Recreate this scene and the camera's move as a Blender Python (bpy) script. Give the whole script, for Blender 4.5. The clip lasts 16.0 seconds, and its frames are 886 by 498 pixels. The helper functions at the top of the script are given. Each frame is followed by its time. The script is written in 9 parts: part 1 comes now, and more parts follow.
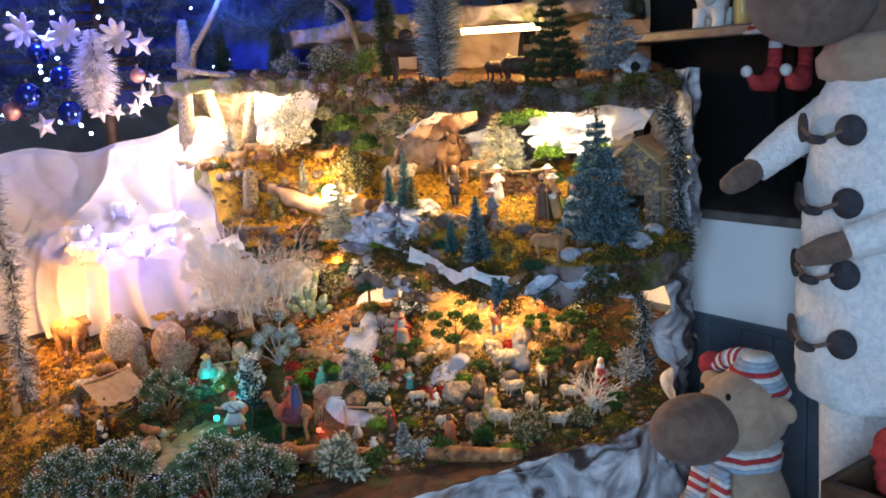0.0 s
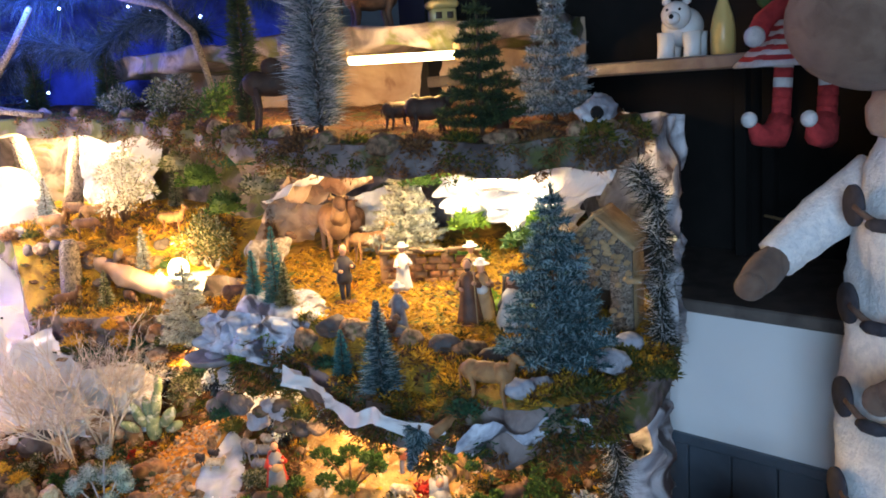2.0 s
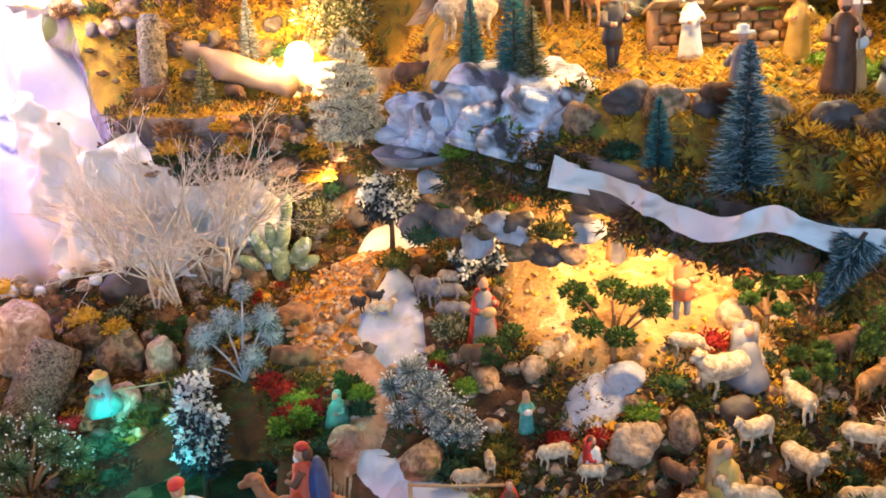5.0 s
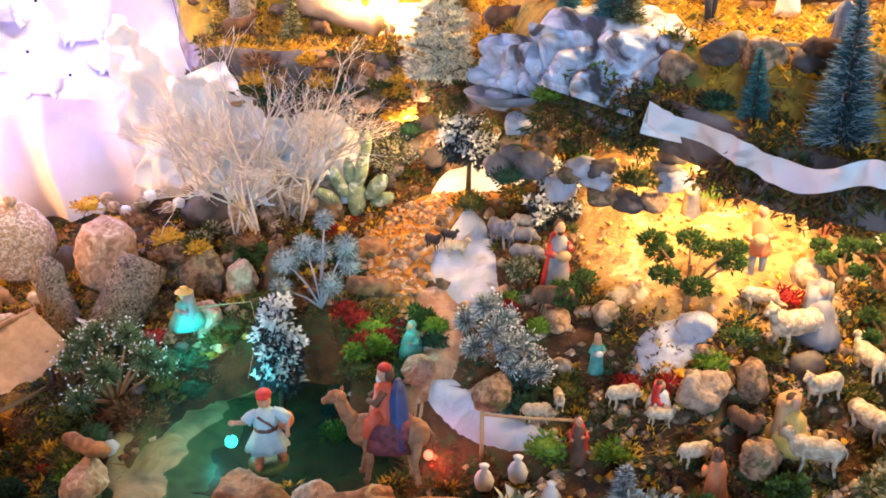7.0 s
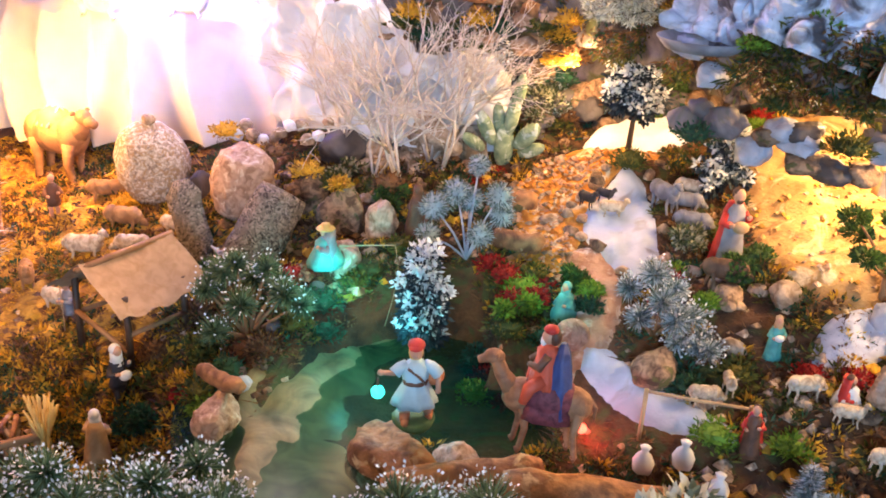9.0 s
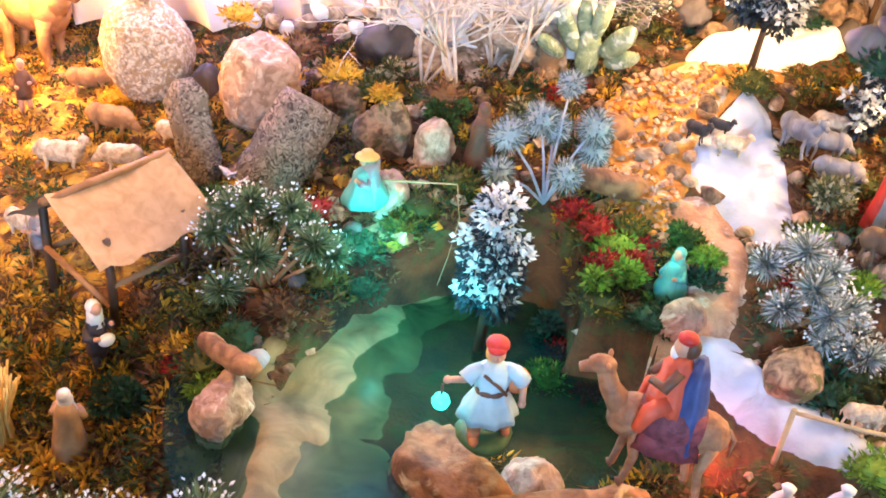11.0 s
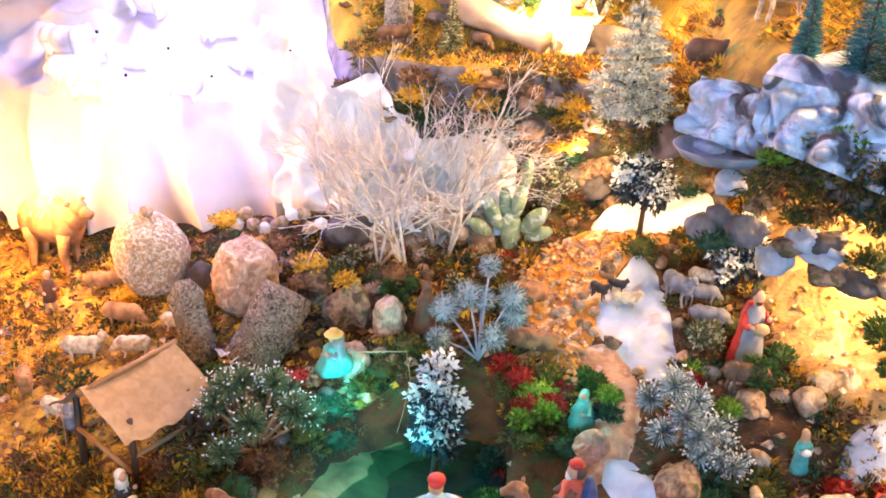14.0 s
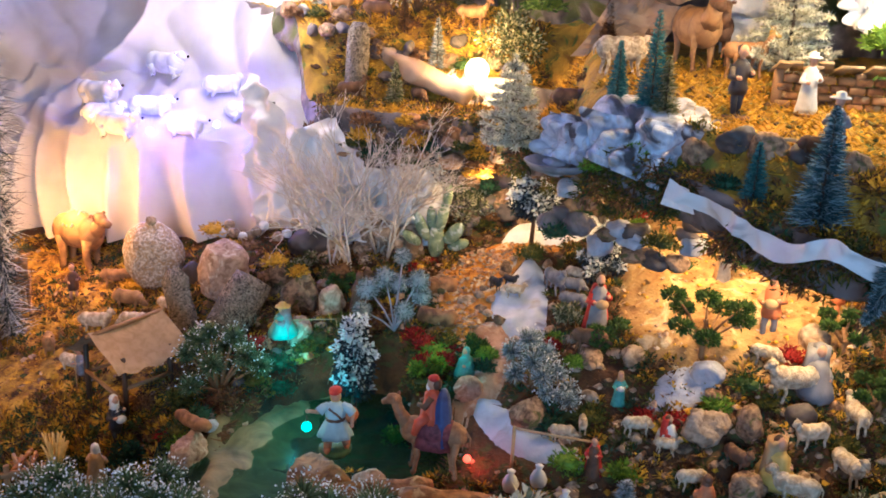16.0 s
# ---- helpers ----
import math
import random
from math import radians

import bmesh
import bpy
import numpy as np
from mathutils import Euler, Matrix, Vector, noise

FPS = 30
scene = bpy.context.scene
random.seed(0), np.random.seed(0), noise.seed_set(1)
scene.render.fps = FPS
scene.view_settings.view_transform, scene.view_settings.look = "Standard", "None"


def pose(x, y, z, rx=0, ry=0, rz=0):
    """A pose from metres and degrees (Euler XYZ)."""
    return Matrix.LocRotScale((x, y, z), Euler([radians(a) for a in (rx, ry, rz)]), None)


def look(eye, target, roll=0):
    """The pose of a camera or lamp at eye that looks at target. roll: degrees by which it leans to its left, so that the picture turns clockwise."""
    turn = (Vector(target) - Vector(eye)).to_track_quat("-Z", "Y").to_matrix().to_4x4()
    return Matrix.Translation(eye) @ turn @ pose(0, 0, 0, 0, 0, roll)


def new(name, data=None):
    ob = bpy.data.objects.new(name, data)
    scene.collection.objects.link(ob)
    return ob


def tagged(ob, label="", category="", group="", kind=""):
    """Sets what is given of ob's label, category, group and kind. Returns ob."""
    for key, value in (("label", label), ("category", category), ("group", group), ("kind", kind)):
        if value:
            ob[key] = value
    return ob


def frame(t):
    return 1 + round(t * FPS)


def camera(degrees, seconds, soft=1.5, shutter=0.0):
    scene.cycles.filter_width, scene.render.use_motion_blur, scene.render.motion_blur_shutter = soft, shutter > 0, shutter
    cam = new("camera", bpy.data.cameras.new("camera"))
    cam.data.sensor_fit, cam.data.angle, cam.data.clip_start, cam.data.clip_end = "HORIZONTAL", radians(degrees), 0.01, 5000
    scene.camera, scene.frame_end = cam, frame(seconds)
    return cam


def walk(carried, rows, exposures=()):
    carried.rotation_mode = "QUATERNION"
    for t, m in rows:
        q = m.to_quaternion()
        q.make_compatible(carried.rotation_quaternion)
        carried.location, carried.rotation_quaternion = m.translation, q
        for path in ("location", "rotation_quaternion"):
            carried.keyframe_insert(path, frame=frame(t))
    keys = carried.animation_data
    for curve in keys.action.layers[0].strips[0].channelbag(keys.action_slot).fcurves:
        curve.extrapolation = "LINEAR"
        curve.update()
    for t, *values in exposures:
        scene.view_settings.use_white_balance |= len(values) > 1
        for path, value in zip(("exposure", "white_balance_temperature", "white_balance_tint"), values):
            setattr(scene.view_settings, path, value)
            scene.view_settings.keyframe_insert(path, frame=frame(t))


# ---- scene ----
# camera and its way
cam = camera(52.2, 16.0, soft=1.8)
EXPOSURES = [(0, 0.26, 6550, 10), (3.5, 0.46, 6650, 10), (5, 0.50, 6600, 12), (8, 0.80, 6500, 14), (9, 0.88, 6450, 15), (9.7, 1.15, 6400, 15), (12, 1.50, 6300, 15),
             (13, 1.42, 6300, 15), (14, 1.08, 6250, 13), (14.5, 0.74, 6050, 11), (15, 0.42, 5950, 10), (16, 0.06, 5750, 9)]
PATH = [
    (0, (0.17, -0.06, 1.458), (0.024, 1.899, 1.078), -3.6),
    (0.5, (0.152, 0.046, 1.459), (0.116, 2.018, 1.126), -2.6),
    (1, (0.175, 0.297, 1.481), (0.134, 2.27, 1.154), -3.8),
    (1.5, (0.191, 0.459, 1.507), (0.155, 2.432, 1.184), -4.2),
    (2, (0.126, 0.64, 1.504), (0.239, 2.606, 1.155), -3.6),
    (2.5, (0.031, 0.766, 1.507), (0.253, 2.717, 1.125), -2.6),
    (3, (0.004, 0.914, 1.49), (0.147, 2.862, 1.058), -3.1),
    (3.5, (0.02, 1.058, 1.462), (0.078, 2.992, 0.956), -3.7),
    (4, (-0.06, 1.131, 1.411), (-0.004, 3.058, 0.878), -4.4),
    (4.5, (-0.204, 1.176, 1.33), (-0.053, 3.079, 0.733), -5.6),
    (5, (-0.319, 1.204, 1.265), (-0.175, 3.096, 0.633), -3.0),
    (5.2, (-0.337, 1.209, 1.25), (-0.201, 3.082, 0.563), -1.4),
    (7.3, (-0.386, 1.163, 1.249), (-0.35, 3.028, 0.529), -0.3),
    (7.5, (-0.382, 1.168, 1.246), (-0.36, 3.032, 0.522), -0.3),
    (8, (-0.409, 1.164, 1.238), (-0.405, 3.026, 0.51), 0.6),
    (8.5, (-0.452, 1.162, 1.23), (-0.485, 3.023, 0.497), 1.4),
    (9, (-0.504, 1.255, 1.194), (-0.621, 3.086, 0.396), 3.1),
    (9.5, (-0.565, 1.422, 1.154), (-0.74, 3.193, 0.242), 5.8),
    (9.7, (-0.582, 1.483, 1.133), (-0.741, 3.231, 0.175), 5.8),
    (11.8, (-0.615, 1.564, 1.14), (-0.696, 3.268, 0.096), 6.7),
    (12, (-0.609, 1.559, 1.145), (-0.691, 3.271, 0.115), 6.6),
    (12.5, (-0.598, 1.535, 1.172), (-0.717, 3.265, 0.176), 4.6),
    (13, (-0.599, 1.481, 1.214), (-0.752, 3.246, 0.285), 3.8),
    (13.5, (-0.576, 1.413, 1.26), (-0.715, 3.209, 0.391), 2.9),
    (14, (-0.549, 1.342, 1.311), (-0.642, 3.18, 0.529), 2.1),
    (14.5, (-0.506, 1.249, 1.353), (-0.53, 3.126, 0.663), 0.9),
    (15, (-0.458, 1.137, 1.374), (-0.477, 3.043, 0.769), -0.2),
    (15.5, (-0.392, 1.023, 1.362), (-0.459, 2.936, 0.782), 1.1),
    (16, (-0.302, 0.912, 1.317), (-0.484, 2.809, 0.709), 2.4),
]
walk(cam, [(t, look(eye, target, roll)) for t, eye, target, roll in PATH], EXPOSURES)

# ---- light ----
world = bpy.data.worlds.new("room_light")
scene.world = world
world.use_nodes = True
world.node_tree.nodes["Background"].inputs[0].default_value = (0.25, 0.45, 1.0, 1)
world.node_tree.nodes["Background"].inputs[1].default_value = 0.006


def lamp(name, at, watts, colour, size=0.03, kind="POINT", target=None, size_y=None, spot=90):
    data = bpy.data.lights.new(name, kind)
    data.energy, data.color = watts, colour
    if kind == "AREA":
        data.shape, data.size, data.size_y = "RECTANGLE", size, size_y or size
    else:
        data.shadow_soft_size = size
    if kind == "SPOT":
        data.spot_size, data.spot_blend = radians(spot), 0.6
    ob = new(name, data)
    ob.matrix_world = look(at, target) if target else Matrix.Translation(at)
    return ob


WARM, AMBER, WHITE, BLUE = (1.0, 0.58, 0.20), (1.0, 0.45, 0.12), (1.0, 0.80, 0.52), (0.06, 0.16, 1.0)
# cool fill as from an assumed window, unseen behind the camera
lamp("daylight_fill", (-0.4, -1.58, 1.55), 74, (0.46, 0.70, 1.0), 1.2, "AREA", (0.6, 2.2, 1.0), 1.3)
lamp("grotto_bulb", (0.31, 2.44, 1.34), 6, WHITE, 0.03)
lamp("stage_bulb", (0.04, 2.42, 1.37), 7.5, WARM, 0.03)
lamp("terrace_bulb", (-0.455, 2.98, 1.15), 5, WARM, 0.03)
lamp("cave_bulb", (-0.90, 3.42, 1.42), 15, (1.0, 0.66, 0.30), 0.03)
lamp("mound_bulb", (0.05, 2.57, 0.93), 5.5, (1.0, 0.60, 0.24), 0.025)
lamp("pasture_bulb", (0.17, 2.29, 0.96), 6.5, (1.0, 0.62, 0.28), 0.025)
lamp("path_bulb", (-0.40, 2.84, 0.87), 2.2, (1.0, 0.58, 0.22), 0.025)
lamp("yard_bulb", (-1.40, 2.80, 0.80), 7, AMBER, 0.03)
# amber fill added out of view to brighten the front of the yard
lamp("yard_front_fill", (-1.27, 2.18, 1.0), 6, AMBER, 0.03)
lamp("cloth_bulb", (-1.0, 3.04, 1.30), 9, (1.0, 0.80, 0.68), 0.05)
# added front spot without a fitting, lifts the pond and yard
lamp("pond_fill_spot", (-0.95, 1.9, 1.75), 2.6, (1.0, 0.82, 0.62), 0.05, "SPOT", (-0.65, 2.62, 0.62), spot=62)
lamp("tree_led", (-1.46, 3.14, 1.80), 11, (0.16, 0.22, 1.0), 0.04)
lamp("sky_led", (-0.85, 3.30, 1.85), 13, BLUE, 0.04)
lamp("slot_bulb", (0.20, 2.50, 1.55), 4, WARM, 0.03)
lamp("hollow_bulb", (-0.07, 2.70, 1.52), 3.2, WARM, 0.03)
lamp("pond_led", (-0.655, 2.36, 0.565), 0.42, (0.01, 0.74, 0.88), 0.008)
lamp("stream_led", (-0.36, 2.25, 0.525), 0.07, (1.0, 0.06, 0.03), 0.006)
lamp("moss_led", (-0.735, 2.47, 0.60), 0.24, (0.03, 0.9, 0.85), 0.01)
lamp("flower_led", (-0.43, 2.43, 0.68), 0.12, (0.05, 1.0, 0.80), 0.01)
for n, p in enumerate(((-1.26, 3.04, 0.985), (-1.17, 2.99, 0.93), (-1.03, 3.05, 0.98))):
    lamp("cloth_led", p, 0.95, (0.18, 0.16, 1.0), 0.008)


# ---- materials ----
def mat(name, c1, c2=None, rough=0.7, scale=30, bump=0.3, fine=220, island=0.0, metal=0.0, c3=None, at3=0.62, sheen=0.0, translucent=0.0, glow=0, rand=0.0, distort=0.6):
    """Two colours mixed by coarse noise, a third in patches, fine grain in the relief, and a shift of value from island to island."""
    m = bpy.data.materials.new(name)
    m.use_nodes = True
    nt = m.node_tree
    nd, ln = nt.nodes, nt.links
    b = nd["Principled BSDF"]
    c2 = c2 or tuple(v * 0.6 for v in c1)
    tc = nd.new("ShaderNodeTexCoord")
    n1 = nd.new("ShaderNodeTexNoise")
    n1.inputs["Scale"].default_value, n1.inputs["Detail"].default_value, n1.inputs["Distortion"].default_value = scale, 5, distort
    ln.new(tc.outputs["Object"], n1.inputs["Vector"])
    ramp = nd.new("ShaderNodeValToRGB")
    ramp.color_ramp.elements[0].position, ramp.color_ramp.elements[1].position = 0.36, 0.62
    ramp.color_ramp.elements[0].color, ramp.color_ramp.elements[1].color = (*c2, 1), (*c1, 1)
    ln.new(n1.outputs["Fac"], ramp.inputs["Fac"])
    out = ramp.outputs["Color"]
    if c3:
        n3 = nd.new("ShaderNodeTexNoise")
        n3.inputs["Scale"].default_value, n3.inputs["Detail"].default_value, n3.inputs["Distortion"].default_value = scale * 0.55, 6, 1.4
        ln.new(tc.outputs["Object"], n3.inputs["Vector"])
        r3 = nd.new("ShaderNodeValToRGB")
        r3.color_ramp.elements[0].position, r3.color_ramp.elements[1].position = at3 - 0.05, at3 + 0.03
        ln.new(n3.outputs["Fac"], r3.inputs["Fac"])
        mx = nd.new("ShaderNodeMixRGB")
        mx.inputs["Color2"].default_value = (*c3, 1)
        ln.new(r3.outputs["Color"], mx.inputs["Fac"])
        ln.new(out, mx.inputs["Color1"])
        out = mx.outputs["Color"]
    if island or rand:
        if island:
            g = nd.new("ShaderNodeNewGeometry").outputs["Random Per Island"]
        else:
            g = nd.new("ShaderNodeObjectInfo").outputs["Random"]
        mr = nd.new("ShaderNodeMapRange")
        mr.inputs["To Min"].default_value, mr.inputs["To Max"].default_value = 1 - (island or rand), 1 + (island or rand)
        ln.new(g, mr.inputs["Value"])
        hs = nd.new("ShaderNodeHueSaturation")
        ln.new(mr.outputs["Result"], hs.inputs["Value"])
        ln.new(out, hs.inputs["Color"])
        out = hs.outputs["Color"]
    ln.new(out, b.inputs["Base Color"])
    b.inputs["Roughness"].default_value, b.inputs["Metallic"].default_value = rough, metal
    if sheen:
        b.inputs["Sheen Weight"].default_value = sheen
    if bump:
        n2 = nd.new("ShaderNodeTexNoise")
        n2.inputs["Scale"].default_value, n2.inputs["Detail"].default_value = fine, 4
        ln.new(tc.outputs["Object"], n2.inputs["Vector"])
        bp = nd.new("ShaderNodeBump")
        bp.inputs["Strength"].default_value, bp.inputs["Distance"].default_value = bump, 0.004
        ln.new(n2.outputs["Fac"], bp.inputs["Height"])
        ln.new(bp.outputs["Normal"], b.inputs["Normal"])
    if translucent:
        tr = nd.new("ShaderNodeBsdfTranslucent")
        ln.new(out, tr.inputs["Color"])
        ms = nd.new("ShaderNodeMixShader")
        ms.inputs["Fac"].default_value = translucent
        ln.new(b.outputs[0], ms.inputs[1])
        ln.new(tr.outputs[0], ms.inputs[2])
        ln.new(ms.outputs[0], nd["Material Output"].inputs["Surface"])
    if glow:
        b.inputs["Emission Color"].default_value, b.inputs["Emission Strength"].default_value = (*c1, 1), glow
    return m


def two_tone(name, c1, c2, share=0.5, rough=0.7, translucent=0.25, jitter=0.25):
    """For leaves and bristles: each island takes one of two colours."""
    m = bpy.data.materials.new(name)
    m.use_nodes = True
    nd, ln = m.node_tree.nodes, m.node_tree.links
    b = nd["Principled BSDF"]
    g = nd.new("ShaderNodeNewGeometry")
    r = nd.new("ShaderNodeValToRGB")
    e = r.color_ramp.elements
    e[0].position, e[0].color = max(0.0, share - 0.08), (*c1, 1)
    e[1].position, e[1].color = min(1.0, share + 0.08), (*c2, 1)
    ln.new(g.outputs["Random Per Island"], r.inputs["Fac"])
    tc = nd.new("ShaderNodeTexCoord")
    n = nd.new("ShaderNodeTexNoise")
    n.inputs["Scale"].default_value = 38
    ln.new(tc.outputs["Object"], n.inputs["Vector"])
    mr = nd.new("ShaderNodeMapRange")
    mr.inputs["From Min"].default_value, mr.inputs["From Max"].default_value = 0.3, 0.7
    mr.inputs["To Min"].default_value, mr.inputs["To Max"].default_value = 1 - jitter, 1 + jitter
    ln.new(n.outputs["Fac"], mr.inputs["Value"])
    hs = nd.new("ShaderNodeHueSaturation")
    ln.new(mr.outputs["Result"], hs.inputs["Value"])
    ln.new(r.outputs["Color"], hs.inputs["Color"])
    ln.new(hs.outputs["Color"], b.inputs["Base Color"])
    b.inputs["Roughness"].default_value = rough
    tr = nd.new("ShaderNodeBsdfTranslucent")
    ln.new(hs.outputs["Color"], tr.inputs["Color"])
    ms = nd.new("ShaderNodeMixShader")
    ms.inputs["Fac"].default_value = translucent
    ln.new(b.outputs[0], ms.inputs[1])
    ln.new(tr.outputs[0], ms.inputs[2])
    ln.new(ms.outputs[0], nd["Material Output"].inputs["Surface"])
    return m


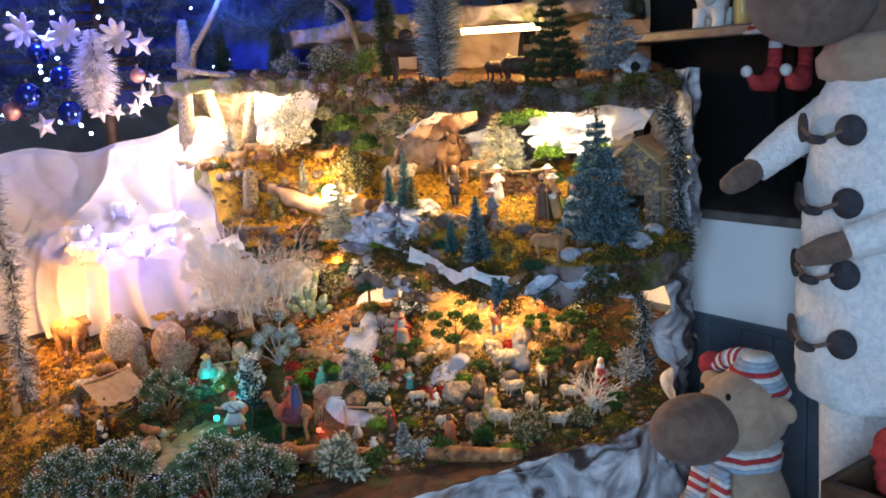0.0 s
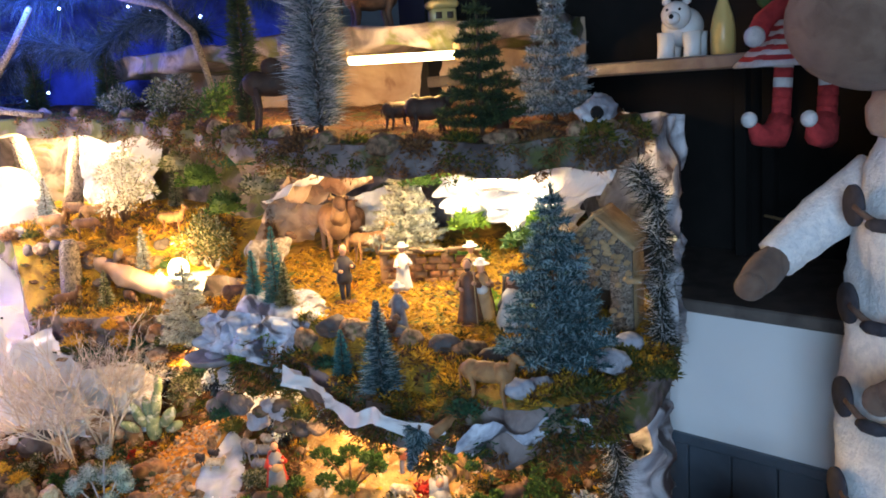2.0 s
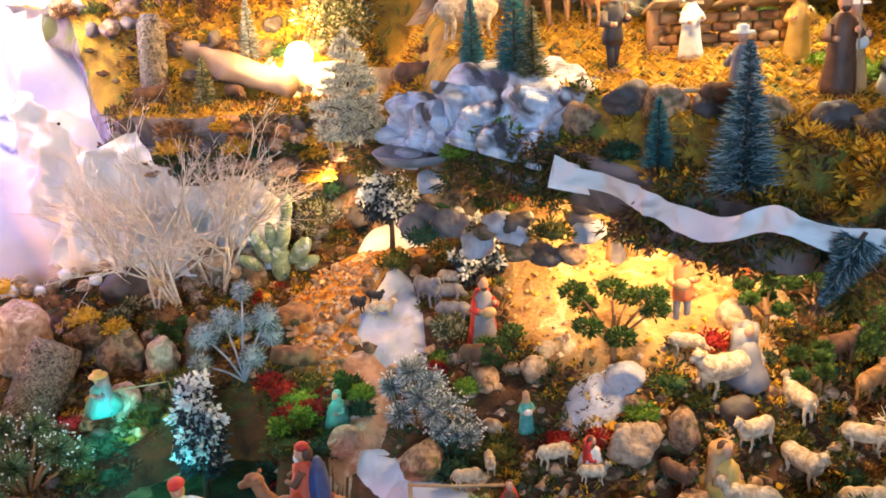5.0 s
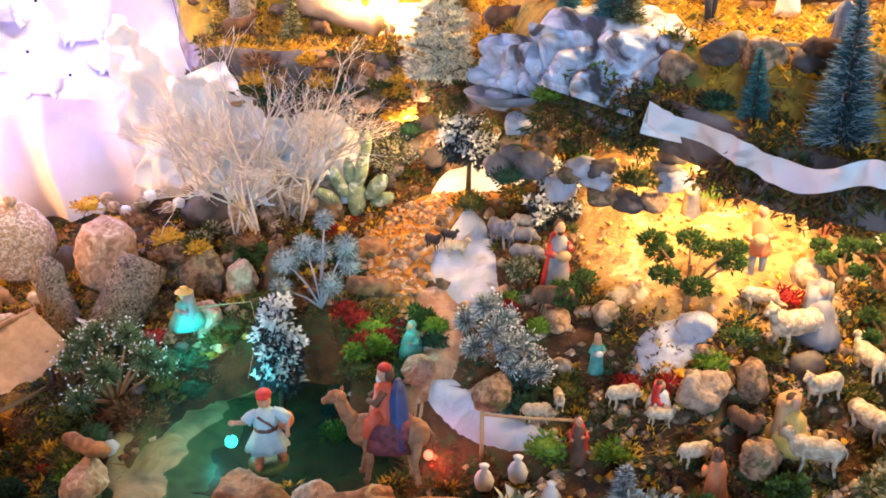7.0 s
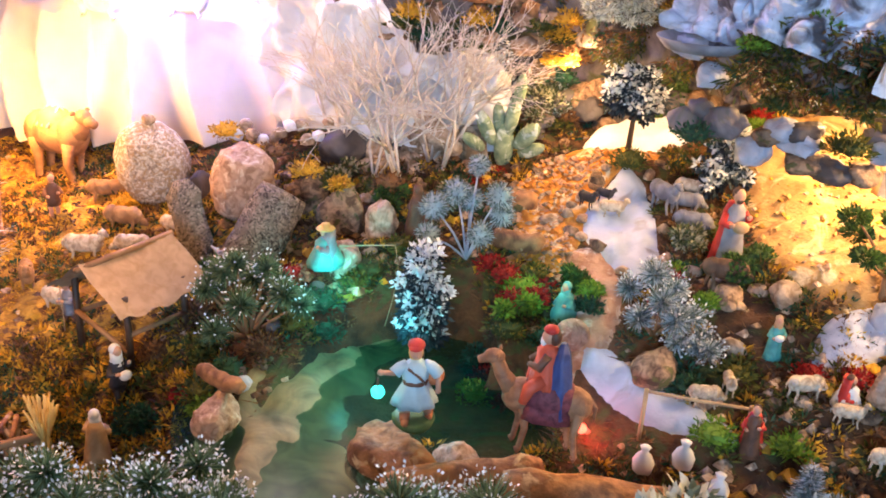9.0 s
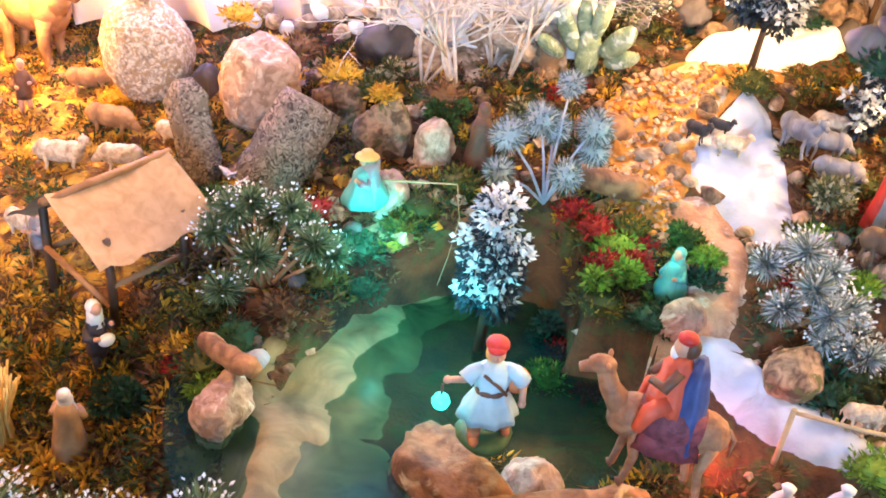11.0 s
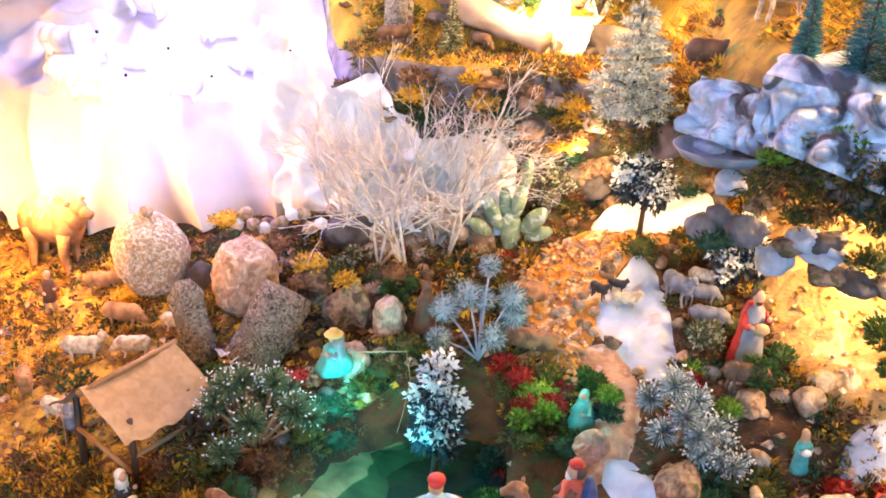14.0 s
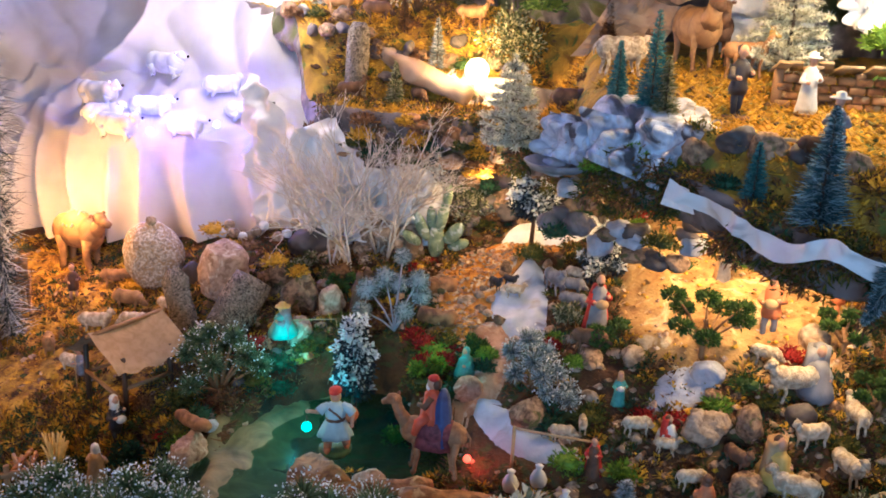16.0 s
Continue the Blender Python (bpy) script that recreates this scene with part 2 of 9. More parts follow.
M = {
    "soil": mat("soil", (0.13, 0.055, 0.02), (0.04, 0.02, 0.010), 0.95, 22, 0.9, 160, c3=(0.06, 0.07, 0.02), at3=0.58),
    "straw_floor": mat("straw_floor", (0.46, 0.27, 0.03), (0.20, 0.11, 0.02), 0.9, 26, 0.9, 180, c3=(0.14, 0.16, 0.03), at3=0.60),
    "rock_paper": mat("rock_paper", (0.66, 0.68, 0.74), (0.22, 0.22, 0.26), 0.6, 8, 0.5, 60, c3=(0.07, 0.045, 0.045), at3=0.59, distort=2.6),
    "rock_dark": mat("rock_dark", (0.26, 0.22, 0.22), (0.07, 0.055, 0.055), 0.75, 11, 0.6, 90, c3=(0.09, 0.10, 0.03), at3=0.57, distort=1.5),
    "white_paper": mat("white_paper", (0.80, 0.80, 0.82), (0.66, 0.67, 0.72), 0.7, 12, 0.3, 90, c3=(0.45, 0.47, 0.52), at3=0.68),
    "tan_paper": mat("tan_paper", (0.55, 0.42, 0.30), (0.34, 0.22, 0.14), 0.75, 10, 0.3, 90, c3=(0.2, 0.1, 0.06), at3=0.64),
    "cloth": mat("cloth", (0.86, 0.83, 0.80), (0.80, 0.76, 0.73), 0.85, 14, 0.15, 500, translucent=0.42),
    "gravel": mat("gravel", (0.66, 0.30, 0.045), (0.40, 0.15, 0.025), 0.9, 40, 0.9, 200, c3=(0.70, 0.58, 0.40), at3=0.60),
    "pinkgravel": mat("pinkgravel", (0.50, 0.30, 0.19), (0.34, 0.17, 0.10), 0.9, 40, 0.9, 220, c3=(0.62, 0.50, 0.40), at3=0.60),
    "ochre": mat("ochre", (0.52, 0.33, 0.12), (0.30, 0.15, 0.05), 0.9, 24, 0.9, 160, c3=(0.64, 0.50, 0.30), at3=0.60),
    "snow": mat("snow", (0.84, 0.86, 0.90), (0.70, 0.74, 0.82), 0.7, 26, 0.35, 150),
    "bluestone": mat("bluestone", (0.52, 0.54, 0.62), (0.32, 0.34, 0.42), 0.8, 30, 0.6, 160),
    "stone": mat("stone", (0.36, 0.23, 0.14), (0.09, 0.05, 0.03), 0.85, 75, 1.0, 120, rand=0.4, c3=(0.10, 0.09, 0.03), at3=0.60),
    "palestone": mat("palestone", (0.50, 0.38, 0.28), (0.20, 0.13, 0.08), 0.85, 55, 1.0, 120, rand=0.3, c3=(0.22, 0.14, 0.08), at3=0.61),
    "granite": mat("granite", (0.66, 0.58, 0.46), (0.22, 0.16, 0.11), 0.85, 150, 1.0, 190, c3=(0.36, 0.24, 0.13), at3=0.56),
    "pinkstone": mat("pinkstone", (0.50, 0.34, 0.24), (0.27, 0.16, 0.10), 0.85, 70, 1.0, 110, c3=(0.60, 0.48, 0.36), at3=0.6),
    "darkstone": mat("darkstone", (0.13, 0.11, 0.11), (0.06, 0.05, 0.05), 0.6, 20, 0.4, 90),
    "bark": mat("bark", (0.30, 0.255, 0.21), (0.035, 0.026, 0.02), 0.95, 95, 1.0, 130, c3=(0.16, 0.13, 0.10), at3=0.58, distort=2.4),
    "wood": mat("wood", (0.36, 0.20, 0.09), (0.22, 0.11, 0.045), 0.7, 18, 0.4, 130),
    "palewood": mat("palewood", (0.46, 0.33, 0.18), (0.30, 0.20, 0.10), 0.75, 30, 0.5, 150),
    "darkwood": mat("darkwood", (0.10, 0.055, 0.03), (0.04, 0.022, 0.013), 0.6, 18, 0.4, 130),
    "burlap": mat("burlap", (0.46, 0.31, 0.18), (0.36, 0.23, 0.12), 0.95, 60, 0.5, 900),
    "log": mat("log", (0.42, 0.20, 0.08), (0.14, 0.06, 0.025), 0.8, 42, 1.0, 90, c3=(0.50, 0.36, 0.2), at3=0.64),
    "skin": mat("skin", (0.56, 0.31, 0.20), (0.46, 0.24, 0.15), 0.5, 30, 0.05),
    "hair": mat("hair", (0.10, 0.05, 0.03), (0.04, 0.02, 0.012), 0.6, 60, 0.3),
    "c_red": mat("c_red", (0.55, 0.035, 0.025), (0.33, 0.015, 0.012), 0.55, 30, 0.1),
    "c_blue": mat("c_blue", (0.05, 0.085, 0.24), (0.025, 0.04, 0.13), 0.55, 30, 0.1),
    "c_white": mat("c_white", (0.74, 0.74, 0.72), (0.52, 0.53, 0.54), 0.6, 30, 0.1),
    "c_pale": mat("c_pale", (0.50, 0.68, 0.72), (0.36, 0.52, 0.58), 0.6, 30, 0.1),
    "c_brown": mat("c_brown", (0.17, 0.075, 0.04), (0.08, 0.035, 0.02), 0.6, 30, 0.1),
    "c_tan": mat("c_tan", (0.50, 0.33, 0.17), (0.34, 0.20, 0.09), 0.6, 30, 0.1),
    "c_grey": mat("c_grey", (0.26, 0.27, 0.31), (0.15, 0.15, 0.18), 0.6, 30, 0.1),
    "c_black": mat("c_black", (0.045, 0.04, 0.05), (0.02, 0.018, 0.02), 0.6, 30, 0.1),
    "c_orange": mat("c_orange", (0.66, 0.24, 0.10), (0.46, 0.13, 0.05), 0.6, 30, 0.1),
    "c_yellow": mat("c_yellow", (0.70, 0.50, 0.16), (0.52, 0.33, 0.08), 0.6, 30, 0.1),
    "c_teal": mat("c_teal", (0.10, 0.42, 0.38), (0.05, 0.25, 0.24), 0.5, 30, 0.1),
    "c_green": mat("c_green", (0.07, 0.16, 0.05), (0.03, 0.08, 0.03), 0.6, 30, 0.1),
    "wool": mat("wool", (0.66, 0.56, 0.42), (0.36, 0.27, 0.18), 0.85, 90, 0.7, 260),
    "fawn": mat("fawn", (0.44, 0.24, 0.10), (0.24, 0.12, 0.05), 0.7, 40, 0.3),
    "brownfur": mat("brownfur", (0.17, 0.085, 0.045), (0.085, 0.04, 0.022), 0.7, 40, 0.3),
    "greyfur": mat("greyfur", (0.22, 0.23, 0.28), (0.11, 0.11, 0.14), 0.7, 40, 0.3),
    "moss": two_tone("moss", (0.045, 0.065, 0.012), (0.15, 0.13, 0.018), 0.5),
    "yard_straw": mat("yard_straw", (0.60, 0.36, 0.05), (0.20, 0.095, 0.02), 0.95, 26, 1.0, 260, c3=(0.14, 0.06, 0.02), at3=0.60),
    "straw": two_tone("straw", (0.68, 0.40, 0.03), (0.36, 0.19, 0.018), 0.6),
    "dry": two_tone("dry", (0.22, 0.11, 0.04), (0.10, 0.05, 0.025), 0.55),
    "lime": two_tone("lime", (0.20, 0.34, 0.03), (0.10, 0.20, 0.02), 0.6),
    "redmoss": two_tone("redmoss", (0.42, 0.02, 0.015), (0.22, 0.01, 0.01), 0.6),
    "deepgreen": two_tone("deepgreen", (0.02, 0.09, 0.045), (0.035, 0.06, 0.03), 0.6),
    "pine_blue": two_tone("pine_blue", (0.035, 0.10, 0.12), (0.28, 0.42, 0.48), 0.62),
    "pine_frost": two_tone("pine_frost", (0.14, 0.17, 0.11), (0.62, 0.63, 0.52), 0.42),
    "pine_cream": two_tone("pine_cream", (0.36, 0.36, 0.24), (0.80, 0.79, 0.66), 0.38),
    "pine_grey": two_tone("pine_grey", (0.12, 0.16, 0.17), (0.46, 0.50, 0.54), 0.5),
    "pine_dark": two_tone("pine_dark", (0.025, 0.045, 0.02), (0.06, 0.09, 0.03), 0.6),
    "pine_teal": two_tone("pine_teal", (0.03, 0.15, 0.16), (0.10, 0.28, 0.28), 0.6),
    "pine_olive": two_tone("pine_olive", (0.09, 0.11, 0.04), (0.42, 0.40, 0.26), 0.62),
    "snowleaf": two_tone("snowleaf", (0.035, 0.055, 0.06), (0.80, 0.82, 0.85), 0.55),
    "leaf": two_tone("leaf", (0.035, 0.085, 0.02), (0.075, 0.15, 0.025), 0.55),
    "leaf_dusted": two_tone("leaf_dusted", (0.055, 0.095, 0.04), (0.55, 0.60, 0.52), 0.82),
    "garland_dark": two_tone("garland_dark", (0.018, 0.028, 0.024), (0.58, 0.62, 0.66), 0.74),
    "leaf_tip": two_tone("leaf_tip", (0.05, 0.095, 0.035), (0.66, 0.72, 0.66), 0.62),
    "thistle": two_tone("thistle", (0.15, 0.20, 0.19), (0.46, 0.53, 0.55), 0.5),
    "white_twig": mat("white_twig", (0.72, 0.66, 0.60), (0.52, 0.46, 0.40), 0.8, 60, 0.3),
    "cactus": mat("cactus", (0.34, 0.42, 0.26), (0.16, 0.24, 0.14), 0.7, 60, 0.8, 260, c3=(0.60, 0.66, 0.56), at3=0.58),
    "wall": mat("wall", (0.84, 0.86, 0.88), (0.80, 0.82, 0.85), 0.85, 5, 0.12, 180),
    # for added walls and ceiling out of view, dim to limit bounced light
    "unseen_room_wall": mat("unseen_room_wall", (0.30, 0.28, 0.26), (0.25, 0.23, 0.21), 0.9, 5, 0.12, 180),
    "panel": mat("panel", (0.10, 0.13, 0.17), (0.07, 0.095, 0.125), 0.5, 8, 0.15, 90),
    "sill": mat("sill", (0.15, 0.13, 0.12), (0.085, 0.07, 0.065), 0.5, 16, 0.2, 90),
    "plush_white": mat("plush_white", (0.84, 0.84, 0.85), (0.66, 0.68, 0.72), 0.95, 75, 0.9, 170, sheen=0.6),
    "plush_brown": mat("plush_brown", (0.19, 0.125, 0.095), (0.13, 0.08, 0.06), 0.95, 30, 0.5, 400, sheen=0.12),
    "plush_tan": mat("plush_tan", (0.42, 0.30, 0.22), (0.34, 0.23, 0.16), 0.95, 30, 0.5, 400, sheen=0.2),
    "felt_dark": mat("felt_dark", (0.05, 0.05, 0.065), (0.03, 0.03, 0.04), 0.9, 40, 0.3, 300),
    "knit_red": mat("knit_red", (0.48, 0.04, 0.045), (0.33, 0.025, 0.03), 0.9, 60, 0.6, 300),
    "knit_white": mat("knit_white", (0.70, 0.70, 0.72), (0.56, 0.56, 0.58), 0.9, 60, 0.6, 300),
    "knit_blue": mat("knit_blue", (0.36, 0.45, 0.55), (0.26, 0.34, 0.44), 0.9, 60, 0.6, 300),
    "ceramic": mat("ceramic", (0.70, 0.70, 0.70), (0.58, 0.58, 0.60), 0.25, 10, 0.03),
    "yellowglaze": mat("yellowglaze", (0.66, 0.50, 0.20), (0.56, 0.40, 0.14), 0.3, 10, 0.03),
    # near black: eyes and noses, and shade painted into recess and rock hollow
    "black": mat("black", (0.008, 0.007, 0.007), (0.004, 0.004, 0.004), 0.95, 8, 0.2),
    "hide": mat("hide", (0.055, 0.026, 0.015), (0.025, 0.012, 0.008), 0.7, 40, 0.3),
    "camelhide": mat("camelhide", (0.38, 0.18, 0.085), (0.22, 0.095, 0.045), 0.65, 60, 0.5),
    "cascade": mat("cascade", (0.68, 0.74, 0.86), (0.30, 0.34, 0.44), 0.7, 18, 0.5, 120, c3=(0.09, 0.085, 0.10), at3=0.57, distort=1.6),
    # dark needles with the blue of the LEDs mixed into their colour
    "needle_blue_lit": two_tone("needle_blue_lit", (0.03, 0.06, 0.07), (0.10, 0.15, 0.20), 0.6),
    "bulb": mat("bulb", (1.0, 0.74, 0.34), (1.0, 0.74, 0.34), 0.4, 8, 0, glow=14),
    "led_teal": mat("led_teal", (0.02, 0.80, 0.66), (0.02, 0.80, 0.66), 0.4, 8, 0, glow=2.2),
    "led_red": mat("led_red", (1.0, 0.10, 0.05), (1.0, 0.10, 0.05), 0.4, 8, 0, glow=3),
    "led_violet": mat("led_violet", (0.22, 0.28, 1.0), (0.22, 0.28, 1.0), 0.4, 8, 0, glow=9),
    "led_blue": mat("led_blue", (0.35, 0.55, 1.0), (0.35, 0.55, 1.0), 0.4, 8, 0, glow=14),
    "ball_blue": mat("ball_blue", (0.03, 0.06, 0.40), (0.02, 0.04, 0.30), 0.15, 8, 0, metal=0.8),
    "ball_pink": mat("ball_pink", (0.60, 0.30, 0.30), (0.5, 0.22, 0.22), 0.2, 8, 0, metal=0.6),
    "feather": two_tone("feather", (0.82, 0.78, 0.82), (0.66, 0.60, 0.68), 0.5),
    "floorboards": mat("floorboards", (0.20, 0.13, 0.08), (0.12, 0.075, 0.045), 0.5, 6, 0.2, 60),
    # blue LED light on the backdrop is put into the cloth's colour
    "blue_lit_cloth": mat("blue_lit_cloth", (0.05, 0.08, 0.34), (0.012, 0.018, 0.09), 0.9, 6, 0.4, 90, distort=2.0),
    "c_coral": mat("c_coral", (0.68, 0.11, 0.05), (0.44, 0.06, 0.03), 0.6, 30, 0.1),
    "c_maroon": mat("c_maroon", (0.20, 0.045, 0.06), (0.10, 0.02, 0.03), 0.7, 120, 0.3, 300),
    "creambed": mat("creambed", (0.27, 0.22, 0.10), (0.13, 0.11, 0.05), 0.7, 14, 0.3, 60, c3=(0.05, 0.04, 0.025), at3=0.66, distort=1.8),
    "needle": two_tone("needle", (0.055, 0.10, 0.04), (0.17, 0.24, 0.12), 0.5),
    "ice": mat("ice", (0.50, 0.56, 0.67), (0.34, 0.40, 0.50), 0.55, 18, 0.4, 110, c3=(0.30, 0.30, 0.32), at3=0.66),
    "darkleaf": two_tone("darkleaf", (0.010, 0.018, 0.026), (0.035, 0.06, 0.075), 0.6),
    "fleck": two_tone("fleck", (0.80, 0.83, 0.84), (0.60, 0.66, 0.68), 0.6),
}
water = bpy.data.materials.new("pond_water")
water.use_nodes = True
wb = water.node_tree.nodes["Principled BSDF"]
wn = water.node_tree.nodes.new("ShaderNodeTexNoise")
wn.inputs["Scale"].default_value = 9
wr = water.node_tree.nodes.new("ShaderNodeValToRGB")
wr.color_ramp.elements[0].color, wr.color_ramp.elements[1].color = (0.005, 0.032, 0.032, 1), (0.036, 0.042, 0.022, 1)
wr.color_ramp.elements[0].position, wr.color_ramp.elements[1].position = 0.35, 0.65
wt = water.node_tree.nodes.new("ShaderNodeTexCoord")
water.node_tree.links.new(wt.outputs["Object"], wn.inputs["Vector"])
water.node_tree.links.new(wn.outputs["Fac"], wr.inputs["Fac"])
water.node_tree.links.new(wr.outputs["Color"], wb.inputs["Base Color"])
wb.inputs["Roughness"].default_value, wb.inputs["Specular IOR Level"].default_value = 0.20, 0.07
clear = water.node_tree.nodes.new("ShaderNodeBsdfTransparent")
clear.inputs["Color"].default_value = (0.50, 0.84, 0.76, 1)
wmix = water.node_tree.nodes.new("ShaderNodeMixShader")
wmix.inputs["Fac"].default_value = 0.62
water.node_tree.links.new(wb.outputs[0], wmix.inputs[1])
water.node_tree.links.new(clear.outputs[0], wmix.inputs[2])
water.node_tree.links.new(wmix.outputs[0], water.node_tree.nodes["Material Output"].inputs["Surface"])
M["water"] = water


# ---- mesh builders ----
class Build:
    """Gathers verts, faces and material names into one mesh."""

    def __init__(self):
        self.v, self.f, self.m, self.names = [], [], [], []

    def add(self, vf, material):
        verts, faces = vf
        if material not in self.names:
            self.names.append(material)
        k, base = self.names.index(material), len(self.v)
        self.v.extend(map(tuple, verts))
        self.f.extend(tuple(i + base for i in face) for face in faces)
        self.m.extend([k] * len(faces))
        return self

    def mesh(self, name, smooth=True):
        me = bpy.data.meshes.new(name)
        me.from_pydata(self.v, [], self.f)
        for n in self.names:
            me.materials.append(M[n])
        me.polygons.foreach_set("material_index", self.m)
        me.polygons.foreach_set("use_smooth", [smooth] * len(self.f))
        me.update()
        return me


def turned(vf, m):
    return [tuple(m @ Vector(p)) for p in vf[0]], vf[1]


def moved(vf, x, y, z):
    return [(a + x, b + y, c + z) for a, b, c in vf[0]], vf[1]


def lathe(profile, n=12, fold=0.0, folds=5, sx=1.0, sy=1.0, phase=0.0):
    """A turned shape from (radius, z) pairs, with folds like those of a robe."""
    v, f = [], []
    for r, z in profile:
        for k in range(n):
            a = 2 * math.pi * k / n
            q = r * (1 + fold * math.sin(folds * a + phase + z * 30))
            v.append((sx * q * math.cos(a), sy * q * math.sin(a), z))
    for i in range(len(profile) - 1):
        for k in range(n):
            f.append((i * n + k, i * n + (k + 1) % n, (i + 1) * n + (k + 1) % n, (i + 1) * n + k))
    f.append(tuple(range(n - 1, -1, -1)))
    f.append(tuple((len(profile) - 1) * n + k for k in range(n)))
    return v, f


def ball(x, y, z, rx, ry=None, rz=None, n=10, m=7):
    ry, rz = ry or rx, rz or rx
    prof = [(max(0.02, math.sin(math.pi * i / m)), -math.cos(math.pi * i / m)) for i in range(m + 1)]
    v, f = lathe(prof, n)
    return [(x + a * rx, y + b * ry, z + c * rz) for a, b, c in v], f


def tube(points, radii, n=7):
    """A tapered tube along points."""
    pts = [Vector(p) for p in points]
    if not hasattr(radii, "__len__"):
        radii = [radii] * len(pts)
    v, f = [], []
    for i, p in enumerate(pts):
        d = (pts[min(i + 1, len(pts) - 1)] - pts[max(i - 1, 0)]).normalized()
        a = d.cross(Vector((0.31, 0.17, 0.93)))
        if a.length < 0.05:
            a = d.cross(Vector((1, 0, 0)))
        a.normalize()
        b = d.cross(a)
        for k in range(n):
            t = 2 * math.pi * k / n
            v.append(tuple(p + (a * math.cos(t) + b * math.sin(t)) * radii[i]))
    for i in range(len(pts) - 1):
        for k in range(n):
            f.append((i * n + k, i * n + (k + 1) % n, (i + 1) * n + (k + 1) % n, (i + 1) * n + k))
    f.append(tuple(range(n - 1, -1, -1)))
    f.append(tuple((len(pts) - 1) * n + k for k in range(n)))
    return v, f


def slat(x0, y0, z0, x1, y1, z1, b=0.12):
    """A box with chamfered edges."""
    v, f = [], []
    w = [min(abs(x1 - x0), abs(y1 - y0), abs(z1 - z0)) * b] * 3
    bm = bmesh.new()
    bmesh.ops.create_cube(bm, size=1)
    bmesh.ops.scale(bm, vec=(x1 - x0, y1 - y0, z1 - z0), verts=bm.verts)
    bmesh.ops.translate(bm, vec=((x0 + x1) / 2, (y0 + y1) / 2, (z0 + z1) / 2), verts=bm.verts)
    bmesh.ops.bevel(bm, geom=bm.edges, offset=w[0], segments=1, affect="EDGES")
    bm.verts.index_update()
    v = [tuple(p.co) for p in bm.verts]
    f = [tuple(p.index for p in q.verts) for q in bm.faces]
    bm.free()
    return v, f


def lump(rx, ry, rz, seed=0, rough=0.25, sub=3, freq=1.6):
    """A stone: a ball pushed in and out by noise, flattened where it stands."""
    bm = bmesh.new()
    if max(rx, ry, rz) > 0.03:
        sub = max(sub, 4)
    bmesh.ops.create_icosphere(bm, subdivisions=sub, radius=1)
    off = Vector((seed * 3.17, seed * 1.31, seed * 2.23))
    v = []
    bm.verts.index_update()
    planes = []
    pick = random.Random(seed * 7 + 1)
    for _ in range(11):
        planes.append((Vector((pick.gauss(0, 1), pick.gauss(0, 1), pick.gauss(0, 1))).normalized(), pick.uniform(0.62, 0.95)))
    cut = min(1.0, rough * 5)
    for p in bm.verts:
        d = p.co.normalized()
        flat_s = 1.0
        for n, far in planes:
            c = d.dot(n)
            if c > 0.05:
                flat_s = min(flat_s, far / c)
        s = (1 - cut) + cut * flat_s + rough * 0.5 * noise.noise(d * freq + off) + rough * 0.35 * noise.noise(d * freq * 3 + off) + (0.02 + rough * 0.15) * noise.noise(d * freq * 8 + off) + 0.018 * noise.noise(d * freq * 19 + off)
        v.append((d.x * s * rx, d.y * s * ry, max(d.z * s, -0.72) * rz + rz * 0.72))
    f = [tuple(q.index for q in face.verts) for face in bm.faces]
    bm.free()
    return v, f


def spikes(points, dirs, lengths, width, rng, sag=0.0):
    """Thin blades: a triangle each, at points, along dirs."""
    v, f = [], []
    for p, d, l in zip(points, dirs, lengths):
        d = Vector(d).normalized()
        s = d.cross(Vector((rng.uniform(-1, 1), rng.uniform(-1, 1), rng.uniform(-1, 1))))
        if s.length < 0.01:
            continue
        s = s.normalized() * width * 0.5
        p = Vector(p)
        k = len(v)
        v += [tuple(p - s), tuple(p + s), tuple(p + d * l + Vector((0, 0, -sag * l)))]
        f.append((k, k + 1, k + 2))
    return v, f


def leaves(points, dirs, lengths, width, rng):
    """Small leaves: a bent diamond of two triangles each."""
    v, f = [], []
    for p, d, l in zip(points, dirs, lengths):
        d, p = Vector(d).normalized(), Vector(p)
        s = d.cross(Vector((rng.uniform(-1, 1), rng.uniform(-1, 1), rng.uniform(-1, 1))))
        if s.length < 0.01:
            continue
        s = s.normalized() * width * 0.5
        k = len(v)
        v += [tuple(p), tuple(p + d * l * 0.5 + s), tuple(p + d * l), tuple(p + d * l * 0.5 - s)]
        f += [(k, k + 1, k + 2), (k, k + 2, k + 3)]
    return v, f


def part(name, build, parent=None, label="", smooth=True):
    ob = new(name, build.mesh(name, smooth))
    ob.parent = parent
    if label:
        ob["label"] = label
    return ob


def thing(name, at, label, category, group="", rz=0.0, scale=1.0, tilt=(0, 0)):
    e = new(name)
    e.matrix_basis = pose(*at, tilt[0], tilt[1], rz) @ Matrix.Diagonal((scale, scale, scale, 1))
    return tagged(e, label, category, group)


def solid(name, build, at, label, category, group="", rz=0.0, scale=1.0, kind="", tilt=(0, 0), smooth=True):
    ob = new(name, build.mesh(name, smooth))
    ob.matrix_basis = pose(*at, tilt[0], tilt[1], rz) @ Matrix.Diagonal((scale, scale, scale, 1))
    return tagged(ob, label, category, group, kind)


# ---- the lie of the land ----
def bell(x, y, cx, cy, r):
    return math.exp(-((x - cx) ** 2 + (y - cy) ** 2) / (r * r))


def pond_bank(y):
    return -0.80 + 0.9 * max(0, y - 2.2) ** 2


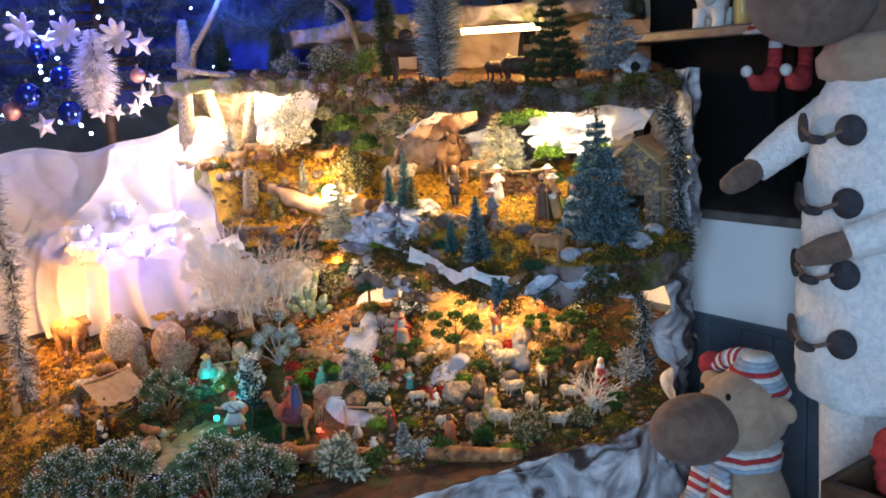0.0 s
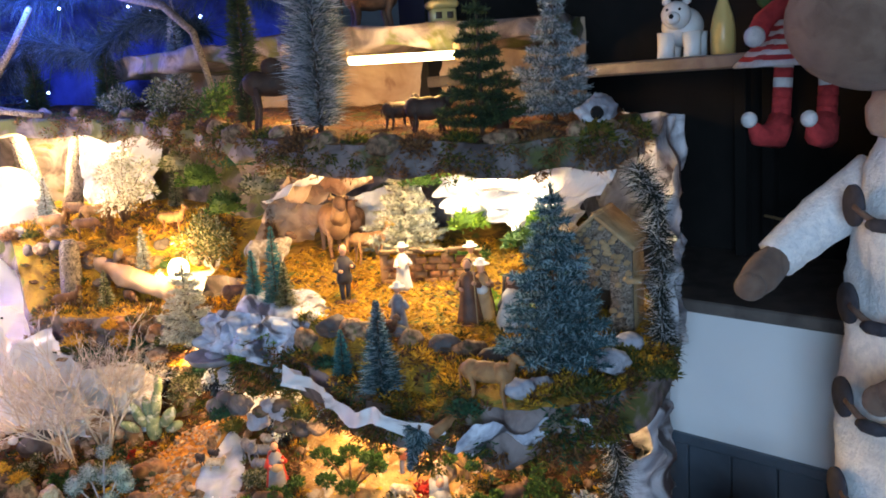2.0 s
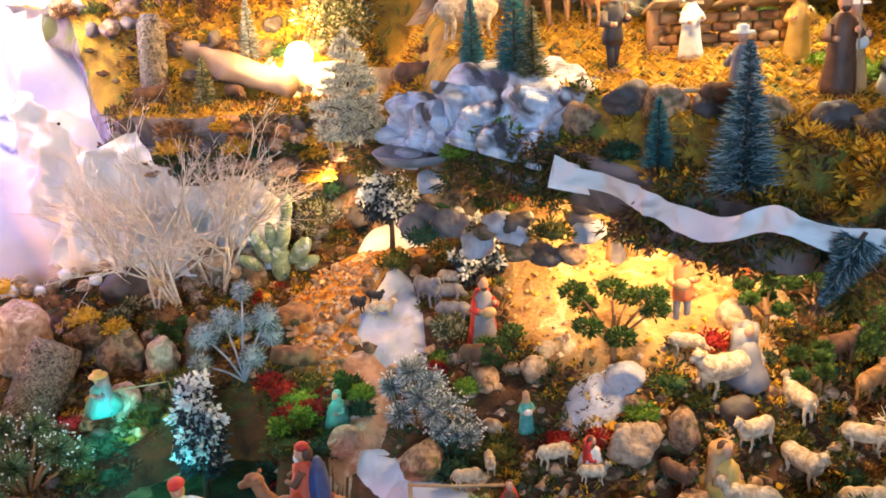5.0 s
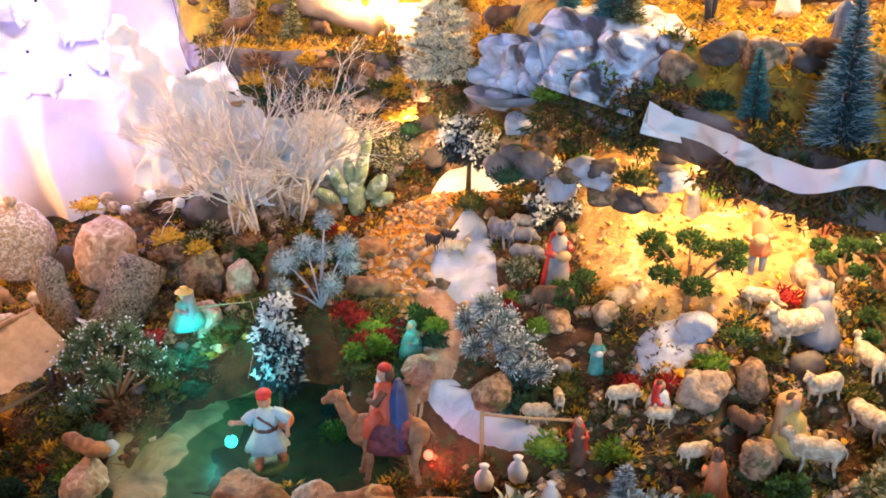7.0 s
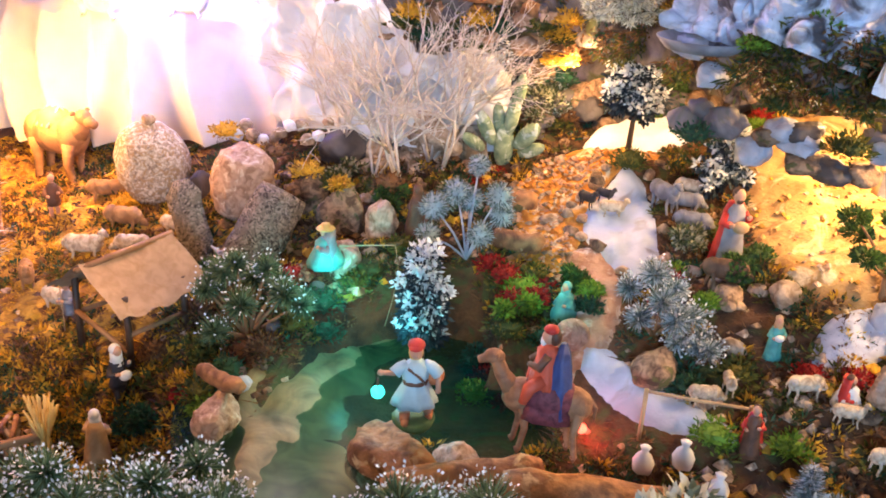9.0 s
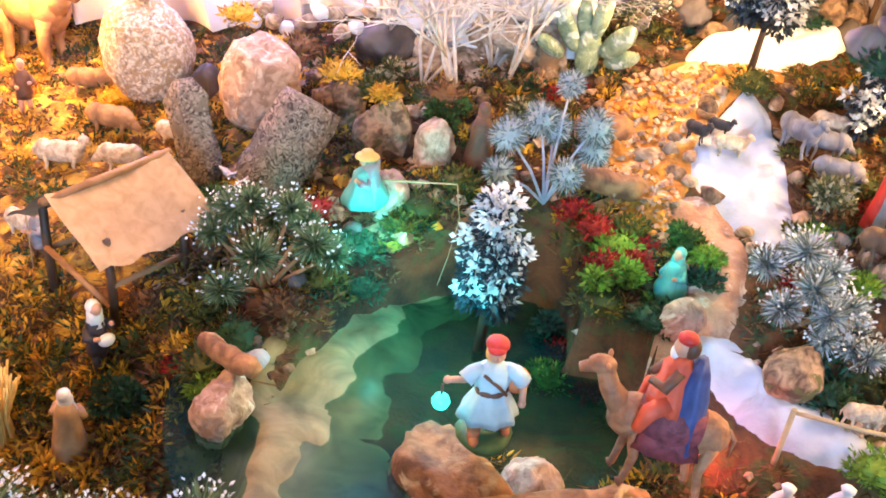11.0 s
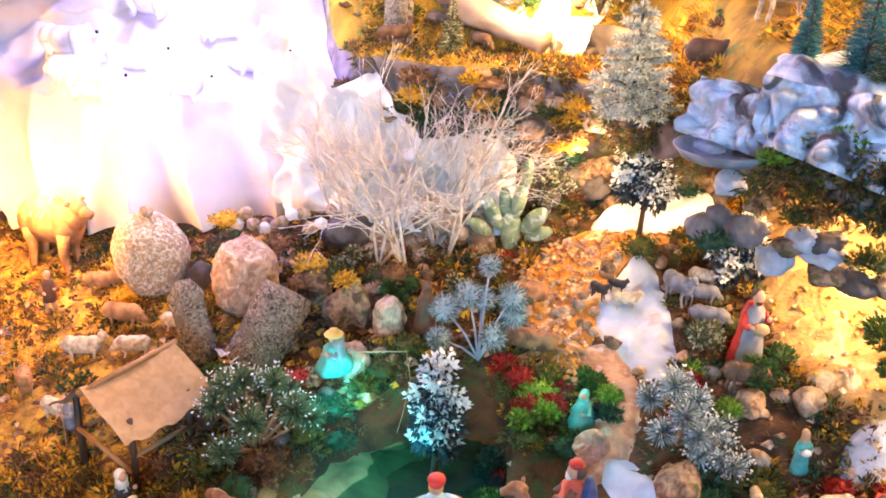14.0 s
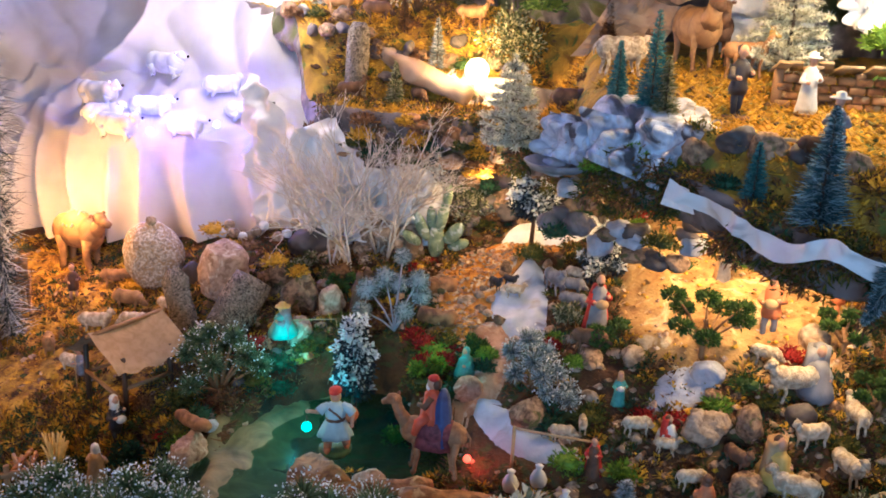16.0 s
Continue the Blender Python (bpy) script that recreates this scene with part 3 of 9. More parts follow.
def pond_depth(x, y):
    """Positive inside the pond."""
    a = ((x + 0.67) * 0.80 - (y - 2.35) * 0.60) / 0.125
    b = ((x + 0.67) * 0.60 + (y - 2.35) * 0.80) / 0.23
    c = ((x + 0.50) / 0.115) ** 2 + ((y - 2.32) / 0.085) ** 2
    return min(max(1 - a * a - b * b, 1 - c), (x - pond_bank(y)) / 0.15)


def low(x, y):
    z = 0.60 + 0.13 * (x + 0.3) + (0.25 if y > 2.45 else 0.45) * max(y - 2.45, -0.31)
    z += 0.08 * bell(x, y, 0.1, 2.42, 0.224) + 0.07 * bell(x, y, 0.02, 2.78, 0.15)
    z += 0.05 * bell(x, y, -0.295, 2.77, 0.06) + 0.03 * bell(x, y, -0.86, 2.30, 0.07)
    d = pond_depth(x, y)
    k = min(1, max(0, (d + 0.16) / 0.16))
    return z * (1 - k) + min(z, 0.455) * k


def low_rough(x, y):
    p = Vector((x, y, 0))
    return low(x, y) + 0.010 * noise.noise(p * 14) + 0.006 * noise.noise(p * 45)


def blend(a, b, t):
    t = min(1, max(0, t))
    return a + (b - a) * t * t * (3 - 2 * t)


def stage(x, y):
    right = 1.06 + 0.16 * (y - 2.25)
    if x < 0.21:
        right -= 0.058 * blend(0, 1, (2.305 - 0.95 * x - y) / 0.03) * blend(0, 1, (0.21 - x) / 0.04)
    left = blend(0.985, 1.175 + 0.08 * (y - 3.15), (y - 3.06) / 0.09)
    left = blend(right, left, (-0.17 - x) / 0.12)
    return left


def stage_rough(x, y):
    p = Vector((x, y, 3))
    return stage(x, y) + 0.008 * noise.noise(p * 14) + 0.005 * noise.noise(p * 45)


def top(x, y):
    return 1.42 + 0.07 * (y - 2.3)


def top_rough(x, y):
    p = Vector((x, y, 7))
    return top(x, y) + 0.012 * noise.noise(p * 9) + 0.005 * noise.noise(p * 30)


def upper(x, y):
    return 1.645 + 0.02 * noise.noise(Vector((x, y, 9)) * 7)


def inside(p, poly):
    c, n = False, len(poly)
    for i in range(n):
        (x0, y0), (x1, y1) = poly[i], poly[i - 1]
        if (y0 > p[1]) != (y1 > p[1]) and p[0] < (x1 - x0) * (p[1] - y0) / (y1 - y0) + x0:
            c = not c
    return c


def to_edge(p, poly):
    best, where = 9, p
    for i in range(len(poly)):
        a, b = Vector(poly[i - 1]), Vector(poly[i])
        q = Vector(p)
        t = min(1, max(0, (q - a).dot(b - a) / (b - a).length_squared))
        w = a + (b - a) * t
        if (w - q).length < best:
            best, where = (w - q).length, w
    return best, where


def curve_round(poly, turns=2):
    """Rounds a plan outline by cutting its corners."""
    for _ in range(turns):
        out = []
        for i in range(len(poly)):
            a, b = Vector(poly[i]), Vector(poly[(i + 1) % len(poly)])
            out += [tuple(a * 0.75 + b * 0.25), tuple(a * 0.25 + b * 0.75)]
        poly = out
    return poly


def shelf(poly, height, thick, step, floor, edge, crumple=0.012):
    """A board covered with ground: its top follows height, its rim and underside are crumpled rock paper."""
    poly = curve_round(poly)
    xs, ys = [p[0] for p in poly], [p[1] for p in poly]
    nx, ny = int((max(xs) - min(xs)) / step) + 2, int((max(ys) - min(ys)) / step) + 2
    keep = {}
    for i in range(nx):
        for j in range(ny):
            p = (min(xs) + i * step, min(ys) + j * step)
            if inside(p, poly):
                keep[i, j] = p
    cells = [(i, j) for i, j in keep if (i + 1, j) in keep and (i, j + 1) in keep and (i + 1, j + 1) in keep]
    count = {}
    for i, j in cells:
        for e in (((i, j), (i + 1, j)), ((i + 1, j), (i + 1, j + 1)), ((i + 1, j + 1), (i, j + 1)), ((i, j + 1), (i, j))):
            count[e] = 1
    rim = [e for e in count if (e[1], e[0]) not in count]
    rimv = {v for e in rim for v in e}
    v, f, fm = [], [], []
    tops, bots = {}, {}
    for i, j in cells:
        for c in ((i, j), (i + 1, j), (i + 1, j + 1), (i, j + 1)):
            if c not in tops:
                p = keep[c]
                if c in rimv:
                    p = to_edge(p, poly)[1]
                tops[c] = len(v)
                v.append((p[0], p[1], height(p[0], p[1])))
                bots[c] = len(v)
                q = Vector((p[0], p[1], 1))
                v.append((p[0], p[1], height(p[0], p[1]) - thick * (1 + 0.5 * noise.noise(q * 9))))
        a = [(i, j), (i + 1, j), (i + 1, j + 1), (i, j + 1)]
        f.append(tuple(tops[c] for c in a))
        fm.append(floor)
        f.append(tuple(bots[c] for c in reversed(a)))
        fm.append(edge)
    mids = {}
    for a, b in rim:
        for c in (a, b):
            if c not in mids:
                p, q = Vector(v[tops[c]]), Vector(v[bots[c]])
                ring = []
                for k in (1, 2, 3):
                    w = p.lerp(q, k / 4)
                    w += Vector((noise.noise(w * 18), noise.noise(w * 18 + Vector((5, 5, 5))), noise.noise(w * 22) * 0.4)) * crumple * 1.6
                    ring.append(len(v))
                    v.append(tuple(w))
                mids[c] = [tops[c]] + ring + [bots[c]]
        for k in range(4):
            f.append((mids[b][k], mids[a][k], mids[a][k + 1], mids[b][k + 1]))
            fm.append(edge)
    b = Build()
    b.v, b.f = v, f
    b.names = [floor, edge]
    b.m = [b.names.index(n) for n in fm]
    return b


def crease(p, freq, seed):
    """Sharp folds of crumpled paper."""
    q = Vector(p) * freq + Vector((seed, seed * 2, 0))
    return abs(noise.noise(q)) * 1.3 + 0.5 * abs(noise.noise(q * 2.3)) - 0.5


def paper(corners, nu, nv, depth, seed, freq=7.0, sag=0.0):
    """A crumpled sheet stretched over four corners."""
    a, b, c, d = [Vector(p) for p in corners]
    n = (b - a).cross(d - a).normalized()
    v, f = [], []
    for i in range(nu + 1):
        for j in range(nv + 1):
            s, t = i / nu, j / nv
            p = a.lerp(b, s).lerp(d.lerp(c, s), t)
            p = p + n * depth * crease(p, freq, seed) * 1.5 + Vector((noise.noise(p * 9), noise.noise(p * 9 + Vector((3, 1, 4))), 0)) * depth * 0.5
            p.z -= sag * 4 * s * (1 - s)
            v.append(tuple(p))
    for i in range(nu):
        for j in range(nv):
            k = i * (nv + 1) + j
            f.append((k, k + nv + 1, k + nv + 2, k + 1))
    return v, f


def patch(poly, height, lift, step=0.008, dome=0.0):
    """A thin layer lying on the ground inside an outline, with an edge that thins out."""
    poly = curve_round(poly)
    xs, ys = [p[0] for p in poly], [p[1] for p in poly]
    ids, v, f = {}, [], []
    for i in range(-1, int((max(xs) - min(xs)) / step) + 3):
        for j in range(-1, int((max(ys) - min(ys)) / step) + 3):
            p = (min(xs) + i * step, min(ys) + j * step)
            far, near = to_edge(p, poly)
            within = inside(p, poly)
            if within or far < step * 1.05:
                if not within:
                    p, far = tuple(near), 0.0
                e = min(1, far / 0.02)
                ids[i, j] = len(v)
                v.append((p[0], p[1], height(*p) + lift * (0.1 + 0.9 * e) - 0.002 + dome * e + e * 0.004 * noise.noise(Vector((p[0], p[1], 2)) * 40)))
    for i, j in ids:
        q = [(i, j), (i + 1, j), (i + 1, j + 1), (i, j + 1)]
        if all(c in ids for c in q):
            f.append(tuple(ids[c] for c in q))
    return v, f


def scatter(name, material, poly, height, count, length, width, seed, label, up=0.6, sag=0.0, clump=0.0):
    """Loose blades, straw or moss strewn inside an outline."""
    rng = random.Random(seed)
    xs, ys = [p[0] for p in poly], [p[1] for p in poly]
    pts, dirs, lens = [], [], []
    while len(pts) < count:
        x, y = rng.uniform(min(xs), max(xs)), rng.uniform(min(ys), max(ys))
        if not inside((x, y), poly) or (clump and noise.noise(Vector((x, y, seed)) * 13) < clump - 0.5):
            continue
        pts.append((x, y, height(x, y) - 0.002))
        a = rng.uniform(0, 6.28)
        dirs.append((math.cos(a), math.sin(a), rng.uniform(0.0, up)))
        lens.append(length * rng.uniform(0.5, 1.3))
    b = Build().add(spikes(pts, dirs, lens, width, rng, sag), material)
    return tagged(part(name, b, smooth=False), label, name.replace("_", " "), kind="stuff")


def debris(name, poly, height, count, size, materials, seed, label):
    """Loose chips, grit and moss balls strewn inside an outline."""
    rng = random.Random(seed)
    xs, ys = [p[0] for p in poly], [p[1] for p in poly]
    b = Build()
    done = 0
    while done < count:
        x, y = rng.uniform(min(xs), max(xs)), rng.uniform(min(ys), max(ys))
        if not inside((x, y), poly):
            continue
        done += 1
        r = size * rng.uniform(0.4, 1.3)
        z = height(x, y)
        v = []
        for dx, dy, dz in ((1, 0, 0), (0, 1, 0), (-1, 0, 0), (0, -1, 0), (0, 0, 1), (0, 0, -0.6), (0.6, 0.6, 0.6), (-0.6, -0.5, 0.65)):
            q = r * rng.uniform(0.6, 1.25)
            v.append((x + dx * q, y + dy * q, z + dz * q * 0.75 + r * 0.2))
        b.add((v, [(0, 6, 4), (0, 1, 6), (1, 4, 6), (1, 2, 4), (2, 7, 4), (2, 3, 7), (3, 4, 7), (3, 0, 4), (1, 0, 5), (2, 1, 5), (3, 2, 5), (0, 3, 5)]), rng.choice(materials))
    return tagged(part(name, b, smooth=False), label, name.replace("_", " "), kind="stuff")


def moss_bed(name, poly, height, count, r, materials, seed, label, clump=0.5, blades=46, blade=0.010):
    """Many little moss cushions grown together."""
    rng = random.Random(seed)
    xs, ys = [p[0] for p in poly], [p[1] for p in poly]
    b = Build()
    done = 0
    while done < count:
        x, y = rng.uniform(min(xs), max(xs)), rng.uniform(min(ys), max(ys))
        if not inside((x, y), poly) or noise.noise(Vector((x, y, seed)) * 9) < clump - 0.5:
            continue
        done += 1
        pts, dirs, lens = [], [], []
        z, q = height(x, y), r * rng.uniform(0.5, 1.4)
        for k in range(blades):
            d = Vector((rng.gauss(0, 1), rng.gauss(0, 1), abs(rng.gauss(0, 0.8)))).normalized()
            pts.append((x + d.x * q * 0.7, y + d.y * q * 0.7, z + d.z * q * 0.6))
            dirs.append((d.x + rng.uniform(-1, 1), d.y + rng.uniform(-1, 1), d.z + rng.uniform(-0.5, 0.8)))
            lens.append(blade * rng.uniform(0.5, 1.3))
        b.add(leaves(pts, dirs, lens, blade * 0.3, rng), rng.choice(materials))
    return tagged(part(name, b, smooth=False), label, "moss", kind="stuff")


# ---- the room ----
def setting(name, build, label, category="wall", smooth=False):
    return tagged(part(name, build, smooth=smooth), label, category, kind="structure")


setting("floor", Build().add(slat(-2.6, -1.6, -0.05, 2.5, 4.3, 0.0), "floorboards"), "dark brown wooden floor of the room", "floor")
setting("ceiling", Build().add(slat(-2.6, -1.6, 2.5, 2.5, 4.3, 2.56), "unseen_room_wall"), "unseen ceiling closing the room, dim to cut bounced light", "ceiling")
setting("wall_north", Build().add(slat(-2.6, 4.2, 0, 2.5, 4.3, 2.5), "panel"), "dark grey wall behind the display")
setting("wall_west", Build().add(slat(-2.7, -1.6, 0, -2.6, 4.3, 2.5), "unseen_room_wall"), "unseen wall closing the room, dim to cut bounced light")
setting("wall_east", Build().add(slat(2.4, -1.6, 0, 2.5, 4.2, 2.5), "unseen_room_wall"), "unseen wall closing the room, dim to cut bounced light")
# unseen wall, its opening added to go with the daylight fill
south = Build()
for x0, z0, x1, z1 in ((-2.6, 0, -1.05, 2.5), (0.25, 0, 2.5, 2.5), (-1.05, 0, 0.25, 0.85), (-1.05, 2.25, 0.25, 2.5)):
    south.add(slat(x0, -1.7, z0, x1, -1.6, z1, 0.01), "unseen_room_wall")
setting("wall_south", south, "unseen beige wall with an added opening behind the daylight lamp")

# the slanting wall beside the display: boarded foot, white band, sill and recess in painted shade
SLANT = Matrix.Translation((0.70, 2.44, 0)) @ Matrix(((0.64, 0.77, 0, 0), (-0.77, 0.64, 0, 0), (0, 0, 1, 0), (0, 0, 0, 1)))


def slant(name, build, label, category="wall"):
    ob = setting(name, build, label, category)
    ob.matrix_basis = SLANT
    return ob


slant("wall_slant", Build().add(slat(-0.75, 0.0, 0.755, 2.0, 0.10, 1.03, 0.01), "wall").add(slat(-0.75, 0.01, 0.0, 2.0, 0.10, 0.755, 0.01), "panel"),
      "white painted wall band above grey boarding")
boarding = slant("boarding", Build().add(slat(-0.75, -0.002, 0.0, 2.0, 0.006, 0.03, 0.1), "panel"), "grey-blue painted tongue-and-groove boarding", "boarding")
for k in range(28):
    part("board", Build().add(slat(-0.75 + k * 0.0985, -0.006, 0.02, -0.75 + k * 0.0985 + 0.094, 0.008, 0.735, 0.1), "panel"), boarding, smooth=False)
slant("trim", Build().add(slat(-0.75, -0.012, 0.735, 2.0, 0.008, 0.757, 0.15), "panel"), "grey painted capping rail", "trim")
slant("window_sill", Build().add(slat(-0.75, -0.03, 1.03, 2.0, 0.48, 1.056, 0.15), "sill"), "dark brown wooden sill of the recess", "sill")
# the recess is coloured near black in place of its shade, posts too
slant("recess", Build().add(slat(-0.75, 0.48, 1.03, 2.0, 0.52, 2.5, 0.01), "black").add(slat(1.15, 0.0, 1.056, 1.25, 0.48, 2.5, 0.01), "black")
      .add(slat(-0.80, 0.0, 1.056, -0.70, 0.48, 2.5, 0.01), "black"), "back and sides of the wall recess, shade painted in near black", "recess")
slant("recess_shelf", Build().add(slat(-0.70, -0.01, 1.508, 1.15, 0.40, 1.535, 0.15), "sill"), "grey-brown wooden shelf across the dark recess", "shelf")
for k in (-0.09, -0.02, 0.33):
    slant("shelf_post", Build().add(slat(k, 0.42, 1.056, k + 0.03, 0.45, 1.508, 0.1), "black"), "upright under the shelf, painted near black for shade", "post")

# ---- the boards of the display ----
LOW_EDGE = [(-1.95, 1.86), (-0.15, 1.86), (0.15, 1.98), (0.42, 2.06), (0.57, 2.17), (0.62, 2.35), (0.62, 3.2), (-0.3, 3.3), (-1.0, 3.5), (-1.95, 3.5)]
STAGE_EDGE = [(0.30, 1.93), (0.46, 1.97), (0.60, 2.10), (0.64, 2.35), (0.64, 3.1), (-0.2, 3.2), (-0.6, 3.75), (-1.25, 3.75), (-1.2, 3.45), (-0.95, 3.22), (-0.80, 2.98),
              (-0.55, 2.92), (-0.36, 2.86), (-0.30, 2.68), (-0.20, 2.44), (-0.08, 2.34), (0.02, 2.20), (0.14, 2.08)]
TOP_EDGE = [(0.17, 2.16), (0.45, 2.13), (0.60, 2.22), (0.64, 2.5), (0.64, 3.4), (-0.2, 3.75), (-1.25, 3.8), (-1.22, 3.42), (-0.90, 3.32), (-0.66, 3.22), (-0.46, 3.02), (-0.30, 2.80),
            (-0.20, 2.56), (-0.06, 2.34)]
UPPER_EDGE = [(-0.16, 2.92), (0.02, 2.68), (0.25, 2.60), (0.62, 2.62), (0.66, 3.5), (-0.8, 3.8), (-0.7, 3.5), (-0.5, 3.2)]
tagged(part("ground", shelf(LOW_EDGE, low_rough, 0.05, 0.010, "soil", "rock_paper")), "brown earth and moss ground of the miniature landscape", "ground", kind="structure")
tagged(part("stage_ground", shelf(STAGE_EDGE, stage_rough, 0.075, 0.010, "straw_floor", "rock_dark", 0.016)), "straw-strewn terrace edged with crumpled rock paper", "terrace", kind="structure")
tagged(part("top_ground", shelf(TOP_EDGE, top_rough, 0.050, 0.0125, "soil", "rock_dark", 0.012)), "brown upper terrace edged with rock paper", "terrace", kind="structure")
tagged(part("upper_ground", shelf(UPPER_EDGE, upper, 0.05, 0.015, "soil", "rock_dark", 0.016)), "uppermost brown rock terrace", "terrace", kind="structure")


def skirt(path, z0, z1, nu, nv, depth, seed, material, freq=7.0):
    """A crumpled sheet hanging along a plan line from z1 down to z0."""
    pts = [Vector(p) for p in path]
    v, f = [], []
    for i in range(nu + 1):
        s = i / nu * (len(pts) - 1)
        k = min(int(s), len(pts) - 2)
        p = pts[k].lerp(pts[k + 1], s - k)
        d = (pts[k + 1] - pts[k]).normalized()
        for j in range(nv + 1):
            t = j / nv
            q = Vector((p.x, p.y, z1(p.x, p.y) * (1 - t) + z0(p.x, p.y) * t))
            q += Vector((-d.y, d.x, 0)) * depth * crease(q, freq, seed) * 1.6
            q.z += 0.012 * noise.noise(q * 14)
            v.append(tuple(q))
    for i in range(nu):
        for j in range(nv):
            k = i * (nv + 1) + j
            f.append((k, k + nv + 1, k + nv + 2, k + 1))
    return Build().add((v, f), material)


def drape(name, path, z0, z1, nu, nv, depth, seed, material, label, freq=7.0):
    ob = part(name, skirt(path, z0, z1, nu, nv, depth, seed, material, freq), smooth=True)
    return tagged(ob, label, "drape", kind="structure")


flat = lambda z: (lambda x, y: z)
drape("front_drape", [(-1.95, 1.85), (-0.15, 1.85), (0.15, 1.97), (0.42, 2.05), (0.57, 2.16), (0.62, 2.35), (0.62, 2.9)], flat(0.0), lambda x, y: low(x, y) + 0.0, 170, 34, 0.05, 3, "rock_paper", "grey and white crumpled rock paper hanging to the floor", 5)
drape("side_drape_low", [(0.545, 2.13), (0.60, 2.22), (0.635, 2.38), (0.64, 2.6), (0.64, 2.95)], lambda x, y: low(x, y) - 0.02, flat(1.03), 60, 36, 0.045, 5, "rock_paper", "grey and white crumpled rock paper on the flank")
drape("side_drape_high", [(0.59, 2.13), (0.625, 2.20), (0.645, 2.32), (0.645, 2.55), (0.645, 3.0)], flat(1.03), flat(1.43), 60, 36, 0.04, 8, "rock_paper", "grey and white crumpled rock paper on the flank")
drape("low_backdrop", [(0.63, 2.95), (-0.3, 3.0), (-0.8, 3.30), (-1.2, 3.6), (-1.95, 3.6)], flat(0.45), flat(1.05), 90, 30, 0.05, 12, "rock_dark", "brown and grey rock paper behind the lower scene")
# rock_dark paints the unlit depth here; separate pale sheets serve the lit areas
drape("stage_backdrop", [(0.63, 2.92), (0.30, 2.86), (-0.05, 2.92), (-0.25, 3.14), (-0.5, 3.55), (-1.22, 3.70)], flat(1.02), flat(1.46), 110, 30, 0.05, 17, "rock_dark", "dark rock paper behind the terrace, its unlit darkness painted in")
drape("top_backdrop", [(0.66, 2.98), (0.2, 3.0), (-0.3, 3.2), (-0.6, 3.6)], flat(1.42), flat(1.66), 60, 14, 0.03, 21, "tan_paper", "tan rock paper behind the upper terrace")
drape("sky_backdrop", [(-0.05, 3.62), (-0.8, 3.86), (-2.3, 3.9)], flat(1.40), flat(2.45), 60, 24, 0.03, 26, "blue_lit_cloth", "backdrop cloth behind the display, blue light painted in", 3)


# ---- kinds of things ----
def bottle_brush(name, at, h, w, material, label, seed, category="tree", base=True, bristles=1500, profile="cone", group="miniature trees", lean=0.0, trunk=0.08, thick=0.0016):
    """A little conifer of bristles twisted into a wire stem."""
    rng = random.Random(seed)
    e = thing(name, at, label, category, group, rz=rng.uniform(0, 360), tilt=(lean, 0))
    stem = Build().add(tube([(0, 0, 0), (0, 0, h * 0.5), (0, 0, h * 0.97)], [max(0.0025, h * 0.016), max(0.002, h * 0.011), 0.001], 6), "darkwood")
    if base:
        stem.add(lathe([(w * 0.16, 0), (w * 0.16, h * 0.02), (w * 0.11, h * 0.03)], 10), "wood")
    part("trunk", stem, e)
    pts, dirs, lens = [], [], []
    for k in range(bristles):
        t = rng.random() ** (1.35 if profile == "cone" else 1.0)
        z = h * (trunk + (1 - trunk) * t)
        if profile == "cone":
            r = w * 0.5 * (1 - t) ** 0.85 + 0.004
        elif profile == "tiers":
            r = w * 0.5 * (1 - t) ** 0.8 * (0.55 + 0.45 * (1 - (t * 9) % 1)) + 0.004
        else:
            r = w * 0.5 * (0.35 + 0.65 * math.sin(math.pi * min(1, 0.15 + t * 0.85)) ** 0.7)
        r *= 0.72 + 0.5 * noise.noise(Vector((math.cos(k * 2.4) * 2, math.sin(k * 2.4) * 2, z * 60 + seed))) + 0.25
        a = rng.uniform(0, 6.283)
        s = rng.uniform(0.0, 0.6)
        pts.append((math.cos(a) * r * s, math.sin(a) * r * s, z))
        dirs.append((math.cos(a + rng.uniform(-0.5, 0.5)), math.sin(a + rng.uniform(-0.5, 0.5)), rng.uniform(-0.25, 0.55)))
        lens.append(r * (1 - s) * rng.uniform(0.75, 1.15))
    part("crown", Build().add(spikes(pts, dirs, lens, thick * (1 + h * 3), rng), material), e, smooth=False)
    return e


